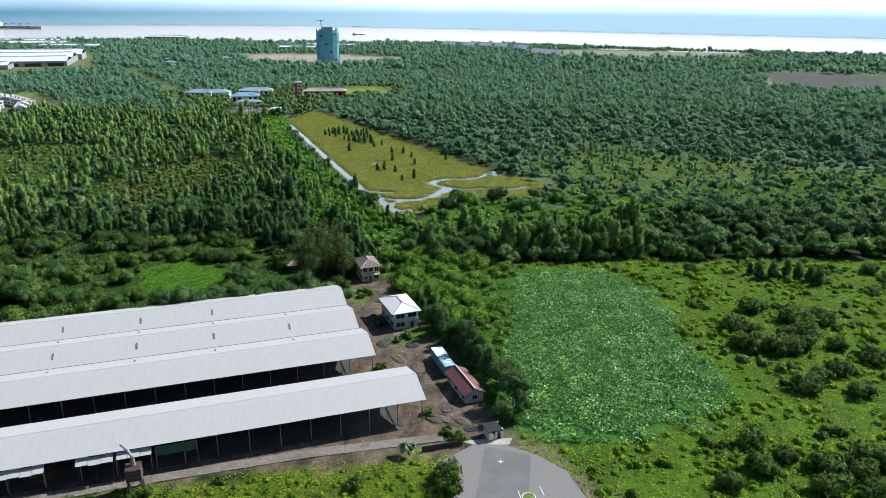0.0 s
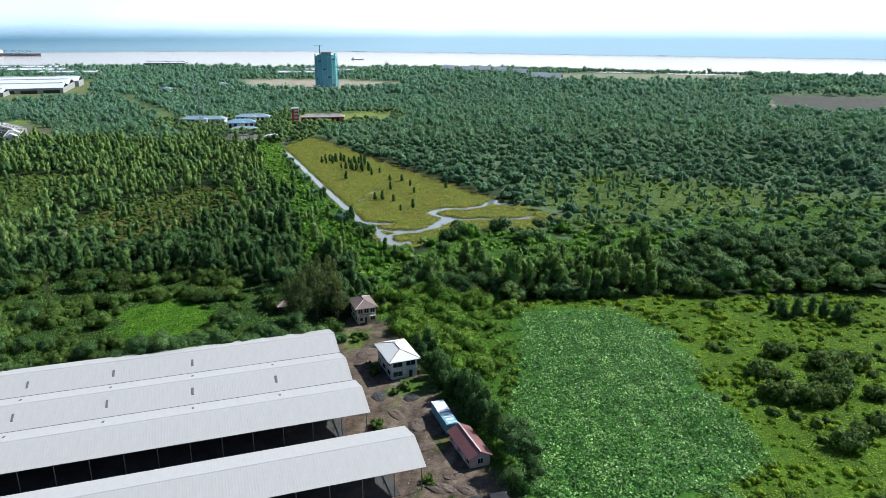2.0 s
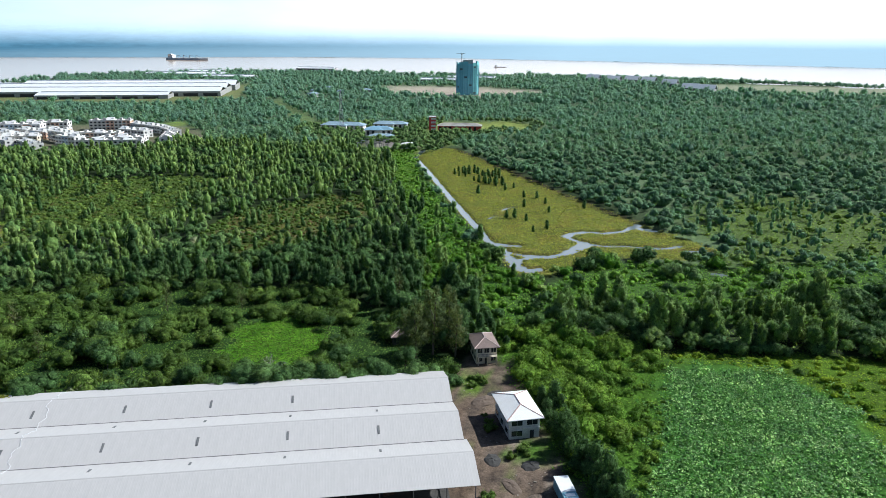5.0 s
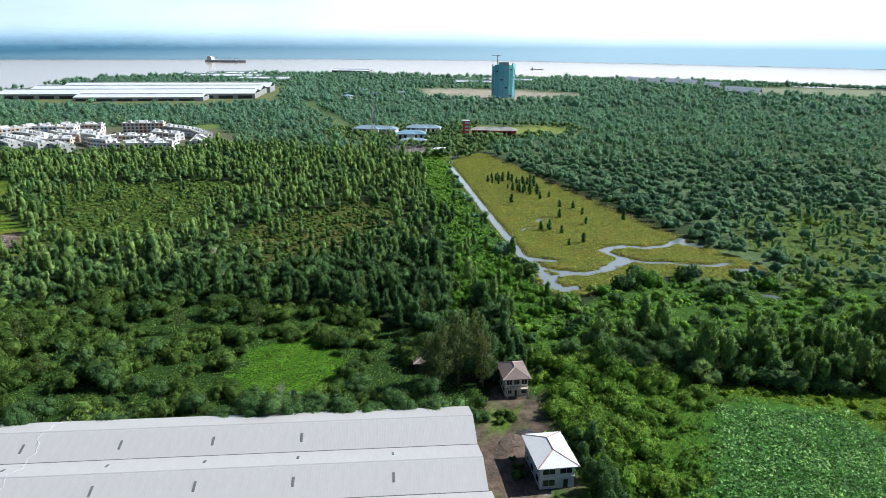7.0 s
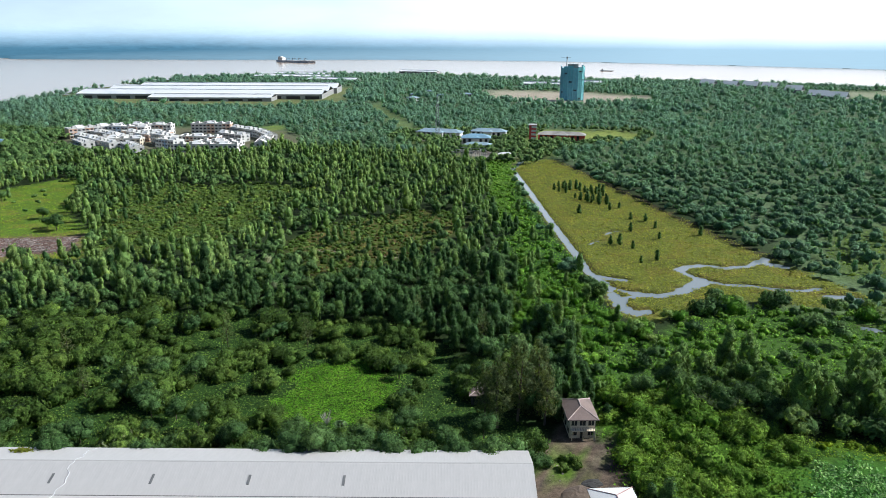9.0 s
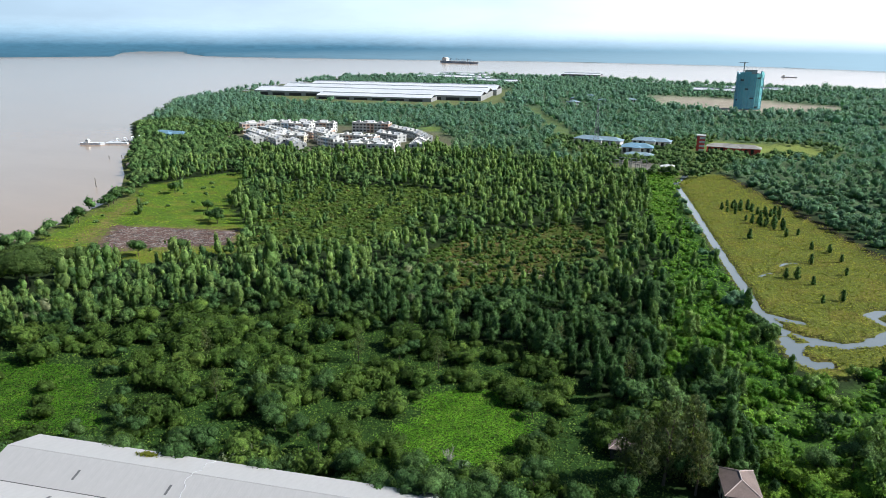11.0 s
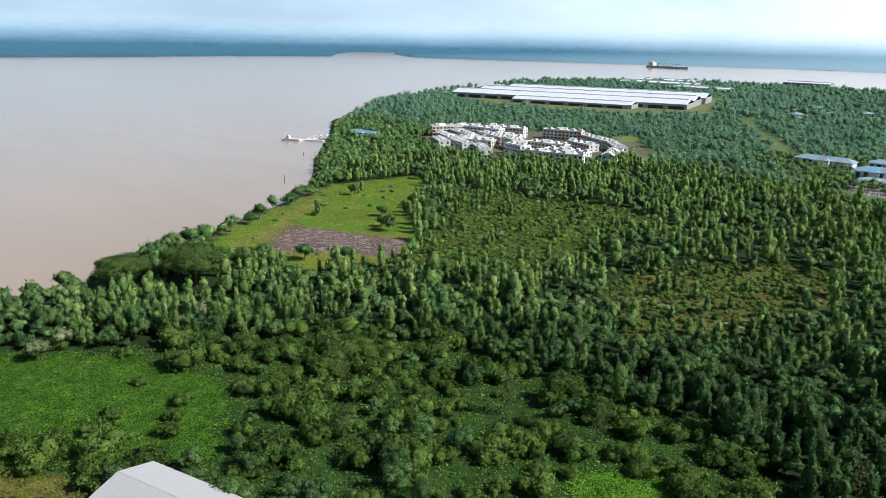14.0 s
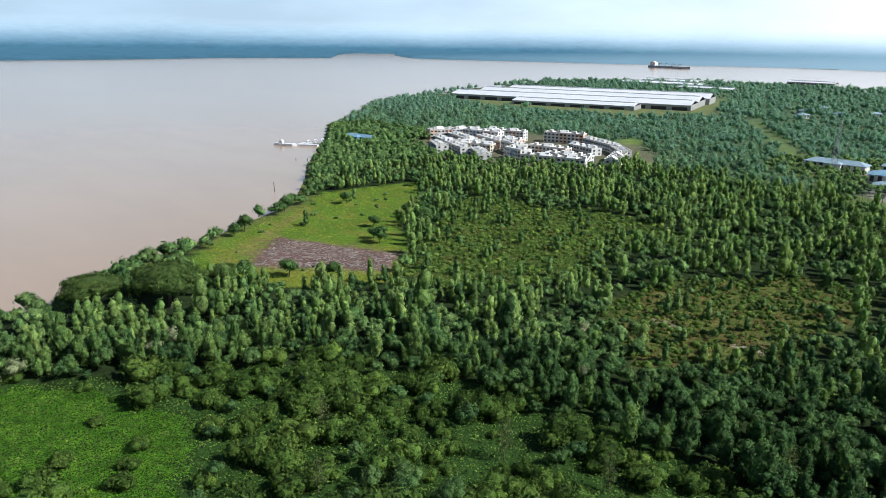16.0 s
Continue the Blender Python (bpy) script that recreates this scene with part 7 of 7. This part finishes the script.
for i in range(12):
    z = i * 3.5
    s = 2 - 1.6 * z / 42
    for q in range(4):
        p0 = ((-s, -s), (s, -s), (s, s), (-s, s))[q]
        p1 = ((s, -s), (s, s), (-s, s), (-s, -s))[q]
        b_.bar((*p0, z), (*p1, z + 3.3), 0.06, 3)
part("lattice", b_, M_STEEL, r)
for i, (x, y) in enumerate(((-455, 1270), (-398, 1188), (-366, 1230), (-420, 1132), (-440, 1200))):
    long_hall(x, y, 10 + 20 * i, 16, 11, 5, M_GREYROOF, M_WALL, "small white house among the trees")


# ---- river ----
def jetty():
    root = thing("jetty", pose(-588, 523, 0, 0, 0, 214), "white metal river jetty with ramp", "jetty")
    part("deck", Build().box(-14, -2.5, 1.2, 30, 2.5, 1.6), M_CONCRETE, root)
    part("pontoon", Build().box(24, -7, -1.2, 44, 7, 0.6), M_WHITE_SHEET, root, "white floating pontoon")
    for i in range(7):
        for s in (-2, 2):
            part("pile", Build().bar((2 + i * 6, s, -3), (2 + i * 6, s, 1.2), 0.35, 8), M_CONCRETE, root)
    for i in range(4):
        f = Build()
        x = 12 + i * 7
        for s in (-2.6, 2.6):
            f.bar((x, s, 1.0), (x + 2.5, s, 6.5 - i), 0.35, 6)
        f.bar((x + 2.5, -2.6, 6.5 - i), (x + 2.5, 2.6, 6.5 - i), 0.35, 6)
        part("gantry", f, M_WHITE_SHEET, root, "white gantry frame")
    for s in (-2.5, 2.5):
        part("rail", Build().bar((0, s, 2.7), (40, s, 2.7), 0.12, 4), M_WHITE_SHEET, root)


jetty()


def vessel(name, m, label, L, W, H, hull, house_at, house_h, booms):
    root = thing(name, m, label, "ship" if L > 60 else "boat")
    pts = [(-L / 2, -W / 2), (L * 0.36, -W / 2), (L / 2, 0), (L * 0.36, W / 2), (-L / 2, W / 2)]
    part("hull", Build().slab([(x, y, H) for x, y in pts], H + 0.9), hull, root)
    part("deckhouse", Build().box(house_at, -W * 0.35, H, house_at + L * 0.12, W * 0.35, H + house_h).box(house_at + 1, -W * 0.25, H + house_h, house_at + L * 0.08, W * 0.25, H + house_h * 1.3), M_WALL, root)
    for i in range(booms):
        x = house_at + L * 0.2 + i * L * 0.16
        part("crane", Build().bar((x, 0, H), (x, 0, H + house_h * 0.9), L * 0.006, 6).bar((x, 0, H + house_h * 0.8), (x + L * 0.09, 0, H + house_h * 0.6), L * 0.004, 5), M_STEEL, root)


vessel("bulk_carrier", pose(-1492, 2640, -0.75, 0, 0, -8), "dark bulk carrier lying at anchor", 180, 28, 8, M_HULL, -84, 11, 4)
vessel("ferry_boat", pose(-628, 486, -0.75, 0, 0, 30), "white passenger boat at the jetty", 22, 5.5, 1.8, M_WHITE_SHEET, -6, 2.6, 0)
vessel("barge", pose(-260, 2350, -0.75, 0, 0, 0), "small dark barge on the river", 40, 9, 2, M_HULL, -16, 4, 0)
for i, (x, y, h) in enumerate(((-452, 372, 6), (-538, 452, 3), (-532, 456, 3), (-528, 460, 3), (-546, 446, 2.5))):
    r = thing("mooring_post", pose(x, y, -2, 3, 0, 0), "weathered timber post standing in the river", "post", "old timber posts in the river")
    part("post", Build().bar((0, 0, 0), (0.2, 0, h + 1.5), 0.28, 7, 0.2), M_BARK, r)
r = thing("wooden_hut", pose(-492, 430, 0, 0, 0, 40), "collapsed wooden fishing hut on the shore", "hut")
part("platform", Build().box(-5, -4, 0.4, 5, 4, 0.8), M_BARK, r)
part("roof", Build().slab([(-5, -4, 2.2), (5, -4, 2.2), (5, 0, 3.6), (-5, 0, 3.6)], 0.2).slab([(-5, 0, 3.6), (5, 0, 3.6), (5, 4, 2.0), (-5, 4, 2.0)], 0.2), M_SCRAP, r)
long_hall(-620, 544, 12, 36, 10, 5, M_BLUEROOF, M_TEAL, "blue-roofed jetty terminal by the river")


# ---- yard clutter ----
def debris(poly_uv, n, seed, lo, hi):
    """Loose rubble and boards in the yard."""
    g = random.Random(seed)
    (u0, v0), (u1, v1) = poly_uv
    shapes = []
    for k in range(6):
        b = Build()
        a, c, h = g.uniform(0.3, 0.9), g.uniform(0.15, 0.5), g.uniform(0.08, 0.3)
        b.slab([(-a, -c, h), (a * 0.8, -c * 1.1, h * 0.9), (a, c * 0.7, h * 1.1), (-a * 0.7, c, h * 0.8)], h)
        shapes.append(b.mesh("rubble", M_SCRAP))
    for i in range(n):
        x, y = shed_xy(g.uniform(u0, u1), g.uniform(v0, v1))
        ob = new("rubble", shapes[i % 6])
        s = g.uniform(lo, hi)
        ob.matrix_world = pose(x, y, -0.02, g.uniform(-8, 8), g.uniform(-8, 8), g.uniform(0, 360)) @ Matrix.Scale(s, 4)
        tagged(ob, "piece of broken concrete and board on dirt", "rubble", "rubble in the yard")


debris(((-1, -6), (8, 22)), 70, 1, 0.12, 0.45)
debris(((-6, 18), (-1, 27)), 40, 2, 0.15, 0.55)
debris(((0, 22), (12, 60)), 60, 3, 0.12, 0.5)
debris(((-60, -4), (0, 1)), 40, 4, 0.12, 0.4)
debris(((-120, 1), (-6, 7)), 60, 6, 0.15, 0.6)
debris(((-110, 26.5), (-10, 30)), 40, 7, 0.15, 0.6)
debris(((-12, 2), (0, 16)), 40, 8, 0.15, 0.6)
debris(((-1, 60), (8, 84)), 25, 5, 0.15, 0.5)
debris(((6, -2), (13, 10)), 55, 9, 0.15, 0.55)


def heap(x, y, rx, ry, h, mat, label, seed):
    g = np.random.default_rng(seed)
    b = Build()
    n, rings = 14, 4
    b.v.append((0, 0, h * 0.75))
    for k in range(1, rings + 1):
        q = k / rings
        for i in range(n):
            a = 6.283 * i / n
            j = g.uniform(0.85, 1.15)
            b.v.append((rx * q * j * math.cos(a), ry * q * j * math.sin(a), h * 0.75 * (1 - q * q) * g.uniform(0.7, 1.2) - (0.15 if k == rings else 0)))
    for i in range(n):
        b.f.append((0, 1 + i, 1 + (i + 1) % n))
        for k in range(rings - 1):
            p = 1 + k * n
            b.f.append((p + i, p + n + i, p + n + (i + 1) % n, p + (i + 1) % n))
    ob = new("soil_mound", b.mesh("soil_mound", mat))
    ob.matrix_world = pose(x, y, -0.02, 0, 0, seed * 40)
    tagged(ob, label, "mound", "mounds in the yard")


M_SOIL = surface("brown_soil", (0.13, 0.095, 0.07), 0.95, 0, 1.5, 0.3, 0.7, 0.6, dist=0.1)
M_DARKMOUND = surface("dark_mound_surface", (0.05, 0.048, 0.045), 0.95, 0, 2.0, 0.3, 0.6, 0.5, dist=0.1)
# First mound stands in for a dark rimmed pit.
heap(-11.5, 186.5, 2.6, 2.0, 0.9, M_DARKMOUND, "low dark mound in the yard", 1)
heap(-9.5, 173.0, 4.0, 2.6, 1.0, M_SOIL, "low brown soil mound in the yard", 2)
heap(-13.5, 168.0, 3.5, 2.4, 0.8, M_SOIL, "low brown soil mound in the yard", 3)
heap(-4.0, 147.5, 3.6, 2.2, 0.9, M_SOIL, "low brown soil mound in the yard", 4)
heap(-1.0, 152.0, 2.8, 2.0, 0.7, M_SOIL, "low brown soil mound in the yard", 5)
heap(-26.0, 214.0, 4.0, 3.0, 0.8, M_SOIL, "low brown soil mound in the yard", 6)
heap(-20.0, 187.0, 3.0, 2.2, 0.6, M_DARKMOUND, "low dark mound in the yard", 7)
heap(1.5, 147.0, 3.4, 2.0, 0.7, M_SOIL, "low brown soil mound in the yard", 8)
heap(3.6, 143.5, 2.2, 1.6, 0.6, M_DARKMOUND, "low dark mound in the yard", 9)
heap(-7.0, 163.0, 3.4, 1.6, 0.8, M_SOIL, "low brown soil mound in the yard", 10)
heap(-3.0, 170.5, 2.8, 1.8, 0.7, M_DARKMOUND, "low dark mound in the yard", 11)
heap(-15.0, 178.0, 3.6, 2.0, 0.6, M_SOIL, "low brown soil mound in the yard", 12)
heap(-24.0, 205.0, 3.2, 2.4, 0.8, M_SOIL, "low brown soil mound in the yard", 13)
heap(-23.0, 219.0, 3.0, 2.0, 0.6, M_DARKMOUND, "low dark mound in the yard", 14)
tuft_pts = [(-5.6, 148.4), (-6.6, 150.0), (-18.5, 170.5), (-19.5, 172.0), (-16.0, 188.5), (-12.5, 190.5), (-13.5, 192.0), (-27, 224), (-29, 226), (-30, 222), (-31, 226), (-22.5, 200), (-23, 203), (-24.5, 206), (-2, 141.5), shed_xy(-63, -7.2), shed_xy(-60.4, -6.8), shed_xy(-66, -6.2), shed_xy(-71, -5.4), shed_xy(-75, -5.0), shed_xy(-46, -7.5)]
yard_bush = [tree_kind("shrub", "bush", "light green shrub growing in the dirt yard", "shrub", "shrubs in the yard", 260, 0.34, F_VINE, 0.9, 0.06) for _ in range(3)]
plant(yard_bush, [(x, y, 0.35 + 0.35 * ((i * 0.618) % 1)) for i, (x, y) in enumerate(tuft_pts)])


def clearing_litter():
    g = np.random.default_rng(55)
    x, y = g.uniform(-352, -270, 2600), g.uniform(280, 345, 2600)
    ok = signed(CLEARING, x, y) > 1.5
    x, y = x[ok], y[ok]
    b = Build()
    for px, py in zip(x[:700], y[:700]):
        a = g.normal(0.5, 0.6)
        L, w_ = g.uniform(0.6, 3.4) * g.uniform(0.5, 1.2), g.uniform(0.04, 0.13)
        c, s = math.cos(a) * L / 2, math.sin(a) * L / 2
        nx, ny = -s / L * w_ * 2, c / L * w_ * 2
        b.slab([(px - c - nx, py - s - ny, 0.22), (px + c - nx, py + s - ny, 0.28), (px + c + nx, py + s + ny, 0.28), (px - c + nx, py - s + ny, 0.22)], 0.2)
    tagged(new("cut_stems", b.mesh("cut_stems", surface("bleached_stems", (0.40, 0.34, 0.30), 0.9, 0, 3, 0.5, 0.4, 0.2))), "pale cut stems lying on bare brown ground", "debris", kind="stuff")


clearing_litter()
